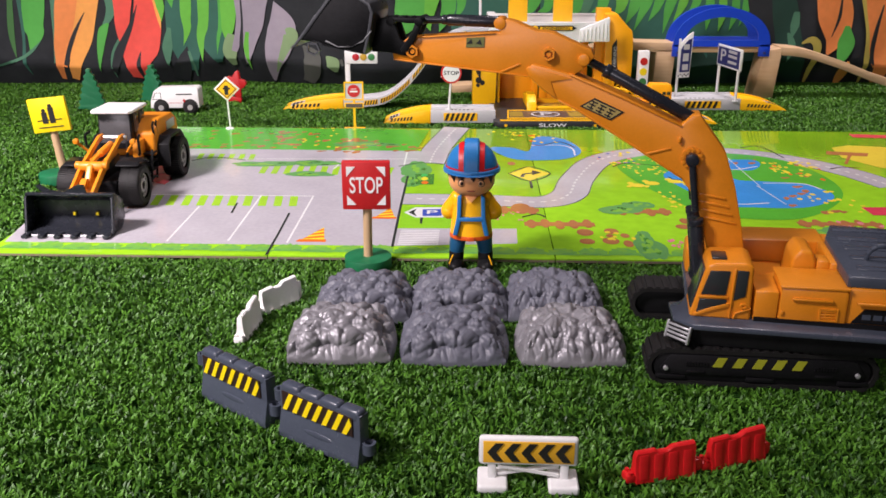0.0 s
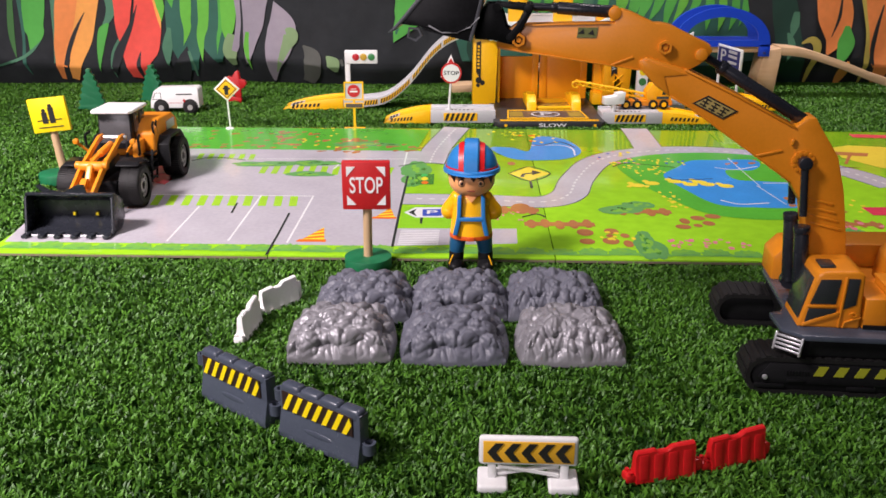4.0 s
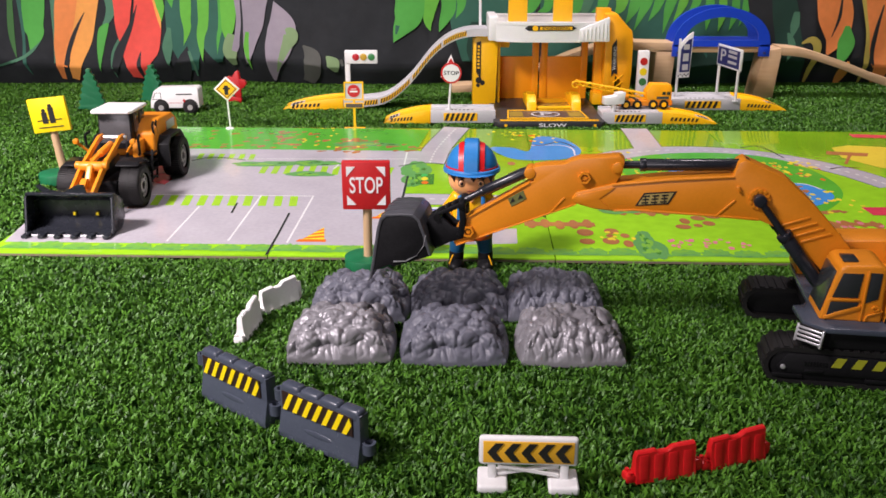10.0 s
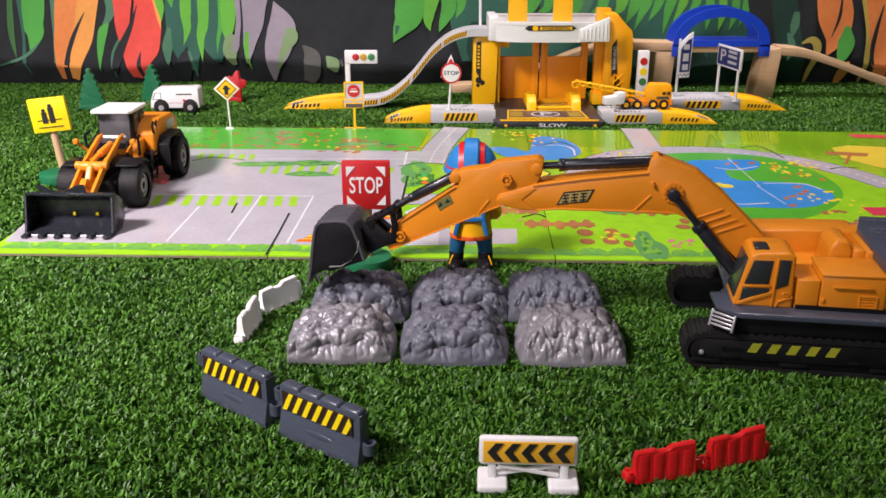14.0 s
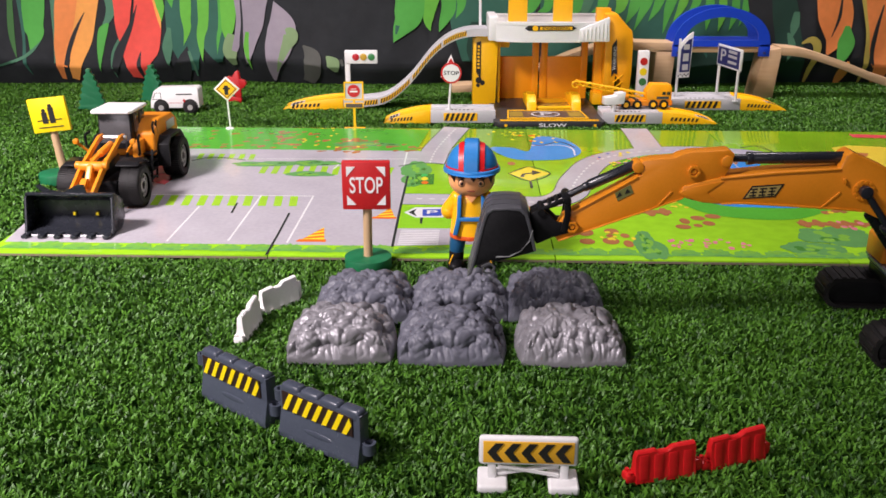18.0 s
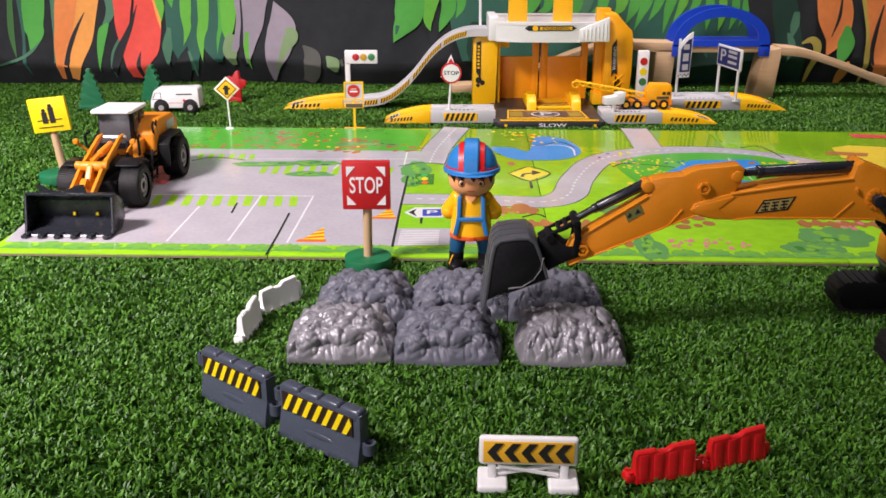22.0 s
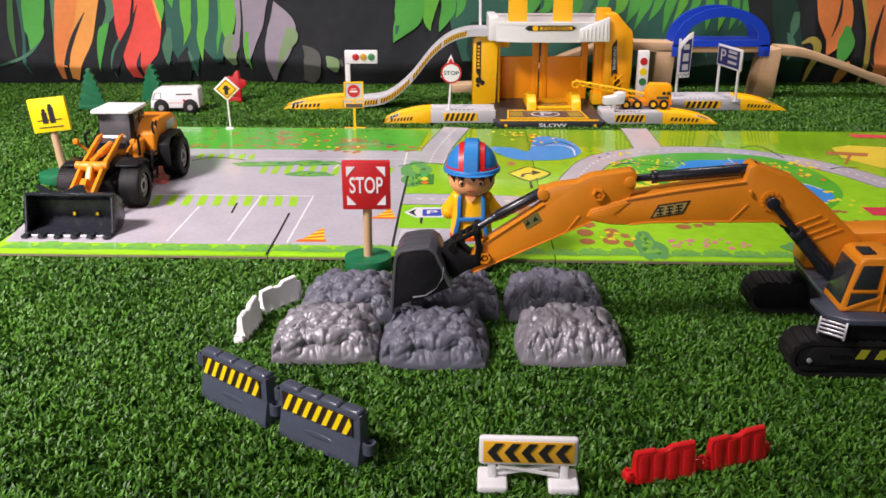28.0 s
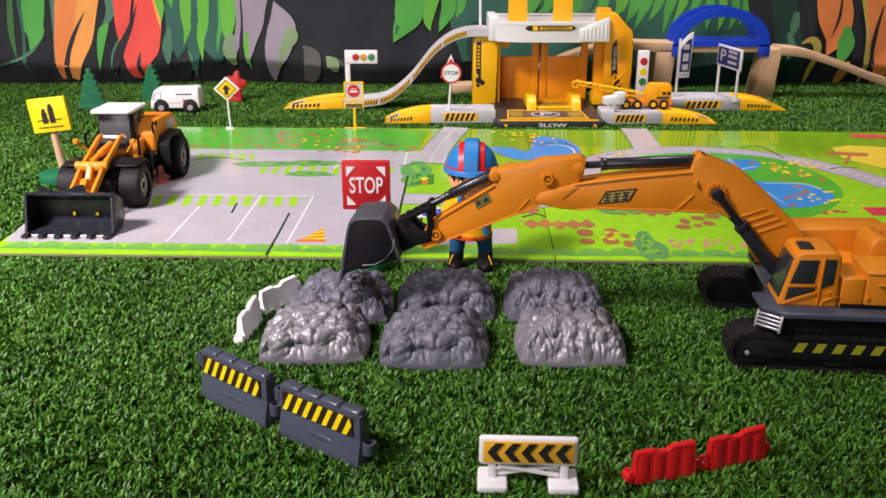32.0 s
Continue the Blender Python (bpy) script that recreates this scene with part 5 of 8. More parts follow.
def heap_mesh(name, seed, ridged):
    """A hollow moulded heap: a smooth steep skirt, and a crown of rounded knobs pushed out along the surface."""
    n, w, d, h = 128, 0.0384, 0.0318, 0.0270
    base = np.zeros((n + 1, n + 1, 3))
    for j in range(n + 1):
        for i in range(n + 1):
            u, v = 2 * i / n - 1, 2 * j / n - 1
            r = max(abs(u), abs(v))
            k = 1 - (1 - (r / (math.hypot(u, v) or 1e-9) * 0.30 + 0.70)) * r  # square to rounded square
            a = (0.35 * r + 0.65 * r ** 1.7) * math.pi / 2
            t = math.sin(a) ** (2 / 3.4)
            z = h * max(0.0, math.cos(a)) ** 1.2
            slope = (1 - 0.10 * (z / h) ** 1.5) * t * k / max(r, 1e-9)
            base[j, i] = u * slope * w, v * slope * d - 0.001 * z / h, z
    out = np.cross(np.gradient(base, axis=1), np.gradient(base, axis=0))
    out /= np.linalg.norm(out, axis=2, keepdims=True) + 1e-12
    stretch = Vector((1.0, 1.0, 0.72)) if not ridged else Vector((1.25, 0.8, 0.45))
    bm, rows = bmesh.new(), []
    for j in range(n + 1):
        row = []
        for i in range(n + 1):
            p, o = Vector(base[j, i]), Vector(out[j, i])
            q = p * stretch * 112 + Vector((seed * 7.3, seed * 3.1, 0))
            q += Vector((noise.noise(q * 0.7), noise.noise(q * 0.7 + Vector((9, 4, 2))), noise.noise(q * 0.7 + Vector((2, 7, 5))))) * 0.6
            near, cells = noise.voronoi(q)
            knob = math.sqrt(max(0.0, 1 - (near[0] / 0.85) ** 2)) * (0.75 + 0.45 * noise.noise(cells[0] * 3.7))
            small = math.sqrt(max(0.0, 1 - (noise.voronoi(q * 2.1 + Vector((4, 4, 4)))[0][0] / 0.85) ** 2))
            rough = 0.0074 * (knob - 0.66) + 0.0019 * (small - 0.7) + 0.0012 * noise.noise(q * 0.45)
            rough *= min(1.0, max(0.0, p.z - 0.0032) / 0.0070)
            row.append(bm.verts.new((p.x + o.x * rough, p.y + o.y * rough, max(0.0, p.z + abs(o.z) * rough))))
        rows.append(row)
    for a, b in zip(rows, rows[1:]):
        for i in range(n):
            bm.faces.new((a[i], a[i + 1], b[i + 1], b[i]))
    return mesh_of(bm, name, ROCK, 180)


HEAP_A, HEAP_B = heap_mesh("toy_rock", 1, False), heap_mesh("toy_rock", 4, True)
HEAP_PALE, HEAP_PALE_B = HEAP_A.copy(), HEAP_B.copy()
for me in (HEAP_PALE, HEAP_PALE_B):
    me.materials[0] = ROCK_PALE
HEAPS = {}
for key, me, x, y, turn, say in (("front_a", HEAP_PALE, -0.0705, 0.5672, 1, "silvery grey moulded plastic rock mound on turf"), ("front_b", HEAP_A, 0.0080, 0.5642, -1, "dull grey moulded plastic rock mound on turf"),
                                 ("front_c", HEAP_PALE_B, 0.0880, 0.5630, -1, "silvery grey ridged plastic rock mound on turf"), ("back_a", HEAP_A, -0.0595, 0.6300, 0, "dull grey moulded plastic rock mound on turf"),
                                 ("back_b", HEAP_A, 0.0125, 0.6330, 1, "dull grey moulded plastic rock mound on turf"), ("back_c", HEAP_B, 0.0845, 0.6315, -2, "dull grey ridged plastic rock mound on turf")):
    HEAPS[key] = tagged(new("toy_rock", me), say, "toy rock", "rock heaps in two rows")
    HEAPS[key].matrix_basis = pose(x, y - 0.0035, 0.0005, 0, 0, turn)

# ---- street things in front: barriers, boards, signs ----


def jersey(bm, length, height, base, top, waist, m=None):
    """A road barrier's body: flared foot, upright head."""
    prof = [(-base / 2, 0), (base / 2, 0), (base / 2, height * 0.12), (base * 0.36, height * waist), (top / 2, height * (waist + 0.12)), (top / 2, height), (-top / 2, height), (-top / 2, height * (waist + 0.12)), (-base * 0.36, height * waist), (-base / 2, height * 0.12)]
    return prism(bm, prof, -length / 2, length / 2, "yz", 0.0006, m)


def striped_barrier(at):
    ob = thing("road_barrier", "slate grey plastic road barrier with yellow and black stripes", "barrier", at, "striped road barriers")
    bm = jersey(bmesh.new(), 0.0600, 0.0312, 0.0130, 0.0075, 0.40)
    for x in (-0.0222, -0.0074, 0.0074, 0.0222):
        box(bm, x - 0.0072, x + 0.0072, -0.0040, 0.0040, 0.0262, 0.0338, 0.0026, seg=4)
    for x in (-0.0200, -0.0065, 0.0065, 0.0200):
        box(bm, x - 0.0022, x + 0.0022, -0.0068, 0.0068, 0.0, 0.0030, 0.0006)
    part("barrier_body", bm, SLATE, ob)
    hollow = bmesh.new()
    egg(hollow, (0, -0.0050, 0.0092), 0.0120, 0.0008, 0.0022, 28, 12)
    part("moulded_panel", hollow, SLATE, ob)
    sticker = part("sticker", box(bmesh.new(), -0.0276, 0.0252, -0.0045, -0.0036, 0.0178, 0.0292), BROWN_INK, ob, "dark brown and yellow striped sticker")
    for k in range(7):
        x = -0.0272 + 0.0075 * k
        part("stripe", prism(bmesh.new(), [(x, 0.0180), (x + 0.0033, 0.0180), (min(x + 0.0089, 0.0250), 0.0290 if k < 6 else 0.0250), (min(x + 0.0056, 0.0250), 0.0290)], -0.0050, -0.0044), LEMON, sticker)
    for side in (-1, 1):
        eye = bmesh.new()
        n = 14
        z0, z1 = (0.0205, 0.0270) if side < 0 else (0.0085, 0.0150)
        o, i = [(side * 0.0330 + 0.0038 * math.cos(2 * math.pi * k / n), 0.0038 * math.sin(2 * math.pi * k / n)) for k in range(n)], [(side * 0.0330 + 0.0021 * math.cos(2 * math.pi * k / n), 0.0021 * math.sin(2 * math.pi * k / n)) for k in range(n)]
        ring(eye, o, i, z0, z1, "xy")
        box(eye, side * 0.0292 - 0.001, side * 0.0292 + 0.0015, -0.0022, 0.0022, z0, z1)
        if side > 0:
            box(eye, 0.0285, 0.0305, -0.0028, 0.0028, 0.004, 0.0160, 0.0006)
        part("coupling_eye", eye, SLATE, ob)
    return ob


striped_barrier(pose(-0.1236, 0.4761, 0, 0, 0, -38.5))
striped_barrier(pose(-0.0668, 0.4337, 0, 0, 0, -35.5))


def small_barrier(at, mt, label, group, ribbed, tall=1.0):
    """A stepped toy barrier: a plank with a flared foot, drain notches below and a coupling at each end."""
    ob = thing("toy_barrier", label, "barrier", at, group)
    top = [(-0.0172, 0.0150), (-0.0165, 0.0172), (-0.0060, 0.0178), (-0.0040, 0.0164), (0.0010, 0.0166), (0.0040, 0.0188), (0.0165, 0.0196), (0.0172, 0.0184)]
    cuts = [-0.0118, -0.0086, -0.0018, 0.0014, 0.0082, 0.0114]
    spots = sorted({x for x, _ in top} | {c + d for c in cuts for d in (-0.0001, 0.0001)})
    bm = bmesh.new()
    rows = []
    for x in spots:
        h = tall * np.interp(x, [p[0] for p in top], [p[1] for p in top])
        notch = not ribbed and any(a < x < b for a, b in zip(cuts[::2], cuts[1::2]))
        z0 = 0.0026 if notch else 0.0
        rows.append([bm.verts.new((x, y, z)) for y, z in ((-0.0046, z0), (-0.0041, 0.0034), (-0.0026, h * 0.45), (-0.0019, h - 0.0008), (-0.0011, h), (0.0011, h), (0.0019, h - 0.0008), (0.0026, h * 0.45), (0.0041, 0.0034), (0.0046, z0))])
    for p, q in zip(rows, rows[1:]):
        for i in range(10):
            bm.faces.new((p[i], p[(i + 1) % 10], q[(i + 1) % 10], q[i]))
    bm.faces.new(rows[0]), bm.faces.new(rows[-1])
    bmesh.ops.recalc_face_normals(bm, faces=bm.faces)
    part("barrier_body", bm, mt, ob)
    if ribbed:
        for k in range(4):
            x = -0.0126 + 0.0084 * k
            rib = bmesh.new()
            for s in (-1, 1):
                prism(rib, [(s * 0.0047, 0.0020), (s * 0.0030, 0.0090), (s * 0.0023, 0.0155), (s * 0.0018, 0.0155), (s * 0.0020, 0.0020)], x - 0.0026, x + 0.0026, "yz", 0.0005)
            part("rib", rib, mt, ob)
    tab = bmesh.new()
    box(tab, -0.0226, -0.0165, -0.0036, 0.0036, 0.0, 0.0050, 0.0012)
    for y in (-0.0022, 0.0022):
        rod(tab, (-0.0200, y, 0.0045), (-0.0200, y, 0.0062), 0.0012, seg=10)
    part("coupling_block", tab, mt, ob)
    tab = bmesh.new()
    reach = 0.0085 if ribbed else 0.0158
    prism(tab, [(0.0166, 0.0010), (0.0212, 0.0010), (0.0222, 0.0040), (0.0216, reach - 0.0006), (0.0196, reach), (0.0166, reach - 0.0006)], -0.0017, 0.0017, r=0.0006)
    part("coupling_tab", tab, mt, ob)
    return ob


small_barrier(pose(0.1180, 0.4060, 0, 0, 0, 13.0), RED, "bright red plastic toy barrier standing on turf", "red barriers", True)
small_barrier(pose(0.1607, 0.4199, 0, 0, 0, 18.5), RED, "bright red plastic toy barrier standing on turf", "red barriers", True)
small_barrier(pose(-0.1408, 0.5852, 0, 0, 0, 82.0), WHITE_PAINT, "white plastic toy barrier standing on turf", "white barriers", False, 1.08)
small_barrier(pose(-0.1265, 0.6285, 0, 0, 0, 50.0), WHITE_PAINT, "white plastic toy barrier standing on turf", "white barriers", False, 1.08)

chevron = thing("chevron_board", "white plastic stand with a yellow and black chevron board", "road sign", pose(0.0446, 0.3975, 0, 0, 0, -2.5))
part("board_frame", box(bmesh.new(), -0.0258, 0.0258, -0.0020, 0.0022, 0.0128, 0.0296, 0.0018, seg=3), WHITE, chevron)
face = part("board_face", box(bmesh.new(), -0.0236, 0.0236, -0.0025, -0.0019, 0.0148, 0.0276, 0.0002), AMBER_FACE, chevron, "amber yellow sign face")
for k in range(5):
    x = -0.0215 + 0.0088 * k
    part("chevron", prism(bmesh.new(), [(x, 0.0212), (x + 0.0042, 0.0266), (x + 0.0084, 0.0266), (x + 0.0045, 0.0212), (x + 0.0084, 0.0158), (x + 0.0042, 0.0158)], -0.0029, -0.0024), INK, face, "black arrow")
for side in (-1, 1):
    part("foot", box(bmesh.new(), side * 0.0185 - 0.0080, side * 0.0185 + 0.0080, -0.0095, 0.0095, 0, 0.0050, 0.0016, seg=3), WHITE, chevron)
    part("post", box(bmesh.new(), side * 0.0190 - 0.0022, side * 0.0190 + 0.0022, -0.0016, 0.0016, 0.0045, 0.0140, 0.0006), WHITE, chevron)
    part("brace", prism(bmesh.new(), [(-0.0160 * side, 0.0060), (-0.0160 * side, 0.0076), (0.0160 * side, 0.0130), (0.0160 * side, 0.0114)], -0.0010 + 0.0004 * side, 0.0008 + 0.0004 * side), WHITE, chevron)

stop = thing("stop_sign", "red wooden stop sign on a dowel with green round base", "road sign", pose(-0.0640, 0.7110, 0, 0, 0, 0))
part("base", rod(bmesh.new(), (0, 0, 0), (0, 0, 0.0112), 0.0200, seg=48, bevel=0.0006), GREEN_PAINT, stop, "green painted wooden disc")
part("pole", rod(bmesh.new(), (0, 0, 0.0088), (0.0006, 0, 0.0575), 0.0038, seg=20), DOWEL, stop, "plain wooden dowel")
panel = part("panel", box(bmesh.new(), -0.0192, 0.0204, -0.0066, -0.0004, 0.0543, 0.0953, 0.0008), RED_PAINT, stop)
part("word", letters("STOP", 0.0192, Matrix.Translation((0.0006, -0.0068, 0.0747)) @ FRONT, squeeze=0.60), WHITE_PAINT, panel, "white lettering")
for sx in (-1, 1):
    for sz in (-1, 1):
        cx, cz = 0.0006 + sx * 0.0160, 0.0748 + sz * 0.0163
        part("corner_mark", prism(bmesh.new(), [(cx, cz), (cx - sx * 0.0075, cz), (cx, cz - sz * 0.0085)], -0.0070, -0.0065), WHITE_PAINT, panel)

school = thing("crossing_sign", "yellow wooden crossing sign leaning on a dowel with green base", "road sign", pose(-0.4340, 0.9850, 0, 0, 0, 4))
part("base", rod(bmesh.new(), (-0.0055, -0.004, 0), (-0.0055, -0.004, 0.0110), 0.0205, seg=40, bevel=0.0006), GREEN_PAINT, school, "green painted wooden disc")
lean = pose(0, 0, 0.0105, 0, -5.5, 0)
part("pole", rod(bmesh.new(), (0, 0, 0), (0, 0, 0.0490), 0.0042, seg=18), DOWEL, school, "plain wooden dowel", lean)
panel = part("panel", box(bmesh.new(), -0.0190, 0.0220, -0.0066, -0.0010, 0.0475, 0.0855, 0.0008), LEMON, school, at=lean)
for x, h in ((-0.0035, 0.0195), (0.0045, 0.0245)):
    mark = bmesh.new()
    box(mark, x - 0.0030, x + 0.0030, -0.0071, -0.0065, 0.0575, 0.0505 + h, 0.0)
    disc(mark, x, 0.0524 + h, 0.0022, -0.0071, plane="xz", seg=12, depth=0.0006)
    part("plain_mark", mark, INK, panel)
for z in (0.0605, 0.0525):
    part("ruled_line", box(bmesh.new(), -0.0120, 0.0150, -0.0070, -0.0065, z, z + 0.0011), INK, panel)

# ---- the building worker doll: one plain moulded shape ----
SKIN, HAIR = material("doll_skin", (0.95, 0.43, 0.17), 0.42, vary=0.05), material("doll_hair", (0.035, 0.014, 0.008), 0.5)
VEST, OVERALL = material("doll_yellow", (0.97, 0.49, 0.006), 0.34, vary=0.05), material("doll_blue", (0.025, 0.20, 0.52), 0.36, vary=0.06)
JEANS, BELT = material("doll_trousers", (0.012, 0.085, 0.19), 0.42, vary=0.1), material("doll_belt", (0.72, 0.10, 0.012), 0.4)
EYE_WHITE = material("doll_eye", (0.92, 0.48, 0.24), 0.3)


def dome(bm, c, rx, ry, rz):
    """The upper half of an egg."""
    egg(bm, (0, 0, 0), rx, ry, rz, 36, 24)
    bmesh.ops.delete(bm, geom=[v for v in bm.verts if v.co.z < -0.0005], context="VERTS")
    bmesh.ops.translate(bm, vec=c, verts=bm.verts)


def worker_doll():
    p = []

    def add(mt, fill, flat=1.0):
        bm = bmesh.new()
        fill(bm)
        if flat != 1.0:
            bmesh.ops.transform(bm, matrix=Matrix.Diagonal((1, flat, 1, 1)), verts=bm.verts)
        p.append((bm, mt))

    for s in (-1, 1):
        add(BLACK, lambda bm: (egg(bm, (s * 0.0128, -0.0035, 0.0050), 0.0074, 0.0125, 0.0056), rod(bm, (s * 0.0126, 0.0005, 0.004), (s * 0.0122, 0.0005, 0.0160), 0.0061, 0.0064, bevel=0.001)))
        add(JEANS, lambda bm: rod(bm, (s * 0.0124, 0.0005, 0.0150), (s * 0.0106, 0.0005, 0.0300), 0.0060, 0.0072, bevel=0.001))
        add(VEST, lambda bm: (egg(bm, (s * 0.0118, 0.0020, 0.0625), 0.0062, 0.0070, 0.0062), rod(bm, (s * 0.0118, 0.0020, 0.0625), (s * 0.0192, 0.0045, 0.0505), 0.0062, 0.0066, seg=20), egg(bm, (s * 0.0192, 0.0045, 0.0500), 0.0066, 0.0072, 0.0070), rod(bm, (s * 0.0192, 0.0045, 0.0500), (s * 0.0100, 0.0135, 0.0450), 0.0064, 0.0050, seg=18)))
        add(OVERALL, lambda bm: prism(bm, [(s * 0.0080, 0.0690), (s * 0.0112, 0.0672), (s * 0.0118, 0.0490), (s * 0.0150, 0.0345), (s * 0.0112, 0.0345), (s * 0.0085, 0.0475)], -0.0150, -0.0090, r=0.0005))
        add(VEST, lambda bm: rod(rod(bm, (s * 0.0150, -0.0085, 0.0150), (s * 0.0176, -0.0100, 0.0085), 0.0006, seg=8), (s * 0.0176, -0.0100, 0.0085), (s * 0.0170, -0.0120, 0.0030), 0.0006, seg=8))
    add(SKIN, lambda bm: prism(bm, [(-0.0048, 0.0680), (0.0048, 0.0680), (0, 0.0628)], -0.0136, -0.0080))
    add(JEANS, lambda bm: egg(bm, (0, 0.0005, 0.0300), 0.0172, 0.0120, 0.0042))
    add(BELT, lambda bm: rod(bm, (0, 0.0005, 0.0292), (0, 0.0005, 0.0335), 0.0183, 0.0181, seg=32, bevel=0.0008), 0.80)
    add(BELT, lambda bm: box(bm, -0.0030, 0.0030, -0.0156, -0.0130, 0.0296, 0.0330, 0.0005))
    add(VEST, lambda bm: (rod(bm, (0, 0.0005, 0.0330), (0, 0.0005, 0.0610), 0.0178, 0.0150, seg=32), egg(bm, (0, 0.0005, 0.0600), 0.0162, 0.0150, 0.0110)), 0.82)
    add(OVERALL, lambda bm: box(bm, -0.0098, 0.0098, -0.0154, -0.0100, 0.0470, 0.0500, 0.0005))
    add(SKIN, lambda bm: (egg(bm, (0, -0.0020, 0.0800), 0.0192, 0.0172, 0.0150, 28, 18), rod(bm, (0, 0, 0.064), (0, 0, 0.076), 0.0085)))
    add(HAIR, lambda bm: egg(bm, (0, 0.0050, 0.0835), 0.0206, 0.0160, 0.0100, 28, 16))
    for x, z, w in ((-0.0150, 0.0800, 0.0036), (-0.0085, 0.0826, 0.0046), (0.0005, 0.0818, 0.0050), (0.0085, 0.0828, 0.0044), (0.0150, 0.0796, 0.0036)):
        y = -0.0020 - 0.0172 * math.sqrt(max(0.1, 1 - (x / 0.0205) ** 2))
        add(HAIR, lambda bm: prism(bm, [(x - w, 0.0895), (x + w, 0.0895), (x + w * 0.3, z)], y - 0.0010, y + 0.0050, r=0.0003))
    for s in (-1, 1):
        add(HAIR, lambda bm: egg(bm, (s * 0.0078, -0.0175, 0.0806), 0.0031, 0.0012, 0.0032, 16, 10))
        add(EYE_WHITE, lambda bm: egg(bm, (s * 0.0078, -0.0182, 0.0806), 0.0025, 0.0011, 0.0026, 14, 10))
        add(HAIR, lambda bm: (egg(bm, (s * 0.0076, -0.0191, 0.0806), 0.0014, 0.0007, 0.0015, 10, 8), prism(bm, [(s * 0.0052, 0.0842), (s * 0.0106, 0.0848), (s * 0.0108, 0.0853), (s * 0.0056, 0.0848)], -0.0192, -0.0150)))
    add(material("doll_mouth", (0.30, 0.05, 0.03), 0.5), lambda bm: egg(bm, (0, -0.0172, 0.0738), 0.0036, 0.0010, 0.0007, 12, 8))
    add(OVERALL, lambda bm: (dome(bm, (0, 0.0005, 0.0885), 0.0214, 0.0208, 0.0228), rod(bm, (0, -0.0004, 0.0864), (0, -0.0004, 0.0908), 0.0236, 0.0232, seg=44, bevel=0.0014)))
    add(OVERALL, lambda bm: egg(bm, (0, -0.0080, 0.0878), 0.0200, 0.0190, 0.0014, 36, 10))

    def crest(bm):
        prev = None
        for k in range(15):
            a = radians(4 + 12.3 * k)
            row = [bm.verts.new((x, 0.0005 - (0.0206 + h) * math.cos(a), 0.0888 + (0.0226 + h) * math.sin(a))) for x, h in ((-0.0062, -0.0024), (-0.0060, 0.0006), (-0.0048, 0.0018), (0.0048, 0.0018), (0.0060, 0.0006), (0.0062, -0.0024))]
            if prev:
                for i in range(6):
                    bm.faces.new((prev[i], prev[(i + 1) % 6], row[(i + 1) % 6], row[i]))
            else:
                bm.faces.new(row)
            prev = row
        bm.faces.new(prev)
        bmesh.ops.recalc_face_normals(bm, faces=bm.faces)

    add(OVERALL, crest)

    def bands(bm):
        for s in (-1, 1):
            prev = None
            for k in range(13):
                a = radians(8 + 13 * k)
                x = s * 0.0084
                r = 0.0214 * math.sqrt(max(0.05, 1 - (x / 0.0214) ** 2))
                row = [bm.verts.new((x + d, 0.0005 - (r * 0.97 + h) * math.cos(a), 0.0892 + (r * 1.04 + h) * math.sin(a))) for d, h in ((-0.0021, -0.0016), (-0.0021, 0.0009 if s > 0 else -0.0003), (0.0021, -0.0003 if s > 0 else 0.0009), (0.0021, -0.0016))]
                if prev:
                    for i in range(4):
                        bm.faces.new((prev[i], prev[(i + 1) % 4], row[(i + 1) % 4], row[i]))
                prev = row
        rod(bm, (0, 0.0005, 0.0906), (0, 0.0005, 0.0920), 0.0218, 0.0216, seg=40)
        bmesh.ops.recalc_face_normals(bm, faces=bm.faces)

    add(RED, bands)
    return tagged(new("worker_doll", blended(p, "worker_doll")), "plastic builder doll in yellow shirt, blue overalls and striped helmet", "doll")


worker_doll().matrix_basis = pose(0.0238, 0.7100, 0, 0, 0, -3)

# ---- the wheel loader on the mat ----
loader = thing("toy_wheel_loader", "orange and black plastic toy wheel loader with wide bucket", "toy loader", pose(-0.3490, 0.8760, 0.0047, 0, 0, -1.5))


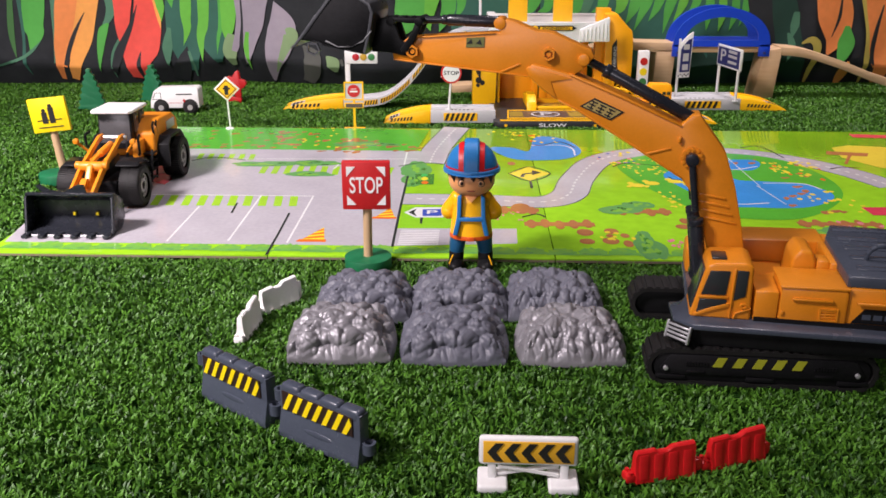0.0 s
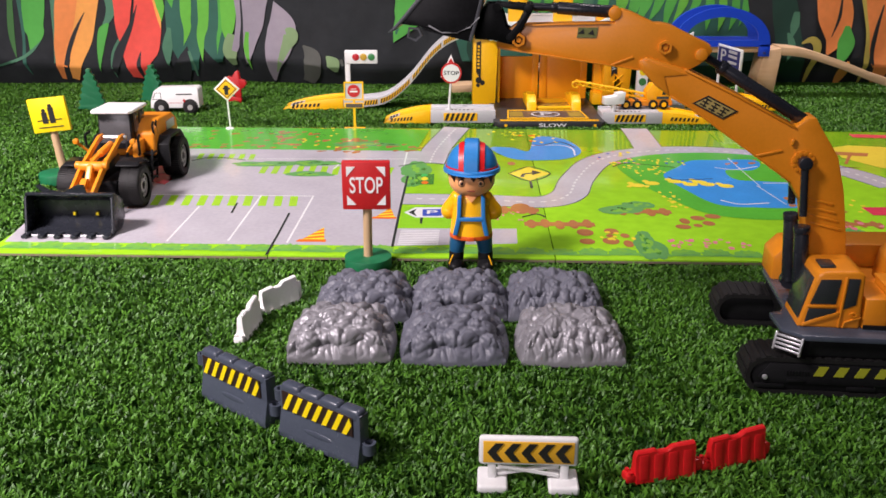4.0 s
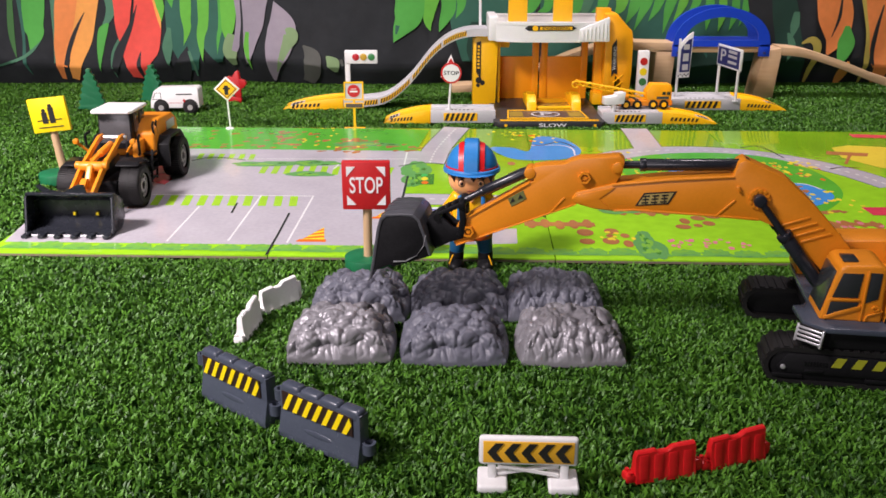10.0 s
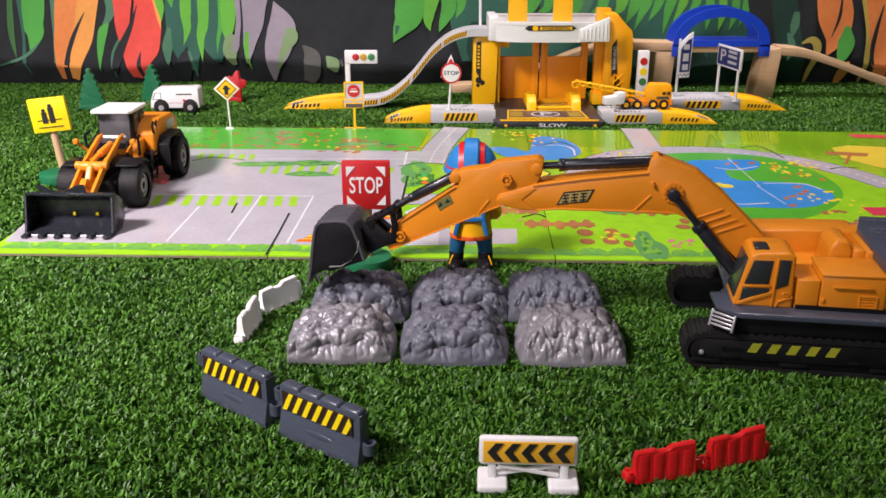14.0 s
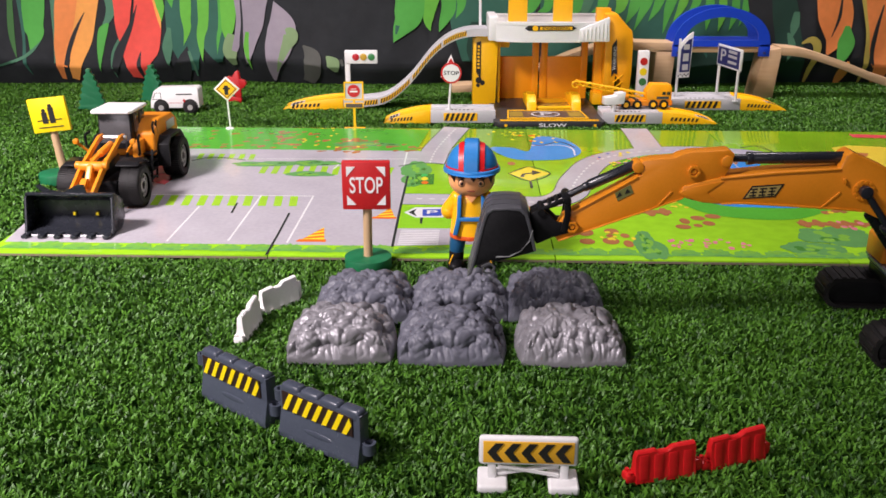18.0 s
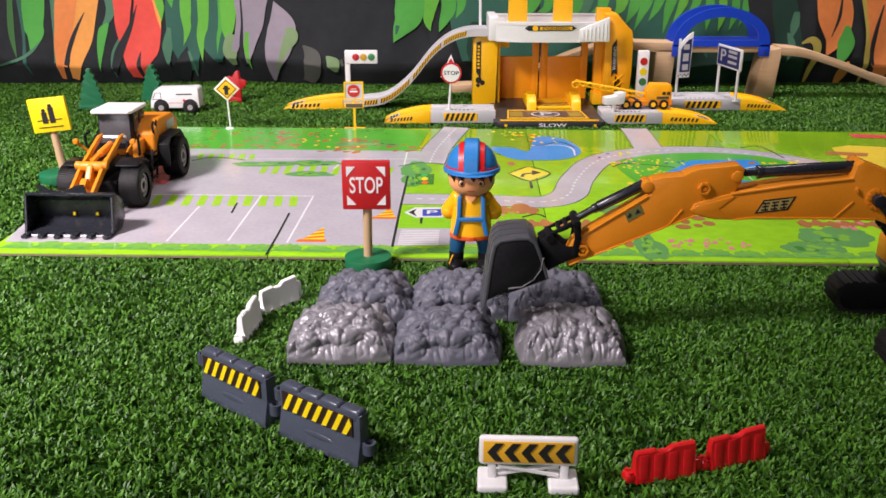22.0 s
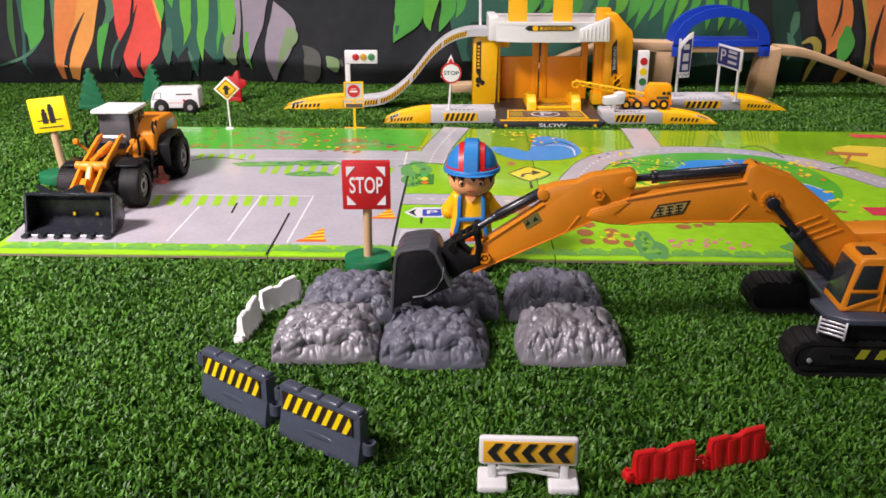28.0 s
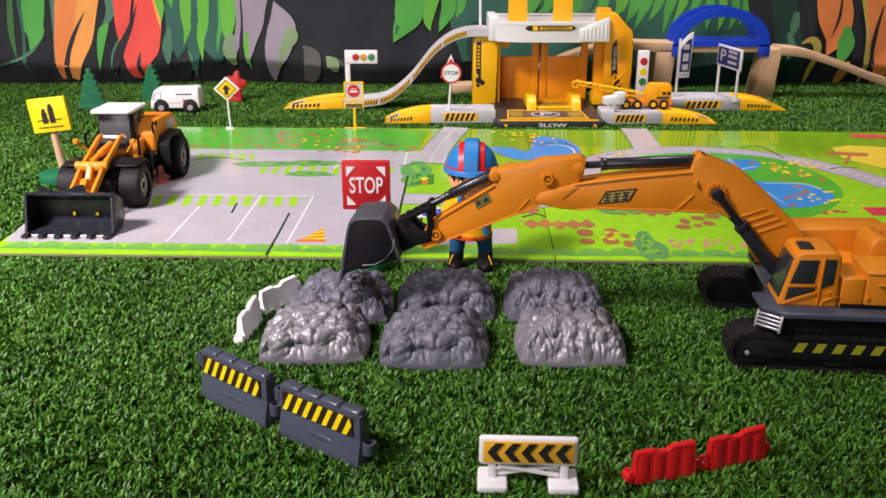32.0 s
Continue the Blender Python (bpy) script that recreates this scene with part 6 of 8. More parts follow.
def loader_wheel(x, y, r, side):
    bm = bmesh.new()
    w = 0.0205
    prof = [(-w / 2, r * 0.62), (-w / 2, r * 0.90), (-w / 2 + 0.002, r * 0.98), (0, r), (w / 2 - 0.002, r * 0.98), (w / 2, r * 0.90), (w / 2, r * 0.62)]
    n, rows = 40, []
    for k in range(n):
        a = 2 * math.pi * k / n
        rows.append([bm.verts.new((px, q * math.cos(a), q * math.sin(a))) for px, q in prof])
    for k in range(n):
        for i in range(len(prof) - 1):
            bm.faces.new((rows[k][i], rows[k][i + 1], rows[(k + 1) % n][i + 1], rows[(k + 1) % n][i]))
    for k in range(56):
        for s in (-1, 1):
            m = Matrix.Rotation(2 * math.pi * (k + 0.25 * s) / 56, 4, "X")
            box(bm, s * 0.0008, s * (w / 2 - 0.0008), -0.0006, 0.0006, r - 0.0010, r + 0.0004, m=m)
    bmesh.ops.recalc_face_normals(bm, faces=bm.faces)
    wheel = part("wheel", bm, RUBBER, loader, "black ribbed tyre", pose(x, y, r + 0.0006))
    hub = rod(bmesh.new(), (side * -0.006, 0, 0), (side * (w / 2 - 0.0030), 0, 0), r * 0.66, seg=32, bevel=0.0008)
    part("rim", hub, BLACK, wheel)
    face_ = bmesh.new()
    n = 28
    for ro, ri, d in ((0.60, 0.50, 0.0022), (0.34, 0.22, 0.0016)):
        o, i = [(r * ro * math.cos(2 * math.pi * k / n), r * ro * math.sin(2 * math.pi * k / n)) for k in range(n)], [(r * ri * math.cos(2 * math.pi * k / n), r * ri * math.sin(2 * math.pi * k / n)) for k in range(n)]
        ring(face_, o, i, side * (w / 2 - 0.0045), side * (w / 2 - d), "yz")
    for k in range(8):
        box(face_, side * (w / 2 - 0.0035), side * (w / 2 - 0.0022), -0.0008, 0.0008, r * 0.24, r * 0.52, m=Matrix.Rotation(2 * math.pi * k / 8, 4, "X"))
    part("hub_cap", face_, RIM_GREY, wheel, "grey wheel hub ring")


for x, y, r, s in ((0.0345, 0.0, 0.0208, 1), (-0.0280, 0.0, 0.0208, -1), (0.0400, 0.117, 0.0220, 1), (-0.0310, 0.117, 0.0220, -1)):
    loader_wheel(x, y, r, s)
bm = bmesh.new()
box(bm, -0.0230, 0.0230, -0.0180, 0.0250, 0.0140, 0.0300, 0.0015)
box(bm, -0.0220, 0.0270, 0.0250, 0.1450, 0.0150, 0.0330, 0.0015)
box(bm, -0.0150, 0.0100, -0.0100, 0.0300, 0.0300, 0.0480, 0.0015)
part("chassis", bm, BLACK, loader)
for x0, x1 in ((0.0200, 0.0425), (-0.0330, -0.0150)):
    part("mudguard", prism(bmesh.new(), [(-0.010, 0.0445), (-0.004, 0.0470), (0.014, 0.0470), (0.024, 0.0420), (0.024, 0.0400), (0.013, 0.0452), (-0.003, 0.0452), (-0.010, 0.0430)], x0, x1, "yz", 0.0006), BLACK, loader)
for x0, x1 in ((0.0250, 0.0450), (-0.0410, -0.0200)):
    part("mudguard", prism(bmesh.new(), [(0.0800, 0.0200), (0.0825, 0.0440), (0.0920, 0.0520), (0.1270, 0.0520), (0.1390, 0.0430), (0.1390, 0.0400), (0.1260, 0.0488), (0.0930, 0.0488), (0.0855, 0.0420), (0.0835, 0.0200)], x0, x1, "yz", 0.0006), BLACK, loader)
body = bmesh.new()
prism(body, [(0.0700, 0.0300), (0.0700, 0.0560), (0.0900, 0.0680), (0.1380, 0.0660), (0.1520, 0.0570), (0.1540, 0.0300)], -0.0140, 0.0300, "yz", 0.0030, seg=3)
hood = part("engine_hood", body, ORANGE, loader, at=pose(0.002, 0.006, 0.002))
part("hood_grille", box(bmesh.new(), 0.0295, 0.0306, 0.1120, 0.1400, 0.0500, 0.0600, 0.0004), GREY_DECK, hood)
part("rear_weight", box(bmesh.new(), -0.0150, 0.0330, 0.1480, 0.1620, 0.0180, 0.0440, 0.0020), ORANGE, loader)
CX = -0.0060
cab2 = part("cab", prism(bmesh.new(), [(0.0560, 0.0380), (0.0600, 0.0770), (0.1000, 0.0780), (0.1060, 0.0400)], CX - 0.0185, CX + 0.0185, "yz", 0.0018), BLACK, loader, at=pose(0, 0.0080, 0.0050))
part("windscreen", prism(bmesh.new(), [(-0.0168, 0.0), (0.0168, 0.0), (0.0164, 0.0320), (-0.0164, 0.0320)], -0.0008, 0.0004, "xz", 0.0003, Matrix.Translation((CX, 0.0566, 0.0445)) @ pose(0, 0, 0, -5.9, 0, 0)), material("smoky_window", (0.075, 0.072, 0.075), 0.28, vary=0.15), cab2, "smoky grey windscreen")
part("side_window", prism(bmesh.new(), [(0.0640, 0.0480), (0.0650, 0.0745), (0.0780, 0.0745), (0.0780, 0.0480)], CX + 0.0183, CX + 0.0192, "yz", 0.0002), GLASSY, cab2)
part("rear_side_window", prism(bmesh.new(), [(0.0820, 0.0480), (0.0820, 0.0745), (0.0950, 0.0745), (0.0980, 0.0480)], CX + 0.0183, CX + 0.0192, "yz", 0.0002), GLASSY, cab2)
part("roof", prism(bmesh.new(), [(CX - 0.0210, 0.0500), (CX + 0.0190, 0.0500), (CX + 0.0225, 0.0560), (CX + 0.0230, 0.0990), (CX - 0.0210, 0.0990), (CX - 0.0225, 0.0560)], 0.0770, 0.0808, "xy", 0.0015, seg=3), WHITE, loader, "white plastic cab roof", pose(0, 0.0080, 0.0050))
part("door_panel", prism(bmesh.new(), [(0.0520, 0.0260), (0.0540, 0.0530), (0.0800, 0.0530), (0.0820, 0.0260)], 0.0150, 0.0210, "yz", 0.0008), ORANGE, loader)
steps = bmesh.new()
for k in range(4):
    box(steps, 0.0220, 0.0330, 0.0560 + 0.0030 * k, 0.0720 + 0.0030 * k, 0.0110 + 0.0085 * k, 0.0126 + 0.0085 * k, 0.0004)
for y in (0.0545, 0.0715):
    prism(steps, [(y, 0.0090), (y + 0.0016, 0.0090), (y + 0.0120, 0.0420), (y + 0.0104, 0.0420)], 0.0310, 0.0328, "yz")
part("step_ladder", steps, BLACK, loader)
for x, y, z0, z1 in ((-0.0300, 0.0500, 0.0480, 0.0640), (0.0260, 0.0420, 0.0420, 0.0620), (0.0290, 0.0800, 0.0520, 0.0680), (0.0290, 0.0900, 0.0520, 0.0680)):
    bar = bmesh.new()
    path = [(x, y, z0), (x * 1.06, y - 0.001, z0 + 0.003), (x * 1.06, y - 0.002, z1 - 0.002), (x, y + 0.006, z1)]
    for a, b in zip(path, path[1:]):
        rod(bar, a, b, 0.0014, seg=8)
    part("grab_bar", bar, BLACK, loader)
AX = 0.0010
for s in (-1, 1):
    arm = bmesh.new()
    prism(arm, [(0.0440, 0.0600), (0.0410, 0.0655), (0.0310, 0.0655), (-0.0150, 0.0490), (-0.0240, 0.0455), (-0.0540, 0.0300), (-0.0640, 0.0160), (-0.0580, 0.0140), (-0.0480, 0.0250), (-0.0180, 0.0395), (-0.0100, 0.0440), (0.0290, 0.0590)], AX + s * 0.0110 - 0.0017, AX + s * 0.0110 + 0.0017, "yz", 0.0009)
    arm_ = part("lift_arm", arm, ORANGE, loader)
    part("arm_pin", rod(bmesh.new(), (AX + s * 0.0160, -0.0200, 0.0470), (AX + s * 0.0085, -0.0200, 0.0470), 0.0042, bevel=0.0006), ORANGE, arm_)
    ram = bmesh.new()
    rod(ram, (AX + s * 0.0070, 0.0240, 0.0500), (AX + s * 0.0075, -0.0050, 0.0460), 0.0032, bevel=0.0005)
    rod(ram, (AX + s * 0.0075, -0.0050, 0.0460), (AX + s * 0.0085, -0.0200, 0.0440), 0.0019)
    part("lift_ram", ram, ORANGE, loader)
    lamp = rod(bmesh.new(), (AX + s * 0.0200, 0.0240, 0.0500), (AX + s * 0.0290, 0.0180, 0.0610), 0.0014, seg=8)
    part("work_lamp", rod(lamp, (AX + s * 0.0295, 0.0150, 0.0625), (AX + s * 0.0295, 0.0200, 0.0625), 0.0028, bevel=0.0006), ORANGE, loader)
part("arm_crossbar", rod(bmesh.new(), (AX - 0.0150, 0.0380, 0.0620), (AX + 0.0150, 0.0380, 0.0620), 0.0024, bevel=0.0006), SILVER, loader)
part("arm_shaft", rod(bmesh.new(), (AX - 0.0120, -0.0200, 0.0460), (AX + 0.0120, -0.0200, 0.0460), 0.0052, bevel=0.0008), ORANGE, loader)
part("tilt_lever", prism(bmesh.new(), [(-0.0140, 0.0250), (-0.0160, 0.0500), (-0.0260, 0.0490), (-0.0400, 0.0300), (-0.0360, 0.0220)], AX - 0.0032, AX + 0.0032, "yz", 0.0012), ORANGE, loader)
part("tilt_link", prism(bmesh.new(), [(-0.0360, 0.0380), (-0.0420, 0.0400), (-0.0640, 0.0230), (-0.0600, 0.0190)], AX - 0.0030, AX + 0.0030, "yz", 0.0010), ORANGE, loader)
part("tilt_ram", rod(rod(bmesh.new(), (AX, 0.0330, 0.0560), (AX, 0.0020, 0.0530), 0.0036, bevel=0.0005), (AX, 0.0020, 0.0530), (AX, -0.0200, 0.0495), 0.0020), ORANGE, loader)
part("hydraulic_hose", rod(rod(bmesh.new(), (AX + 0.0190, 0.0300, 0.0600), (AX + 0.0200, 0.0180, 0.0300), 0.0016, seg=8), (AX + 0.0200, 0.0180, 0.0300), (AX + 0.0185, 0.0100, 0.0200), 0.0016, seg=8), BLACK, loader)
sc = bmesh.new()
cx = 0.0035
prism(sc, [(-0.0990, 0.0), (-0.0975, 0.0016), (-0.0740, 0.0034), (-0.0648, 0.0100), (-0.0655, 0.0250), (-0.0800, 0.0356), (-0.0795, 0.0370), (-0.0630, 0.0262), (-0.0615, 0.0090), (-0.0710, 0.0004)], cx - 0.0405, cx + 0.0405, "yz")
for s in (-1, 1):
    prism(sc, [(-0.0975, 0.0006), (-0.0940, 0.0060), (-0.0870, 0.0340), (-0.0800, 0.0368), (-0.0630, 0.0260), (-0.0615, 0.0090), (-0.0710, 0.0004)], cx + s * 0.0405 - 0.0011, cx + s * 0.0405 + 0.0011, "yz", 0.0004)
box(sc, cx - 0.0415, cx + 0.0415, -0.0850, -0.0795, 0.0352, 0.0374, 0.0006)
prism(sc, [(-0.0210, 0.0368), (-0.0270, 0.0440), (-0.0240, 0.0445), (-0.0150, 0.0392), (-0.0020, 0.0385), (0.0120, 0.0450), (0.0175, 0.0445), (0.0190, 0.0368)], -0.0820, -0.0795, "xz", m=Matrix.Translation((cx - 0.004, 0, 0)))
scoop = part("bucket", sc, SCOOP, loader, "dark slate grey loading bucket resting on the mat")
for k in range(6):
    x = cx - 0.0380 + 0.0152 * k
    part("tooth", prism(bmesh.new(), [(x - 0.0030, -0.0930), (x + 0.0030, -0.0930), (x + 0.0026, -0.1060), (x - 0.0026, -0.1060)], 0.0004, 0.0032, "xy", 0.0005), SCOOP, scoop)
for x in (cx - 0.006, cx + 0.016):
    part("catch", box(bmesh.new(), x, x + 0.0028, -0.0690, -0.0655, 0.0110, 0.0142, 0.0005), LEMON, scoop, "small yellow tab")

# ---- far side of the mat: wooden toys, signs, garage, bridge ----
for x, y, h, turn in ((-0.5520, 1.3930, 0.0640, 8), (-0.4760, 1.4600, 0.0600, -10)):
    tree = thing("wooden_tree", "dark green painted flat wooden toy tree", "toy tree", pose(x, y, 0, 0, 0, turn), "wooden trees")
    pts = []
    n = 26
    for k in range(n):
        f = k / (n - 1)
        w = 0.0195 * (1 - f) ** 0.75 + (0.0022 if k % 4 < 2 else 0)
        pts.append((w, 0.002 + f * (h - 0.002)))
    crown = pts + [(-a, b) for a, b in reversed(pts)]
    part("crown", prism(bmesh.new(), crown, -0.0055, 0.0055, r=0.0006), GREEN_PAINT, tree)
    part("foot", box(bmesh.new(), -0.0080, 0.0080, -0.0055, 0.0055, 0, 0.0040, 0.0006), GREEN_PAINT, tree)

bush = thing("wooden_bush", "red painted flat wooden toy bush", "toy tree", pose(-0.3440, 1.4600, 0, 0, 8, 0))
lobes = [(math.cos(a) * (0.0145 + 0.0036 * math.cos(5 * a - 1.2)), 0.0270 + math.sin(a) * (0.0195 + 0.0044 * math.cos(5 * a - 1.2))) for a in [2 * math.pi * k / 60 for k in range(60)]]
part("crown", prism(bmesh.new(), lobes, -0.0048, 0.0048, r=0.0006), RED_PAINT, bush)
part("foot", box(bmesh.new(), -0.0120, 0.0120, -0.0050, 0.0050, -0.001, 0.0080, 0.0006), RED_PAINT, bush)

van = thing("toy_ambulance", "white wooden toy ambulance with black wheels", "toy van", pose(-0.4140, 1.3780, 0, 0, 0, 3))
van.scale = (0.93, 0.93, 0.93)
part("body", prism(bmesh.new(), [(-0.0405, 0.0085), (-0.0395, 0.0200), (-0.0330, 0.0370), (-0.0270, 0.0405), (0.0360, 0.0415), (0.0395, 0.0390), (0.0400, 0.0085)], -0.0170, 0.0170, r=0.0014), WHITE_PAINT, van)
for x in (-0.0225, 0.0250):
    tyre = part("wheel", rod(bmesh.new(), (x, -0.0200, 0.0098), (x, 0.0200, 0.0098), 0.0098, seg=28, bevel=0.0010), RUBBER, van, "black wooden wheel")
    part("hub", rod(bmesh.new(), (x, -0.0208, 0.0098), (x, -0.0195, 0.0098), 0.0045), RIM_GREY, tyre)
    part("wheel_arch", rod(bmesh.new(), (x, -0.0174, 0.0110), (x, -0.0166, 0.0110), 0.0125, seg=28), INK, van)
part("window_line", ring(bmesh.new(), [(-0.0365, 0.0230), (-0.0310, 0.0345), (-0.0215, 0.0345), (-0.0215, 0.0230)], [(-0.0352, 0.0238), (-0.0303, 0.0337), (-0.0223, 0.0337), (-0.0223, 0.0238)], -0.0175, -0.0168), INK, van)
part("badge_bar", box(bmesh.new(), 0.0030, 0.0290, -0.0174, -0.0168, 0.0305, 0.0325), INK, van)
part("cross", box(box(bmesh.new(), 0.0130, 0.0180, -0.0175, -0.0168, 0.0200, 0.0220), 0.0145, 0.0165, -0.0176, -0.0168, 0.0185, 0.0235), RED_PAINT, van)
part("side_line", box(bmesh.new(), -0.0110, 0.0130, -0.0173, -0.0168, 0.0170, 0.0176), RED_PAINT, van)

diamond = thing("crossing_sign", "small yellow diamond sign on a white plastic pole", "road sign", pose(-0.3005, 1.2350, 0.0045, 0, 0, 3))
part("pole", rod(rod(bmesh.new(), (0.0010, 0, 0), (-0.0005, 0, 0.0470), 0.0013, seg=10), (0, 0, 0), (0, 0, 0.0016), 0.0060, 0.0045), WHITE, diamond)
part("panel", prism(bmesh.new(), [(0, 0.0390), (0.0178, 0.0560), (0, 0.0730), (-0.0178, 0.0560)], -0.0022, 0.0004, r=0.0004), WHITE, diamond)
part("face", prism(bmesh.new(), [(0, 0.0418), (0.0150, 0.0560), (0, 0.0702), (-0.0150, 0.0560)], -0.0027, -0.0021), YELLOW, diamond)
part("border", ring(bmesh.new(), [(0, 0.0432), (0.0136, 0.0560), (0, 0.0688), (-0.0136, 0.0560)], [(0, 0.0446), (0.0121, 0.0560), (0, 0.0674), (-0.0121, 0.0560)], -0.0029, -0.0026), INK, diamond)
part("plain_mark", box(box(bmesh.new(), -0.0030, 0.0022, -0.0031, -0.0026, 0.0480, 0.0610), -0.0050, 0.0050, -0.0031, -0.0026, 0.0555, 0.0580), INK, diamond)

noentry = thing("no_entry_sign", "orange plastic frame sign with a red disc", "road sign", pose(-0.1255, 1.2480, 0.0005))
fr = ring(bmesh.new(), [(-0.0137, 0.0415), (0.0137, 0.0415), (0.0137, 0.0675), (-0.0137, 0.0675)], [(-0.0118, 0.0434), (0.0118, 0.0434), (0.0118, 0.0656), (-0.0118, 0.0656)], -0.0018, 0.0018)
part("frame", fr, YELLOW, noentry)
part("panel", box(bmesh.new(), -0.0120, 0.0120, -0.0008, 0.0008, 0.0430, 0.0660), GREY_DECK, noentry)
part("red_disc", disc(bmesh.new(), 0, 0.0548, 0.0088, -0.0014, plane="xz", depth=0.0007), RED_PAINT, noentry)
part("white_bar", box(box(bmesh.new(), -0.0055, 0.0055, -0.0018, -0.0013, 0.0530, 0.0552), -0.0040, 0.0040, -0.0018, -0.0013, 0.0572, 0.0580), WHITE, noentry)
part("lower_plate", box(bmesh.new(), -0.0135, 0.0135, -0.0018, 0.0010, 0.0305, 0.0380, 0.0004), YELLOW, noentry)
part("lower_face", box(bmesh.new(), -0.0118, 0.0118, -0.0022, -0.0016, 0.0316, 0.0369), BRONZE, noentry)
part("pole", box(box(bmesh.new(), -0.0016, 0.0016, -0.0010, 0.0014, 0.0020, 0.0420), -0.0014, 0.0014, -0.0120, 0.0120, 0, 0.0026, 0.0006), YELLOW, noentry)
part("foot", box(bmesh.new(), -0.0150, 0.0150, -0.0024, 0.0024, 0, 0.0030, 0.0008), YELLOW, noentry)


def hazard(bm_list, x0, x1, z_at, y, n, tall, lean=0.4):
    for k in range(n):
        a = x0 + (x1 - x0) * k / n
        b = a + (x1 - x0) / n * 0.5
        s = lean * tall
        bm_list.append(prism(bmesh.new(), [(a, z_at(a)), (b, z_at(b)), (b + s, z_at(b + s) + tall), (a + s, z_at(a + s) + tall)], y, y + 0.0006))


def ramp_piece(owner, x0, x1, y0, y1, rise, stripes=7):
    """A yellow sloping end of the roadway; x0 is its tip on the turf, x1 where it meets the deck."""
    s = 1 if x1 > x0 else -1
    L = abs(x1 - x0)
    top = lambda f: 0.0008 + (rise - 0.0008) * (1 - (1 - f) ** 1.6)
    prof = [(x0, 0)] + [(x0 + s * L * f, top(f)) for f in (0.0, 0.15, 0.3, 0.45, 0.6, 0.8, 1.0)] + [(x1, 0)]
    kerb = [(x, z + (0.0028 * min(1, 4 * abs(x - x0) / L) if z > 0 else 0)) for x, z in prof]
    bm = prism(bmesh.new(), prof, y0 + 0.003, y1 - 0.003)
    prism(bm, kerb, y0, y0 + 0.0035, r=0.0004)
    prism(bm, kerb, y1 - 0.0035, y1, r=0.0004)
    ramp = part("ramp_end", bm, YELLOW, owner, "yellow ramp end with black hazard marks")
    marks = []
    hazard(marks, min(x0, x1) + L * 0.14, max(x0, x1) - L * (0.38 if s > 0 else 0.14) - (0 if s > 0 else L * 0.2), lambda x: 0.0012 + 0.30 * top(min(1, max(0, s * (x - x0) / L))), y0 - 0.0007, stripes, 0.0062 * 0.8)
    for bm in marks:
        part("hazard_stripe", bm, INK, ramp)
    fs = (0.10, 0.20, 0.32)
    sticker = prism(bmesh.new(), [(x0 + s * L * f, top(f) + 0.0002) for f in fs] + [(x0 + s * L * f, top(f) + 0.0007) for f in reversed(fs)], y0 + 0.006, y1 - 0.012)
    part("sticker", sticker, GREY_DECK, ramp, "white printed sticker")
    for k, f in enumerate((0.13, 0.19, 0.25)):
        bar = [(x0 + s * L * g, top(g) + h) for g, h in ((f, 0.0006), (f + 0.035, 0.0006), (f + 0.035, 0.0012), (f, 0.0012))]
        part("sticker_bar", prism(bmesh.new(), bar, y0 + 0.009 + 0.003 * k, y1 - 0.018), INK, ramp)


def deck_piece(owner, x0, x1, y0, y1, rise, stripes=6):
    bm = box(bmesh.new(), x0, x1, y0 + 0.003, y1 - 0.003, 0.001, rise, 0.0004)
    box(bm, x0, x1, y0, y0 + 0.0035, 0.001, rise + 0.0028, 0.0005)
    box(bm, x0, x1, y1 - 0.0035, y1, 0.001, rise + 0.0028, 0.0005)
    piece = part("roadway", bm, GREY_DECK, owner, "pale grey roadway piece")
    w = x1 - x0
    part("stripe_ground", box(bmesh.new(), x0 + w * 0.20, x0 + w * 0.72, y0 - 0.0006, y0 + 0.001, rise * 0.25, rise * 0.95), YELLOW, piece)
    marks = []
    hazard(marks, x0 + w * 0.21, x0 + w * 0.68, lambda x: rise * 0.27, y0 - 0.0012, stripes, rise * 0.66)
    for bm in marks:
        part("hazard_stripe", bm, INK, piece)
    for k in range(7):
        x = x0 + w * (0.22 + 0.065 * k)
        part("hazard_stripe", prism(bmesh.new(), [(x, y0 + 0.006), (x + w * 0.03, y0 + 0.006), (x + w * 0.055, y0 + 0.020), (x + w * 0.025, y0 + 0.020)], rise + 0.0001, rise + 0.0006, "xy"), INK, piece)
    part("socket", rod(bmesh.new(), (x0 + w * 0.86, (y0 + y1) / 2 - 0.010, rise), (x0 + w * 0.86, (y0 + y1) / 2 - 0.010, rise + 0.0022), 0.0055), GREY_DECK, piece)


garage = thing("toy_garage", "yellow and white plastic toy parking garage with ramps", "toy garage")
GY = 1.262
# base plate with the parking print
base = bmesh.new()
prism(base, [(0.0735, GY + 0.006), (0.0800, GY), (0.2290, GY), (0.2350, GY + 0.006), (0.2350, 1.46), (0.0735, 1.46)], 0.0, 0.0075, "xy", 0.0012)
prism(base, [(GY, 0.0), (GY + 0.0005, 0.0085), (GY + 0.004, 0.0085), (GY + 0.006, 0.0)], 0.082, 0.228, "yz")
plate = part("base_plate", base, material("dark_base", (0.030, 0.029, 0.031), 0.42, vary=0.15), garage, "black base plate")
part("parking_panel", box(bmesh.new(), 0.0960, 0.2110, GY + 0.026, GY + 0.078, 0.0078, 0.0084), BRONZE, plate)
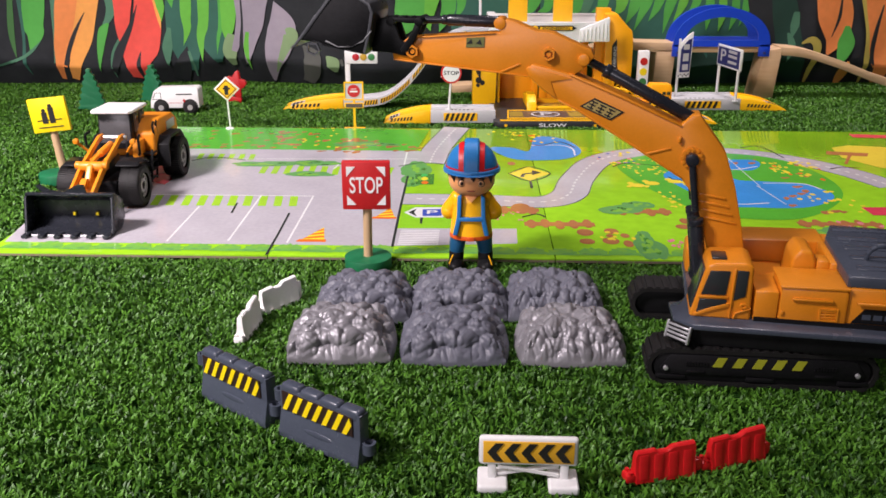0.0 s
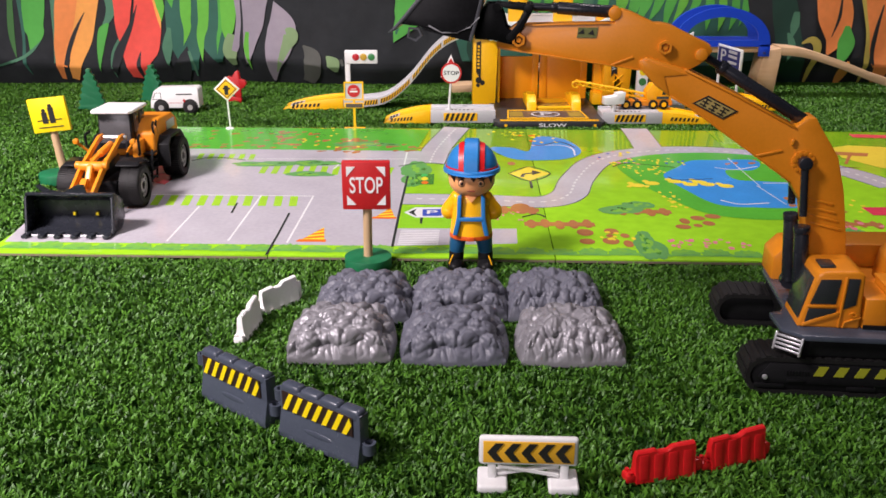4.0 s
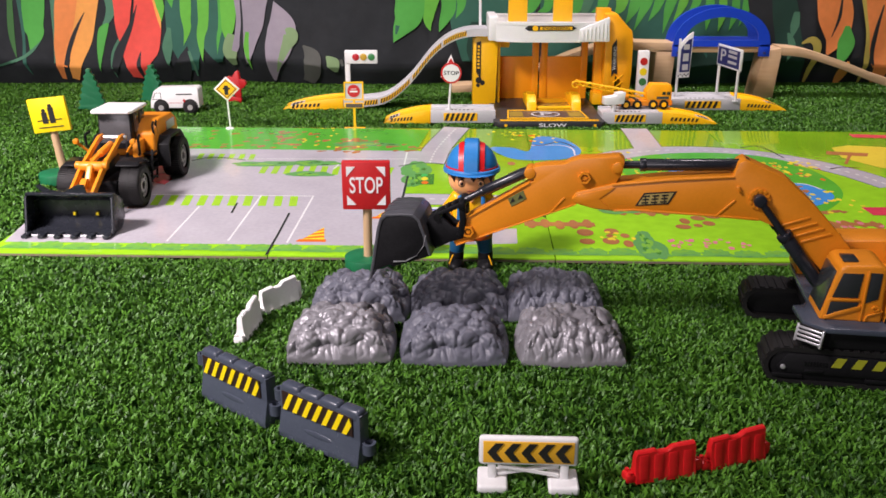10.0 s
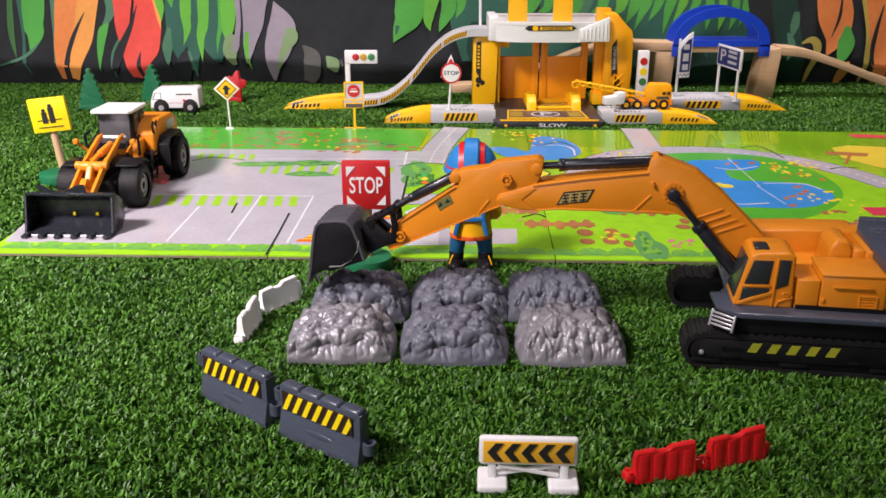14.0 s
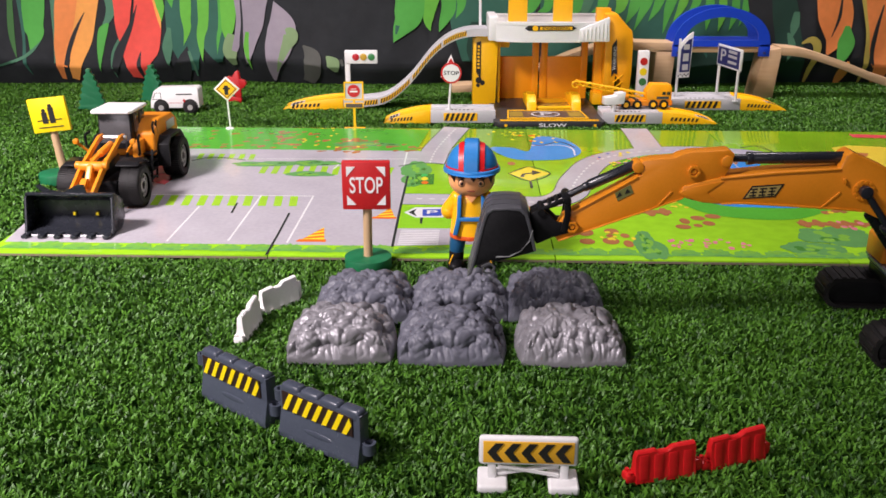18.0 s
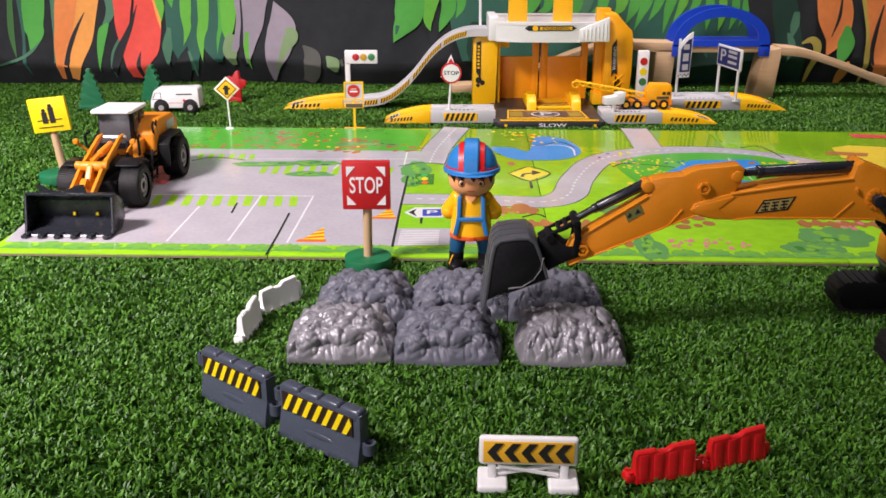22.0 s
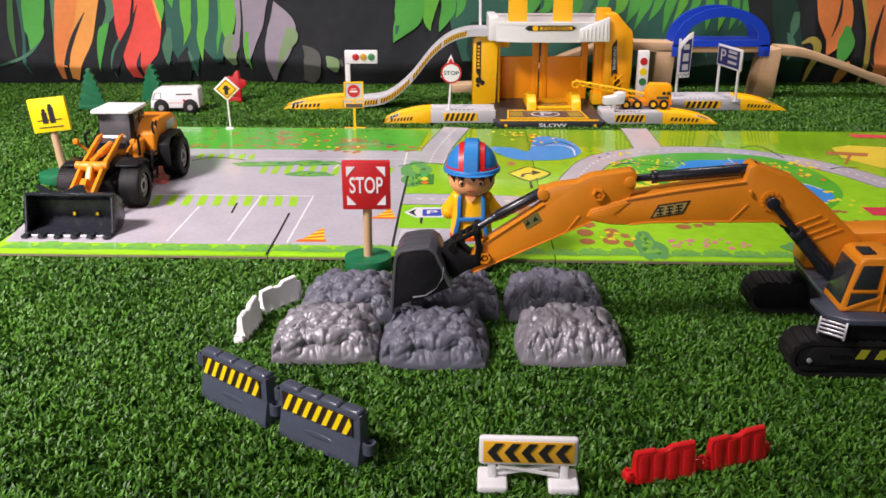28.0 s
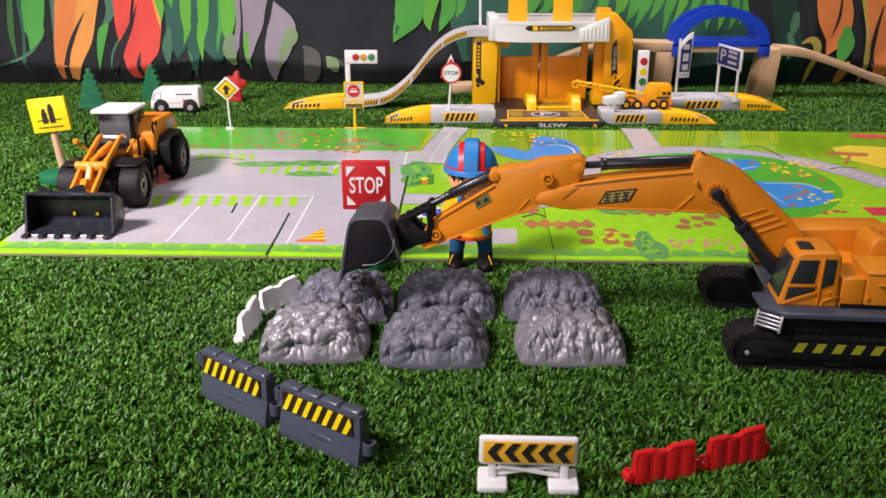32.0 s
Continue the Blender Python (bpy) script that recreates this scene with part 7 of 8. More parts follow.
part("panel_border", ring(bmesh.new(), [(0.0940, GY + 0.022), (0.2130, GY + 0.022), (0.2090, GY + 0.082), (0.0980, GY + 0.082)], [(0.0962, GY + 0.026), (0.2108, GY + 0.026), (0.2072, GY + 0.078), (0.0998, GY + 0.078)], 0.0078, 0.0090, "xy"), YELLOW, plate)
for x in (0.0990, 0.1870):
    part("parking_mark", box(bmesh.new(), x, x + 0.0200, GY + 0.034, GY + 0.070, 0.0084, 0.0089), material("mustard_print", (0.30, 0.21, 0.03), 0.45), plate)
n = 30
part("parking_ring", ring(bmesh.new(), [(0.1530 + 0.0215 * math.cos(2 * math.pi * k / n), GY + 0.052 + 0.0185 * math.sin(2 * math.pi * k / n)) for k in range(n)], [(0.1530 + 0.0190 * math.cos(2 * math.pi * k / n), GY + 0.052 + 0.0160 * math.sin(2 * math.pi * k / n)) for k in range(n)], 0.0085, 0.0090, "xy"), GREY_DECK, plate)
part("parking_letter", letters("P", 0.030, Matrix.Translation((0.1530, GY + 0.052, 0.0088)), squeeze=1.3), GREY_DECK, plate)
for k in range(3):
    part("kerb_line", box(bmesh.new(), 0.0830, 0.2260, GY + 0.004 + 0.0050 * k, GY + 0.0062 + 0.0050 * k, 0.0076, 0.0082), YELLOW, plate)
part("word", letters("SLOW", 0.0072, Matrix.Translation((0.1580, GY - 0.0006, 0.0030)) @ FRONT, squeeze=2.0), WHITE, plate, "white lettering")
for x in (0.0905, 0.2190):
    part("kerb_stud", disc(bmesh.new(), x, 0.0028, 0.0022, GY - 0.0008, plane="xz", depth=0.0010, seg=12), YELLOW, plate)
# towers, back wall and upper deck
AMBER = material("amber_wall", (0.92, 0.335, 0.006), 0.42, vary=0.06)
tl = bmesh.new()
prism(tl, [(0.0470, 0.004), (0.0470, 0.1050), (0.0520, 0.1120), (0.0860, 0.1120), (0.0830, 0.004)], 1.405, 1.412, r=0.0010)
prism(tl, [(1.412, 0.004), (1.412, 0.1120), (1.455, 0.1120), (1.455, 0.004)], 0.0860, 0.0900, "yz", 0.0008)
box(tl, 0.0470, 0.0510, 1.410, 1.455, 0.004, 0.1080, 0.0008)
box(tl, 0.0820, 0.1060, 1.440, 1.450, 0.0900, 0.1120, 0.0008)
tower = part("left_tower", tl, YELLOW, garage)
part("warning_strip", prism(bmesh.new(), [(0.0520, 0.0560), (0.0520, 0.1020), (0.0590, 0.1040), (0.0590, 0.0470), (0.0560, 0.0500)], 1.4038, 1.4046), INK, tower)
marks = bmesh.new()
for k in range(7):
    box(marks, 0.0538, 0.0572, 1.4030, 1.4039, 0.0620 + 0.0054 * k, 0.0652 + 0.0054 * k)
part("strip_bar", marks, YELLOW, tower)
for x, z, w in ((0.0560, 0.0440, 0.005), (0.0620, 0.0400, 0.004), (0.0550, 0.0360, 0.003)):
    part("paint_splash", disc(bmesh.new(), x, z, w, 1.4042, plane="xz", depth=0.0005, seg=9), INK, tower)
wall = bmesh.new()
box(wall, 0.0860, 0.1520, 1.448, 1.454, 0.0060, 0.0745, 0.0006)
box(wall, 0.1565, 0.2320, 1.448, 1.454, 0.0060, 0.0745, 0.0006)
for x in (0.1440, 0.1580, 0.2225):
    box(wall, x, x + 0.0100, 1.446, 1.456, 0.0060, 0.1120, 0.0006)
part("back_wall", wall, AMBER, garage, "amber back wall panels with open top")
lift = bmesh.new()
box(lift, 0.1400, 0.2000, 1.352, 1.425, 0.0076, 0.0120, 0.0008)
for x in (0.1280, 0.1960):
    prism(lift, [(1.345, 0.0076), (1.350, 0.0200), (1.365, 0.0290), (1.385, 0.0300), (1.395, 0.0240), (1.425, 0.0220), (1.425, 0.0076)], x, x + 0.0150, "yz", 0.0020)
lift_part = part("lift_platform", lift, YELLOW, garage, "yellow car lift platform with side cheeks")
for k in range(3):
    part("lift_chevron", prism(bmesh.new(), [(0.1440, 1.366 + 0.010 * k), (0.1695, 1.356 + 0.010 * k), (0.1950, 1.366 + 0.010 * k), (0.1950, 1.369 + 0.010 * k), (0.1695, 1.359 + 0.010 * k), (0.1440, 1.369 + 0.010 * k)], 0.0121, 0.0125, "xy"), BRONZE, lift_part)
top = bmesh.new()
outline = [(0.0730, 1.395), (0.0800, 1.372), (0.1200, 1.360), (0.2050, 1.360), (0.2380, 1.372), (0.2550, 1.395), (0.2550, 1.500), (0.0730, 1.500)]
prism(top, outline, 0.1075, 0.1120, "xy", 0.0008)
shrunk = [((x - 0.163) * 0.975 + 0.163, (y - 1.43) * 0.95 + 1.43) for x, y in outline]
ring(top, outline, shrunk, 0.1120, 0.1340, "xy")
ring(top, [((x - 0.163) * 1.01 + 0.163, (y - 1.43) * 1.02 + 1.43) for x, y in outline], shrunk, 0.1330, 0.1370, "xy")
box(top, 0.0690, 0.0830, 1.372, 1.460, 0.1085, 0.1440, 0.0020)
prism(top, [(0.2050, 0.1090), (0.2050, 0.1270), (0.2480, 0.1450), (0.2500, 0.1090)], 1.3575, 1.3640, r=0.0010)
for k in range(7):
    box(top, 0.2090 + 0.0058 * k, 0.2104 + 0.0058 * k, 1.3560, 1.3580, 0.1120, 0.1260 + 0.0020 * k)
deck2 = part("upper_deck", top, WHITE, garage, "white upper parking deck with parapet")
part("deck_label", prism(bmesh.new(), [(0.1220, 0.1285), (0.1280, 0.1325), (0.1930, 0.1325), (0.2000, 0.1290), (0.1930, 0.1250), (0.1280, 0.1250)], 1.3585, 1.3595), INK, deck2, "black label with gold marks")
part("label_disc", disc(bmesh.new(), 0.1380, 0.1287, 0.0042, 1.3578, plane="xz", depth=0.0006), YELLOW, deck2)
part("label_ground", box(bmesh.new(), 0.1450, 0.1930, 1.3580, 1.3586, 0.1264, 0.1311), YELLOW, deck2)
part("word", letters("ENGINEERING", 0.0056, Matrix.Translation((0.1690, 1.3576, 0.1288)) @ FRONT, squeeze=1.15), INK, deck2)
for x0, x1 in ((0.1030, 0.1330), (0.1740, 0.2040)):
    part("lift_post", prism(bmesh.new(), [(x0, 0.130), (x0 + 0.001, 0.240), (x1 - 0.001, 0.240), (x1, 0.130)], 1.440, 1.452, r=0.0008), YELLOW, garage, "yellow lift post")
part("flag_pole", rod(bmesh.new(), (0.0590, 1.440, 0.112), (0.0575, 1.440, 0.260), 0.0022, seg=12), WHITE, garage, "thin white pole")
tr = bmesh.new()
prism(tr, [(0.2520, 0.0060), (0.2511, 0.1448), (0.2675, 0.1460), (0.2760, 0.1360), (0.2918, 0.1200), (0.2945, 0.1060), (0.2949, 0.0572), (0.2924, 0.0060), (0.2800, 0.0060), (0.2790, 0.0420), (0.2700, 0.0520), (0.2680, 0.0060)], 1.400, 1.440, r=0.0014)
box(tr, 0.2400, 0.2620, 1.425, 1.440, 0.0060, 0.1520, 0.0010)
tower_r = part("right_tower", tr, material("deep_yellow_plastic", (0.90, 0.39, 0.006), 0.4, vary=0.05), garage)
part("warning_strip", prism(bmesh.new(), [(0.2633, 0.0496), (0.2617, 0.0978), (0.2685, 0.1082), (0.2722, 0.0541), (0.2670, 0.0560)], 1.3985, 1.3992), INK, tower_r, "black strip with upright lettering")
part("word", letters("WARNING", 0.0075, Matrix.Translation((0.2672, 1.3980, 0.0790)) @ pose(0, 0, 0, 0, -90, 0) @ FRONT), GREY_DECK, tower_r)
for k in range(4):
    part("lattice_bar", prism(bmesh.new(), [(0.2660, 0.0080 + 0.0110 * k), (0.2680, 0.0080 + 0.0110 * k), (0.2820, 0.0200 + 0.0110 * k), (0.2800, 0.0200 + 0.0110 * k)], 1.398, 1.404), YELLOW, tower_r)
box_r = box(bmesh.new(), 0.2380, 0.2600, 1.410, 1.440, 0.0040, 0.0220, 0.0010)
part("tower_foot", box_r, YELLOW, garage)
# road ends
ramp_piece(garage, -0.0870, -0.0180, 1.288, 1.335, 0.0165)
deck_piece(garage, -0.0180, 0.0770, 1.288, 1.335, 0.0165)
deck_piece(garage, 0.2330, 0.3200, 1.282, 1.330, 0.0150)
ramp_piece(garage, 0.4020, 0.3200, 1.282, 1.330, 0.0150)
deck_piece(garage, 0.3560, 0.4650, 1.382, 1.440, 0.0160)
ramp_piece(garage, 0.5390, 0.4650, 1.382, 1.440, 0.0160)
ramp_piece(garage, -0.2520, -0.1560, 1.392, 1.440, 0.0150)
# the long curved way up to the deck
path = smooth_line([(-0.1570, 0.0120), (-0.1200, 0.0115), (-0.0860, 0.0190), (-0.0520, 0.0460), (-0.0170, 0.0880), (0.0110, 0.1100), (0.0400, 0.1190), (0.0740, 0.1200)], 8)
way = bmesh.new()
for y0, y1, up, low in ((1.3955, 1.4365, 0.0, 0.0045), (1.392, 1.3958, 0.0048, 0.0070), (1.4362, 1.440, 0.0048, 0.0070)):
    prev = None
    for c in path:
        row = [way.verts.new((c.x, y0, c.y - low)), way.verts.new((c.x, y1, c.y - low)), way.verts.new((c.x, y1, c.y + up)), way.verts.new((c.x, y0, c.y + up))]
        if prev:
            for i in range(4):
                way.faces.new((prev[i], prev[(i + 1) % 4], row[(i + 1) % 4], row[i]))
        prev = row
bmesh.ops.recalc_face_normals(way, faces=way.faces)
box(way, -0.1560, -0.1300, 1.3955, 1.4365, 0.001, 0.0120, 0.0005)
curve = part("curved_ramp", way, GREY_DECK, garage, "pale grey curved ramp with yellow hazard edging")
for i in range(7, len(path) - 10):
    if i % 12 == 0:
        continue
    a, b = path[i], path[i + 1]
    band = part("edge_band", prism(bmesh.new(), [(a.x, a.y - 0.0046), (b.x, b.y - 0.0046), (b.x, b.y + 0.0026), (a.x, a.y + 0.0026)], 1.3914, 1.3922), YELLOW, curve)
    for f in (0.05,):
        c, d = a.lerp(b, f), a.lerp(b, f + 0.50)
        g = (b - a) * 0.45
        part("hazard_stripe", prism(bmesh.new(), [(c.x, c.y - 0.0044), (d.x, d.y - 0.0044), (d.x + g.x, d.y + g.y + 0.0024), (c.x + g.x, c.y + g.y + 0.0024)], 1.3910, 1.3915), INK, curve)

hlight = thing("traffic_light", "white plastic traffic light arm with three lenses", "traffic light", pose(-0.1500, 1.4150, 0.0145))
part("pole", box(bmesh.new(), -0.0045, 0.0035, -0.002, 0.002, 0, 0.0580, 0.0006), WHITE, hlight)
part("housing", box(bmesh.new(), -0.0045, 0.0470, -0.0045, 0.0045, 0.0540, 0.0745, 0.0016), WHITE, hlight)
for x, mt in ((0.0130, LAMP_RED), (0.0250, LAMP_AMBER), (0.0375, LAMP_GREEN)):
    part("lens", rod(bmesh.new(), (x, -0.0058, 0.0645), (x, -0.0040, 0.0645), 0.0055, seg=20, bevel=0.0008), mt, hlight)

rstop = thing("stop_sign", "round white stop sign with red rim and triangle top", "road sign", pose(0.0085, 1.3050, 0.0165, 0, 1.5, 0))
part("pole", rod(rod(bmesh.new(), (0, 0, 0), (0.0020, 0, 0.0450), 0.0017, seg=12), (0, 0, 0), (0, 0, 0.0030), 0.0048), WHITE, rstop)
part("triangle", prism(bmesh.new(), [(-0.0135, 0.0480), (0.0150, 0.0480), (0.0010, 0.0815)], -0.0012, 0.0012, r=0.0005), WHITE, rstop)
part("red_mark", prism(bmesh.new(), [(-0.0028, 0.0700), (0.0048, 0.0700), (0.0010, 0.0765)], -0.0018, -0.0011), RED_PAINT, rstop)
part("rim", disc(bmesh.new(), 0.0020, 0.0550, 0.0152, -0.0030, plane="xz", depth=0.0022, seg=32), RED_PAINT, rstop)
face = part("face", disc(bmesh.new(), 0.0020, 0.0550, 0.0126, -0.0036, plane="xz", depth=0.0010, seg=32), WHITE, rstop)
part("word", letters("STOP", 0.0078, Matrix.Translation((0.0020, -0.0038, 0.0550)) @ FRONT, squeeze=1.2), INK, face, "black lettering")

vlight = thing("traffic_light", "tall white traffic light with red, amber and green marks", "traffic light", pose(0.3120, 1.4000, 0.0005))
part("post", box(bmesh.new(), -0.0085, 0.0085, -0.0050, 0.0050, 0, 0.0900, 0.0012), WHITE, vlight)
for z, mt in ((0.0740, RED_PAINT), (0.0580, LEMON), (0.0425, LAMP_GREEN)):
    part("lens", disc(bmesh.new(), 0, z, 0.0058, -0.0056, plane="xz", depth=0.0010, seg=18), mt, vlight)

camera_post = thing("speed_camera", "white plastic toy roadside box on a short post", "toy sign", pose(0.2505, 1.2980, 0.0150, 0, 0, 12))
part("post", rod(bmesh.new(), (0, 0, 0), (0, 0, 0.0200), 0.0034, seg=14), WHITE, camera_post)
part("box", prism(bmesh.new(), [(-0.0160, 0.0120), (-0.0160, 0.0230), (0.0020, 0.0250), (0.0020, 0.0290), (0.0160, 0.0295), (0.0140, 0.0130), (0.0040, 0.0120)], -0.0070, 0.0070, r=0.0012), WHITE, camera_post)

sign_a = thing("service_sign", "tall white sign with navy service panel", "road sign", pose(0.3800, 1.4200, 0.0165, 0, 0, 18))
part("pole", box(bmesh.new(), -0.0105, -0.0072, -0.0014, 0.0014, 0, 0.0900, 0.0004), WHITE, sign_a)
part("panel", prism(bmesh.new(), [(-0.0105, 0.0290), (0.0120, 0.0290), (0.0135, 0.1000), (0.0060, 0.0960), (-0.0060, 0.0850), (-0.0105, 0.0760)], -0.0018, 0.0010, r=0.0005), WHITE, sign_a)
blue = part("face", prism(bmesh.new(), [(-0.0070, 0.0380), (0.0105, 0.0380), (0.0112, 0.0900), (0.0050, 0.0880), (-0.0040, 0.0790), (-0.0070, 0.0730)], -0.0024, -0.0016), NAVY, sign_a)
for z, h in ((0.0410, 0.0090), (0.0550, 0.0120), (0.0730, 0.0080)):
    part("plain_bar", box(bmesh.new(), -0.0030, 0.0070, -0.0029, -0.0022, z, z + h), GREY_DECK, blue)
for k in range(6):
    part("check_mark", box(bmesh.new(), -0.0090 + 0.0035 * k, -0.0073 + 0.0035 * k, -0.0023, -0.0017, 0.0310 + 0.0022 * (k % 2), 0.0332 + 0.0022 * (k % 2)), INK, sign_a)

sign_b = thing("parking_sign", "white framed navy parking board on two posts", "road sign", pose(0.4500, 1.4100, 0.0150, 0, 0, -81))
for x in (-0.0340, 0.0320):
    part("post", rod(rod(bmesh.new(), (x, 0, 0), (x, 0, 0.0560), 0.0022, seg=12), (x, 0, 0), (x, 0, 0.0020), 0.0046), WHITE, sign_b)
part("panel", box(bmesh.new(), -0.0400, 0.0400, -0.0022, 0.0012, 0.0470, 0.0800, 0.0008), WHITE, sign_b)
blue = part("face", box(bmesh.new(), -0.0360, 0.0360, -0.0028, -0.0020, 0.0500, 0.0770), NAVY, sign_b)
part("parking_letter", letters("P", 0.0260, Matrix.Translation((-0.0190, -0.0028, 0.0635)) @ FRONT, squeeze=1.5), GREY_DECK, blue)
for z in (0.0550, 0.0640, 0.0710):
    part("plain_bar", box(bmesh.new(), 0.0000, 0.0280, -0.0033, -0.0026, z, z + 0.0040), GREY_DECK, blue)

truck = thing("toy_crane_truck", "small yellow plastic toy crane truck with lattice boom", "toy truck", pose(0.3020, 1.3300, 0.0150, 0, 0, 3))
bm = bmesh.new()
box(bm, -0.0400, 0.0400, -0.0110, 0.0110, 0.0050, 0.0130, 0.0010)
box(bm, -0.0400, -0.0260, -0.0110, 0.0110, 0.0120, 0.0200, 0.0012)
part("chassis", bm, ORANGE, truck)
cabt = prism(bmesh.new(), [(0.0020, 0.0130), (0.0000, 0.0250), (0.0080, 0.0370), (0.0360, 0.0365), (0.0385, 0.0320), (0.0385, 0.0130)], -0.0105, 0.0105, r=0.0014)
cabp = part("crane_house", cabt, tower_r.data.materials[0], truck)
for x in (0.0240, 0.0310):
    part("window", box(bmesh.new(), x, x + 0.0050, -0.0112, -0.0100, 0.0210, 0.0255), GLASSY, cabp)
part("grille", box(bmesh.new(), 0.0160, 0.0340, -0.0111, -0.0102, 0.0150, 0.0185), SLATE, cabp)
jib = bmesh.new()
a0, a1 = Vector((0.0060, 0, 0.0170)), Vector((-0.1040, 0, 0.0390))
d = (a1 - a0).normalized()
up = Vector((-d.z, 0, d.x)) * -1
for s in (-1, 1):
    for h in (-1, 1):
        o = Vector((0, s * 0.0042, 0)) + up * h * 0.0034
        rod(jib, a0 + o, a1 + o * 0.7, 0.0011, seg=6)
    for k in range(11):
        f, g = k / 11, (k + 1) / 11
        h = 1 if k % 2 else -1
        o, q = Vector((0, s * 0.0042, 0)) + up * h * 0.0034, Vector((0, s * 0.0042, 0)) - up * h * 0.0034
        rod(jib, a0.lerp(a1, f) + o, a0.lerp(a1, g) + q, 0.0008, seg=6)
part("lattice_boom", jib, YELLOW, truck)
hook = bmesh.new()
pts = [Vector((-0.1045 - 0.0055 * math.sin(a), 0, 0.0360 + 0.0045 * math.cos(a))) for a in [radians(-20 + 30 * k) for k in range(9)]]
for a, b in zip(pts, pts[1:]):
    rod(hook, a, b, 0.0013, seg=8)
part("hook", hook, YELLOW, truck)
for x in (-0.0300, -0.0130, 0.0110, 0.0270):
    wheel = part("wheel", rod(bmesh.new(), (x, -0.0130, 0.0070), (x, 0.0130, 0.0070), 0.0070, seg=18, bevel=0.0006), RUBBER, truck, "black wheel with yellow hub")
    part("hub", rod(bmesh.new(), (x, -0.0136, 0.0070), (x, -0.0128, 0.0070), 0.0036, seg=10), YELLOW, wheel)

# ---- wooden railway bridge ----
bridge = thing("wooden_bridge", "beech toy railway bridge with blue plastic arch", "toy bridge")
BY0, BY1 = 1.485, 1.530


def beam(name, pts, y0=BY0, y1=BY1):
    part(name, prism(bmesh.new(), pts, y0, y1, r=0.0010), BEECH, bridge)


beam("middle_track", [(0.3800, 0.0760), (0.3800, 0.0880), (0.5330, 0.0880), (0.5330, 0.0760)])
beam("near_track", [(0.3130, 0.0800), (0.3130, 0.0930), (0.3790, 0.0915), (0.3790, 0.0760), (0.3500, 0.0760)])
down = smooth_line([(0.5560, 0.0850), (0.6000, 0.0800), (0.6600, 0.0620), (0.7200, 0.0400), (0.8000, 0.0150)], 6)
beam("ramp_track", [(p.x, p.y) for p in down] + [(p.x, p.y - 0.0135) for p in reversed(down)])
down = smooth_line([(0.3300, 0.0880), (0.2900, 0.0860), (0.2300, 0.0700), (0.1600, 0.0420), (0.0900, 0.0180), (0.0350, 0.0130), (0.0150, 0.0120)], 6)
beam("ramp_track", [(p.x, p.y + 0.0010) for p in down] + [(p.x, max(0.0, p.y - 0.0125)) for p in reversed(down)], 1.535, 1.575)
beam("pier", [(0.3480, 0), (0.3520, 0.0800), (0.3830, 0.0800), (0.3790, 0)])
beam("pier", [(0.5180, 0), (0.5300, 0.0780), (0.5590, 0.0830), (0.5520, 0)])
part("track_groove", box(bmesh.new(), 0.3800, 0.5330, BY0 + 0.010, BY0 + 0.016, 0.0876, 0.0884), DOWEL, bridge)
arch, n = bmesh.new(), 28
o = [(0.4560 - 0.0790 * math.cos(math.pi * k / n), 0.0900 + 0.0580 * math.sin(math.pi * k / n)) for k in range(n + 1)]
i = [(0.4560 - 0.0590 * math.cos(math.pi * k / n), 0.1000 + 0.0330 * math.sin(math.pi * k / n)) for k in range(n + 1)]
for y0, y1 in ((BY0 - 0.006, BY0 - 0.001), (BY1 + 0.001, BY1 + 0.006)):
    ring(arch, o + [(0.5360, 0.0860), (0.3760, 0.0860)], i + [(0.5150, 0.0960), (0.3970, 0.0960)], y0, y1)
    for x in (0.3760, 0.5180):
        box(arch, x, x + 0.0180, y0, y1, 0.0700, 0.0900, 0.0008)
part("arch", arch, BLUE, bridge, "blue plastic arch")
for x in (0.3850, 0.5270):
    part("rivet", disc(bmesh.new(), x, 0.0760, 0.0024, BY0 - 0.0072, plane="xz", depth=0.0012, seg=12), NAVY, bridge)


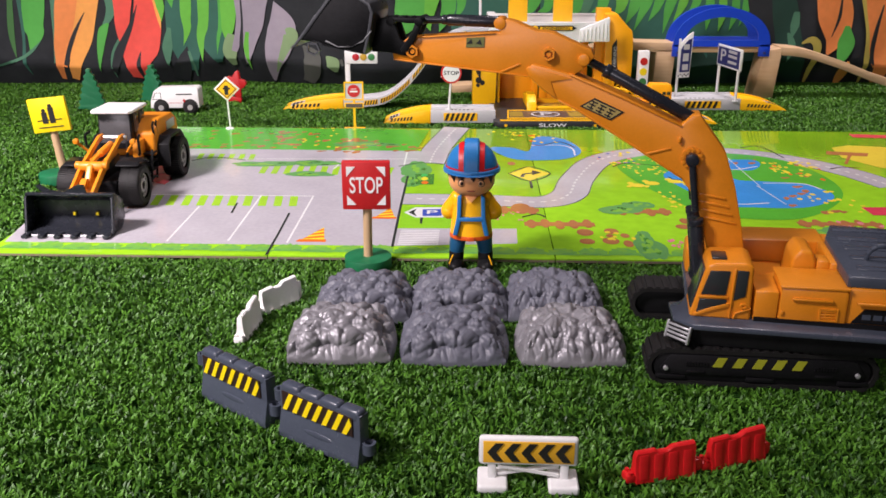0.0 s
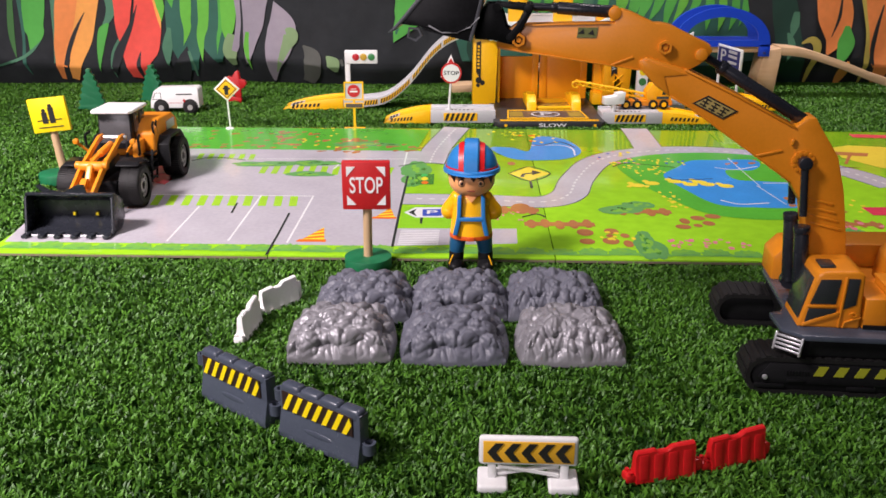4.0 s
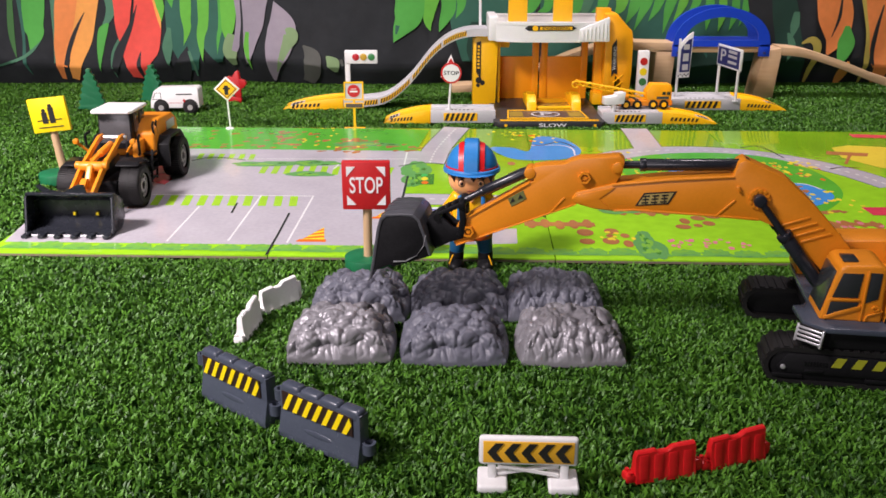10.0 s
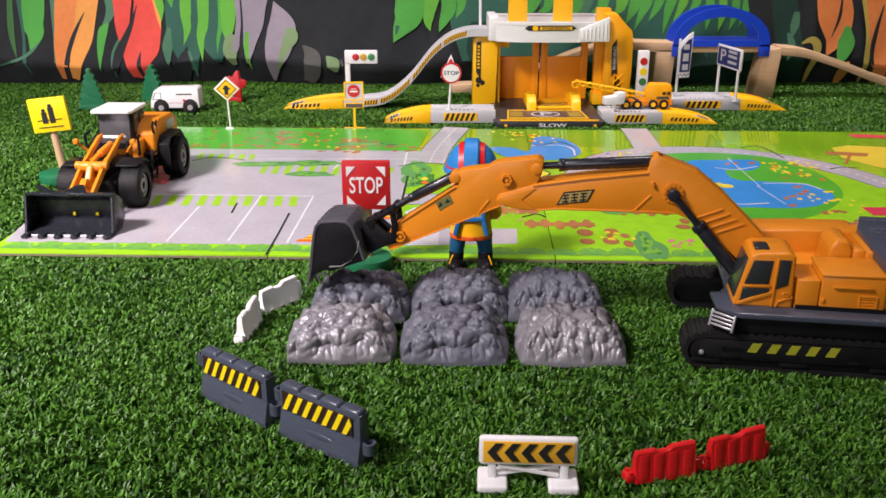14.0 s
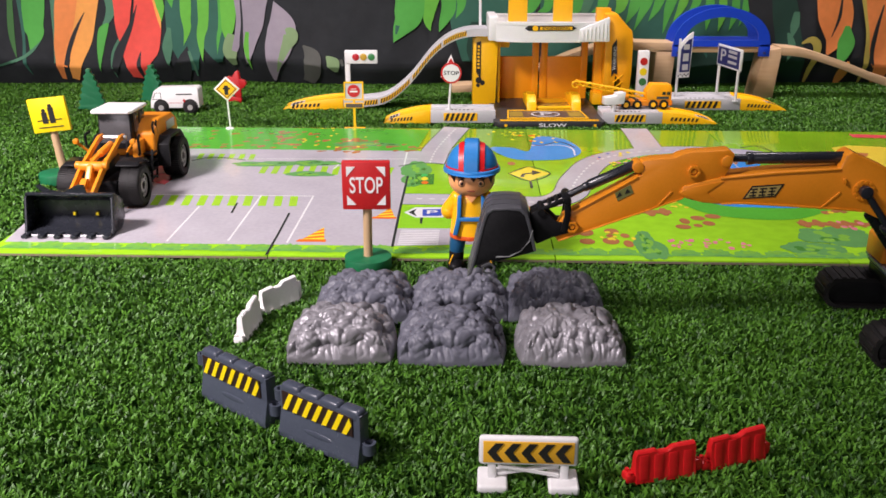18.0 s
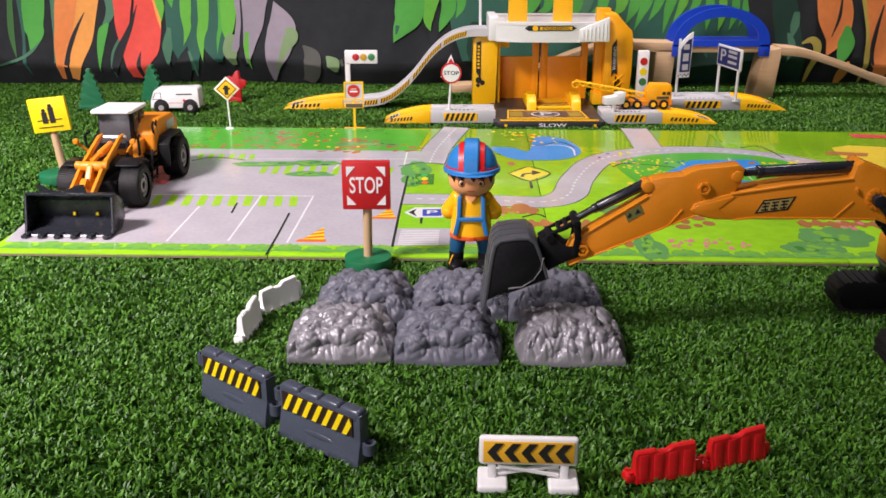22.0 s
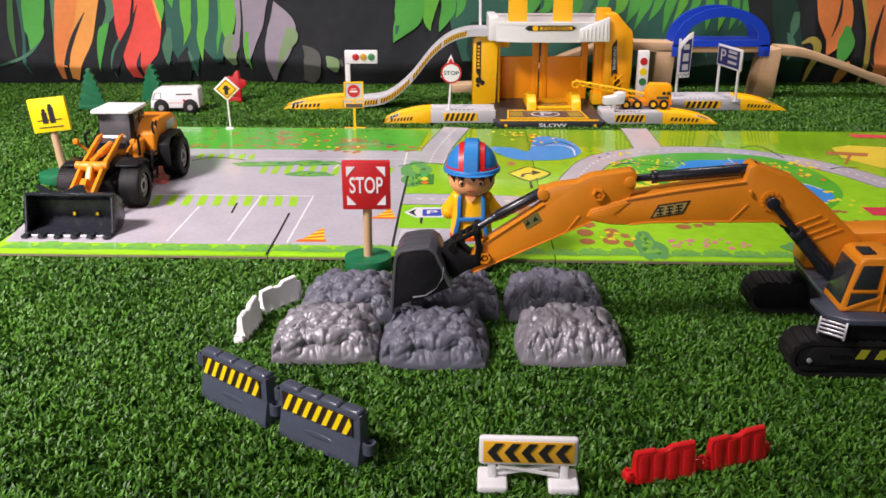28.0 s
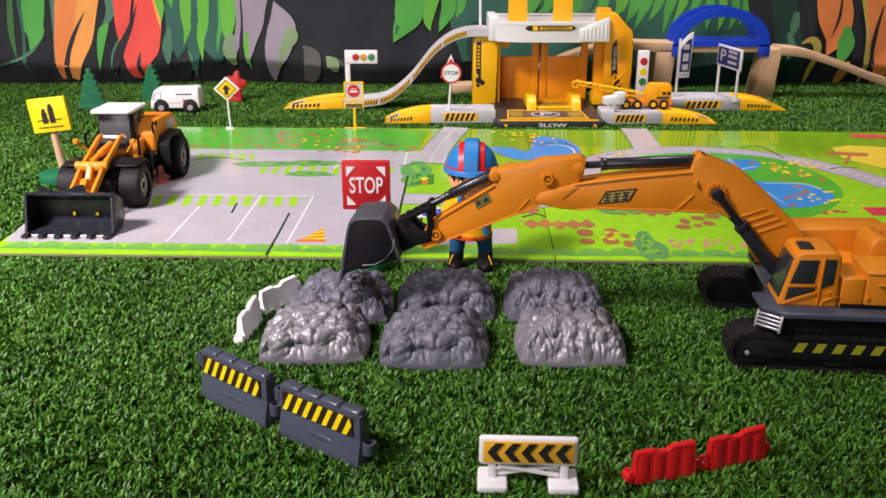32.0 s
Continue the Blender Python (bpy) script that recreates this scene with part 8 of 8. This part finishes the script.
def motions():
    # seconds, place of the excavator (x, y), its heading, boom, stick and the turn of the house, in degrees
    dig = [
        (0.0, 0.2070, 0.5611, -5.51, -15.99, 6.45, -5.53),
        (0.5, 0.2178, 0.5682, -4.60, -18.19, 6.17, -5.34),
        (1.0, 0.2356, 0.5669, -3.12, -18.55, 6.50, -5.38),
        (1.5, 0.2533, 0.5609, -1.66, -19.16, 7.03, -5.20),
        (2.0, 0.2644, 0.5547, 0.39, -19.65, 7.30, -2.91),
        (2.5, 0.2568, 0.5549, 0.99, -19.62, 7.62, 0.50),
        (3.0, 0.2480, 0.5423, -1.72, -17.71, 7.84, 1.24),
        (3.5, 0.2519, 0.5476, -4.24, -19.55, 7.35, 0.32),
        (5.5, 0.3289, 0.5513, -7.50, -18.50, 7.83, -1.98),
        (6.0, 0.3403, 0.5547, -8.82, -19.09, 7.20, -1.93),
        (6.5, 0.3464, 0.5516, -10.65, -14.44, 6.72, -0.74),
        (7.0, 0.3424, 0.5463, -12.11, -4.81, 6.27, -0.67),
        (7.5, 0.3363, 0.5424, -12.50, 5.73, 5.65, -1.35),
        (8.0, 0.3357, 0.5439, -12.26, 15.14, 5.08, -0.99),
        (8.5, 0.3386, 0.5509, -11.84, 13.03, 4.94, -0.43),
        (9.0, 0.3391, 0.5534, -11.48, 12.75, 4.99, -0.00),
        (9.5, 0.3242, 0.5559, -11.14, 12.21, 5.06, 0.59),
        (10.0, 0.2866, 0.5574, -10.18, 13.38, 5.18, 0.78),
        (10.5, 0.2606, 0.5719, -7.89, 11.04, 5.33, 0.54),
        (11.0, 0.2552, 0.5787, -4.64, 12.65, 5.51, -0.08),
        (11.5, 0.2534, 0.5851, -1.83, 14.54, 5.58, -0.42),
        (12.0, 0.2682, 0.5879, -0.73, 13.71, 5.54, -0.51),
        (12.5, 0.2398, 0.5784, -1.32, 17.15, 5.61, -0.63),
        (13.0, 0.2421, 0.5770, -4.03, 14.68, 5.70, 0.02),
        (13.5, 0.2594, 0.5785, -7.65, 12.37, 5.65, 0.01),
        (14.0, 0.2386, 0.5800, -8.39, 15.84, 5.38, -0.90),
        (14.5, 0.2618, 0.5886, -6.43, 14.66, 4.73, -0.50),
        (16.5, 0.3558, 0.5751, -4.28, 12.48, 4.81, 6.04),
        (17.0, 0.3452, 0.5750, -4.12, 13.05, 4.60, 6.88),
        (17.5, 0.3416, 0.5748, -4.26, 14.58, 4.59, 5.14),
        (18.0, 0.3590, 0.5808, -4.62, 12.20, 5.03, 1.52),
        (18.5, 0.4021, 0.5853, -4.74, 13.59, 5.17, -0.06),
        (19.0, 0.4046, 0.5888, -4.53, 14.53, 4.98, 1.08),
        (19.5, 0.4145, 0.5886, -4.20, 12.82, 5.61, 3.11),
        (20.0, 0.4128, 0.5909, -3.85, 12.64, 6.32, 5.16),
        (20.5, 0.4123, 0.5838, -3.56, 13.50, 5.81, 6.59),
        (21.0, 0.4006, 0.5792, -3.39, 12.88, 5.08, 6.95),
        (21.5, 0.3834, 0.5758, -3.40, 15.17, 4.80, 5.59),
        (22.0, 0.3648, 0.5736, -3.55, 14.55, 4.93, 2.66),
        (22.5, 0.3624, 0.5735, -3.53, 15.90, 5.27, 0.94),
        (23.0, 0.3553, 0.5713, -3.25, 12.51, 5.36, 0.98),
        (23.5, 0.3492, 0.5787, -3.00, 13.66, 5.30, 0.10),
        (24.0, 0.3513, 0.5782, -2.44, 13.35, 5.10, -0.47),
        (24.5, 0.3456, 0.5767, -1.81, 15.69, 4.82, -0.62),
        (25.0, 0.3392, 0.5741, -1.59, 17.30, 4.75, -1.74),
        (25.5, 0.3398, 0.5804, -1.17, 17.48, 4.89, -2.95),
        (27.5, 0.3074, 0.5762, -2.53, 17.13, 5.42, -1.07),
        (28.0, 0.2998, 0.5735, -3.14, 16.76, 5.31, -0.48),
        (28.5, 0.2973, 0.5775, -3.09, 15.00, 5.09, -0.38),
        (29.0, 0.2818, 0.5819, -2.67, 17.25, 4.94, -0.95),
        (29.5, 0.2788, 0.5796, -2.58, 16.10, 5.16, -0.95),
        (30.0, 0.2759, 0.5775, -3.11, 15.92, 5.31, -0.70),
        (30.5, 0.2760, 0.5770, -4.57, 16.63, 5.10, -0.07),
        (31.0, 0.2758, 0.5799, -6.52, 11.51, 4.75, 1.31),
        (31.5, 0.2750, 0.5786, -7.19, 12.20, 4.46, 1.26),
        (32.0, 0.2659, 0.5820, -5.71, 14.93, 4.60, -0.71),
    ]
    walk(excavator, [(t, pose(x, y, 0, 0, 0, turn)) for t, x, y, turn, up, bend, sw in dig])
    rows = {k: [] for k in ("deck", "house", "boom", "stick", "lift0", "lift1", "rod0", "rod1", "arm", "armrod")}
    for t, x, y, turn, up, bend, sw in dig:
        d, round_ = up - BOOM_REF, pose(0, 0, 0, 0, 0, sw)
        rows["deck"].append((t, round_))
        rows["house"].append((t, round_ @ HOUSE))
        elbow = turned(ELBOW, FOOT, d)
        swing = up + bend - STICK_REF
        lift, top = turned(RAM_LIFT, FOOT, d), turned(RAM_TOP, FOOT, d)
        arm = turned(RAM_ARM + elbow - ELBOW, elbow, swing)
        rows["boom"].append((t, arm_at(up, BOOM_REF, FOOT, round_)))
        rows["stick"].append((t, arm_at(up + bend, STICK_REF, elbow, round_)))
        for k, side in enumerate((MID - 0.0135, MID + 0.0135)):
            rows["lift%d" % k].append((t, aim(side, RAM_FOOT, lift, round_)))
            rows["rod%d" % k].append((t, aim(side, lift, RAM_FOOT, round_)))
        rows["arm"].append((t, aim(MID, top, arm, round_)))
        rows["armrod"].append((t, aim(MID, arm, top, round_)))
    walk(deck_part, rows["deck"])
    for piece in (cab_part, body_part, cover_part):
        walk(piece, rows["house"])
    walk(boom, rows["boom"])
    walk(stick, rows["stick"])
    # how far the bucket is curled in, seconds and degrees
    curl = ((0, 0), (8.0, 0), (12.5, -3), (13.5, -2), (14.0, 0), (14.5, -2), (16.5, -4), (18.0, 0), (19.0, -3), (22.5, -3), (24.0, 0), (25.0, -4), (28.5, -3), (30.0, -2), (31.0, 0), (32.0, 0))
    at = lambda t: float(np.interp(t, [k[0] for k in curl], [k[1] for k in curl]))
    walk(bucket, [(t, curled(m, at(t))) for t, m in rows["stick"]])
    for k in (0, 1):
        walk(lift_barrels[k], rows["lift%d" % k])
        walk(lift_rods[k], rows["rod%d" % k])
    walk(arm_barrel, rows["arm"])
    walk(arm_rod, rows["armrod"])
    # the heaps that the bucket shoves: seconds, shift in x and y, turn, and how far one is tipped up on its rear edge
    shoves = {
        "front_a": ((0, 0, 0, 0), (23.0, 0, 0, 0), (23.5, -0.0038, 0, 0), (24.0, -0.0050, 0, 0), (24.5, -0.0070, 0, 0), (25.5, -0.0070, 0, 0), (27.5, -0.0104, 0, 0), (28.5, -0.0104, 0, 0), (29.0, -0.0182, 0, 0), (32.0, -0.0186, 0, 0)),
        "front_b": ((0, 0, 0, 0), (16.5, 0, 0, 0), (17.0, -0.0020, 0, 0), (21.5, -0.0022, 0, 0), (22.0, -0.0048, 0, 0), (23.0, -0.0048, 0, 0), (23.3, -0.0060, 0, 0), (23.4, -0.0075, 0, 0, 13), (23.5, -0.0095, 0, 0, 36), (23.6, -0.0105, -0.0010, 0, 36), (23.7, -0.0110, -0.0015, -1, 19), (23.8, -0.0115, -0.0020, -1, 8), (23.9, -0.0118, -0.0025, -1, 0), (24.0, -0.0118, -0.0025, -1), (24.5, -0.0138, -0.0045, -1), (32.0, -0.0138, -0.0045, -1)),
        "back_a": ((0, 0, 0, 0), (7.5, 0, 0, 0), (8.0, -0.0030, 0, 0), (14.5, -0.0034, 0, 0), (16.5, 0.0004, 0, 0), (22.0, 0.0004, 0, 0), (23.0, -0.0046, 0, 0), (24.0, -0.0048, 0, 0), (25.0, -0.0064, 0, 0), (27.5, -0.0078, 0, 0), (28.0, -0.0105, 0, 0), (28.9, -0.0108, 0, 0), (29.5, -0.0160, 0, 0), (32.0, -0.0165, 0, 0)),
        "back_b": ((0, 0, 0, 0), (22.0, 0, 0, 0), (23.0, -0.0050, 0, 0), (28.0, -0.0070, 0, 0), (29.0, -0.0100, 0, 0), (32.0, -0.0100, 0, 0)),
    }
    for key, steps in shoves.items():
        home = HEAPS[key].matrix_basis.copy()
        rows = []
        for t, dx, dy, turn, *tip in steps:
            hinge = Matrix.Translation((0, 0.030, 0)) @ pose(0, 0, 0, -tip[0] if tip else 0, 0, 0) @ Matrix.Translation((0, -0.030, 0))
            rows.append((t, Matrix.Translation((dx, dy, 0)) @ home @ pose(0, 0, 0, 0, 0, turn) @ hinge))
        walk(HEAPS[key], rows)


motions()
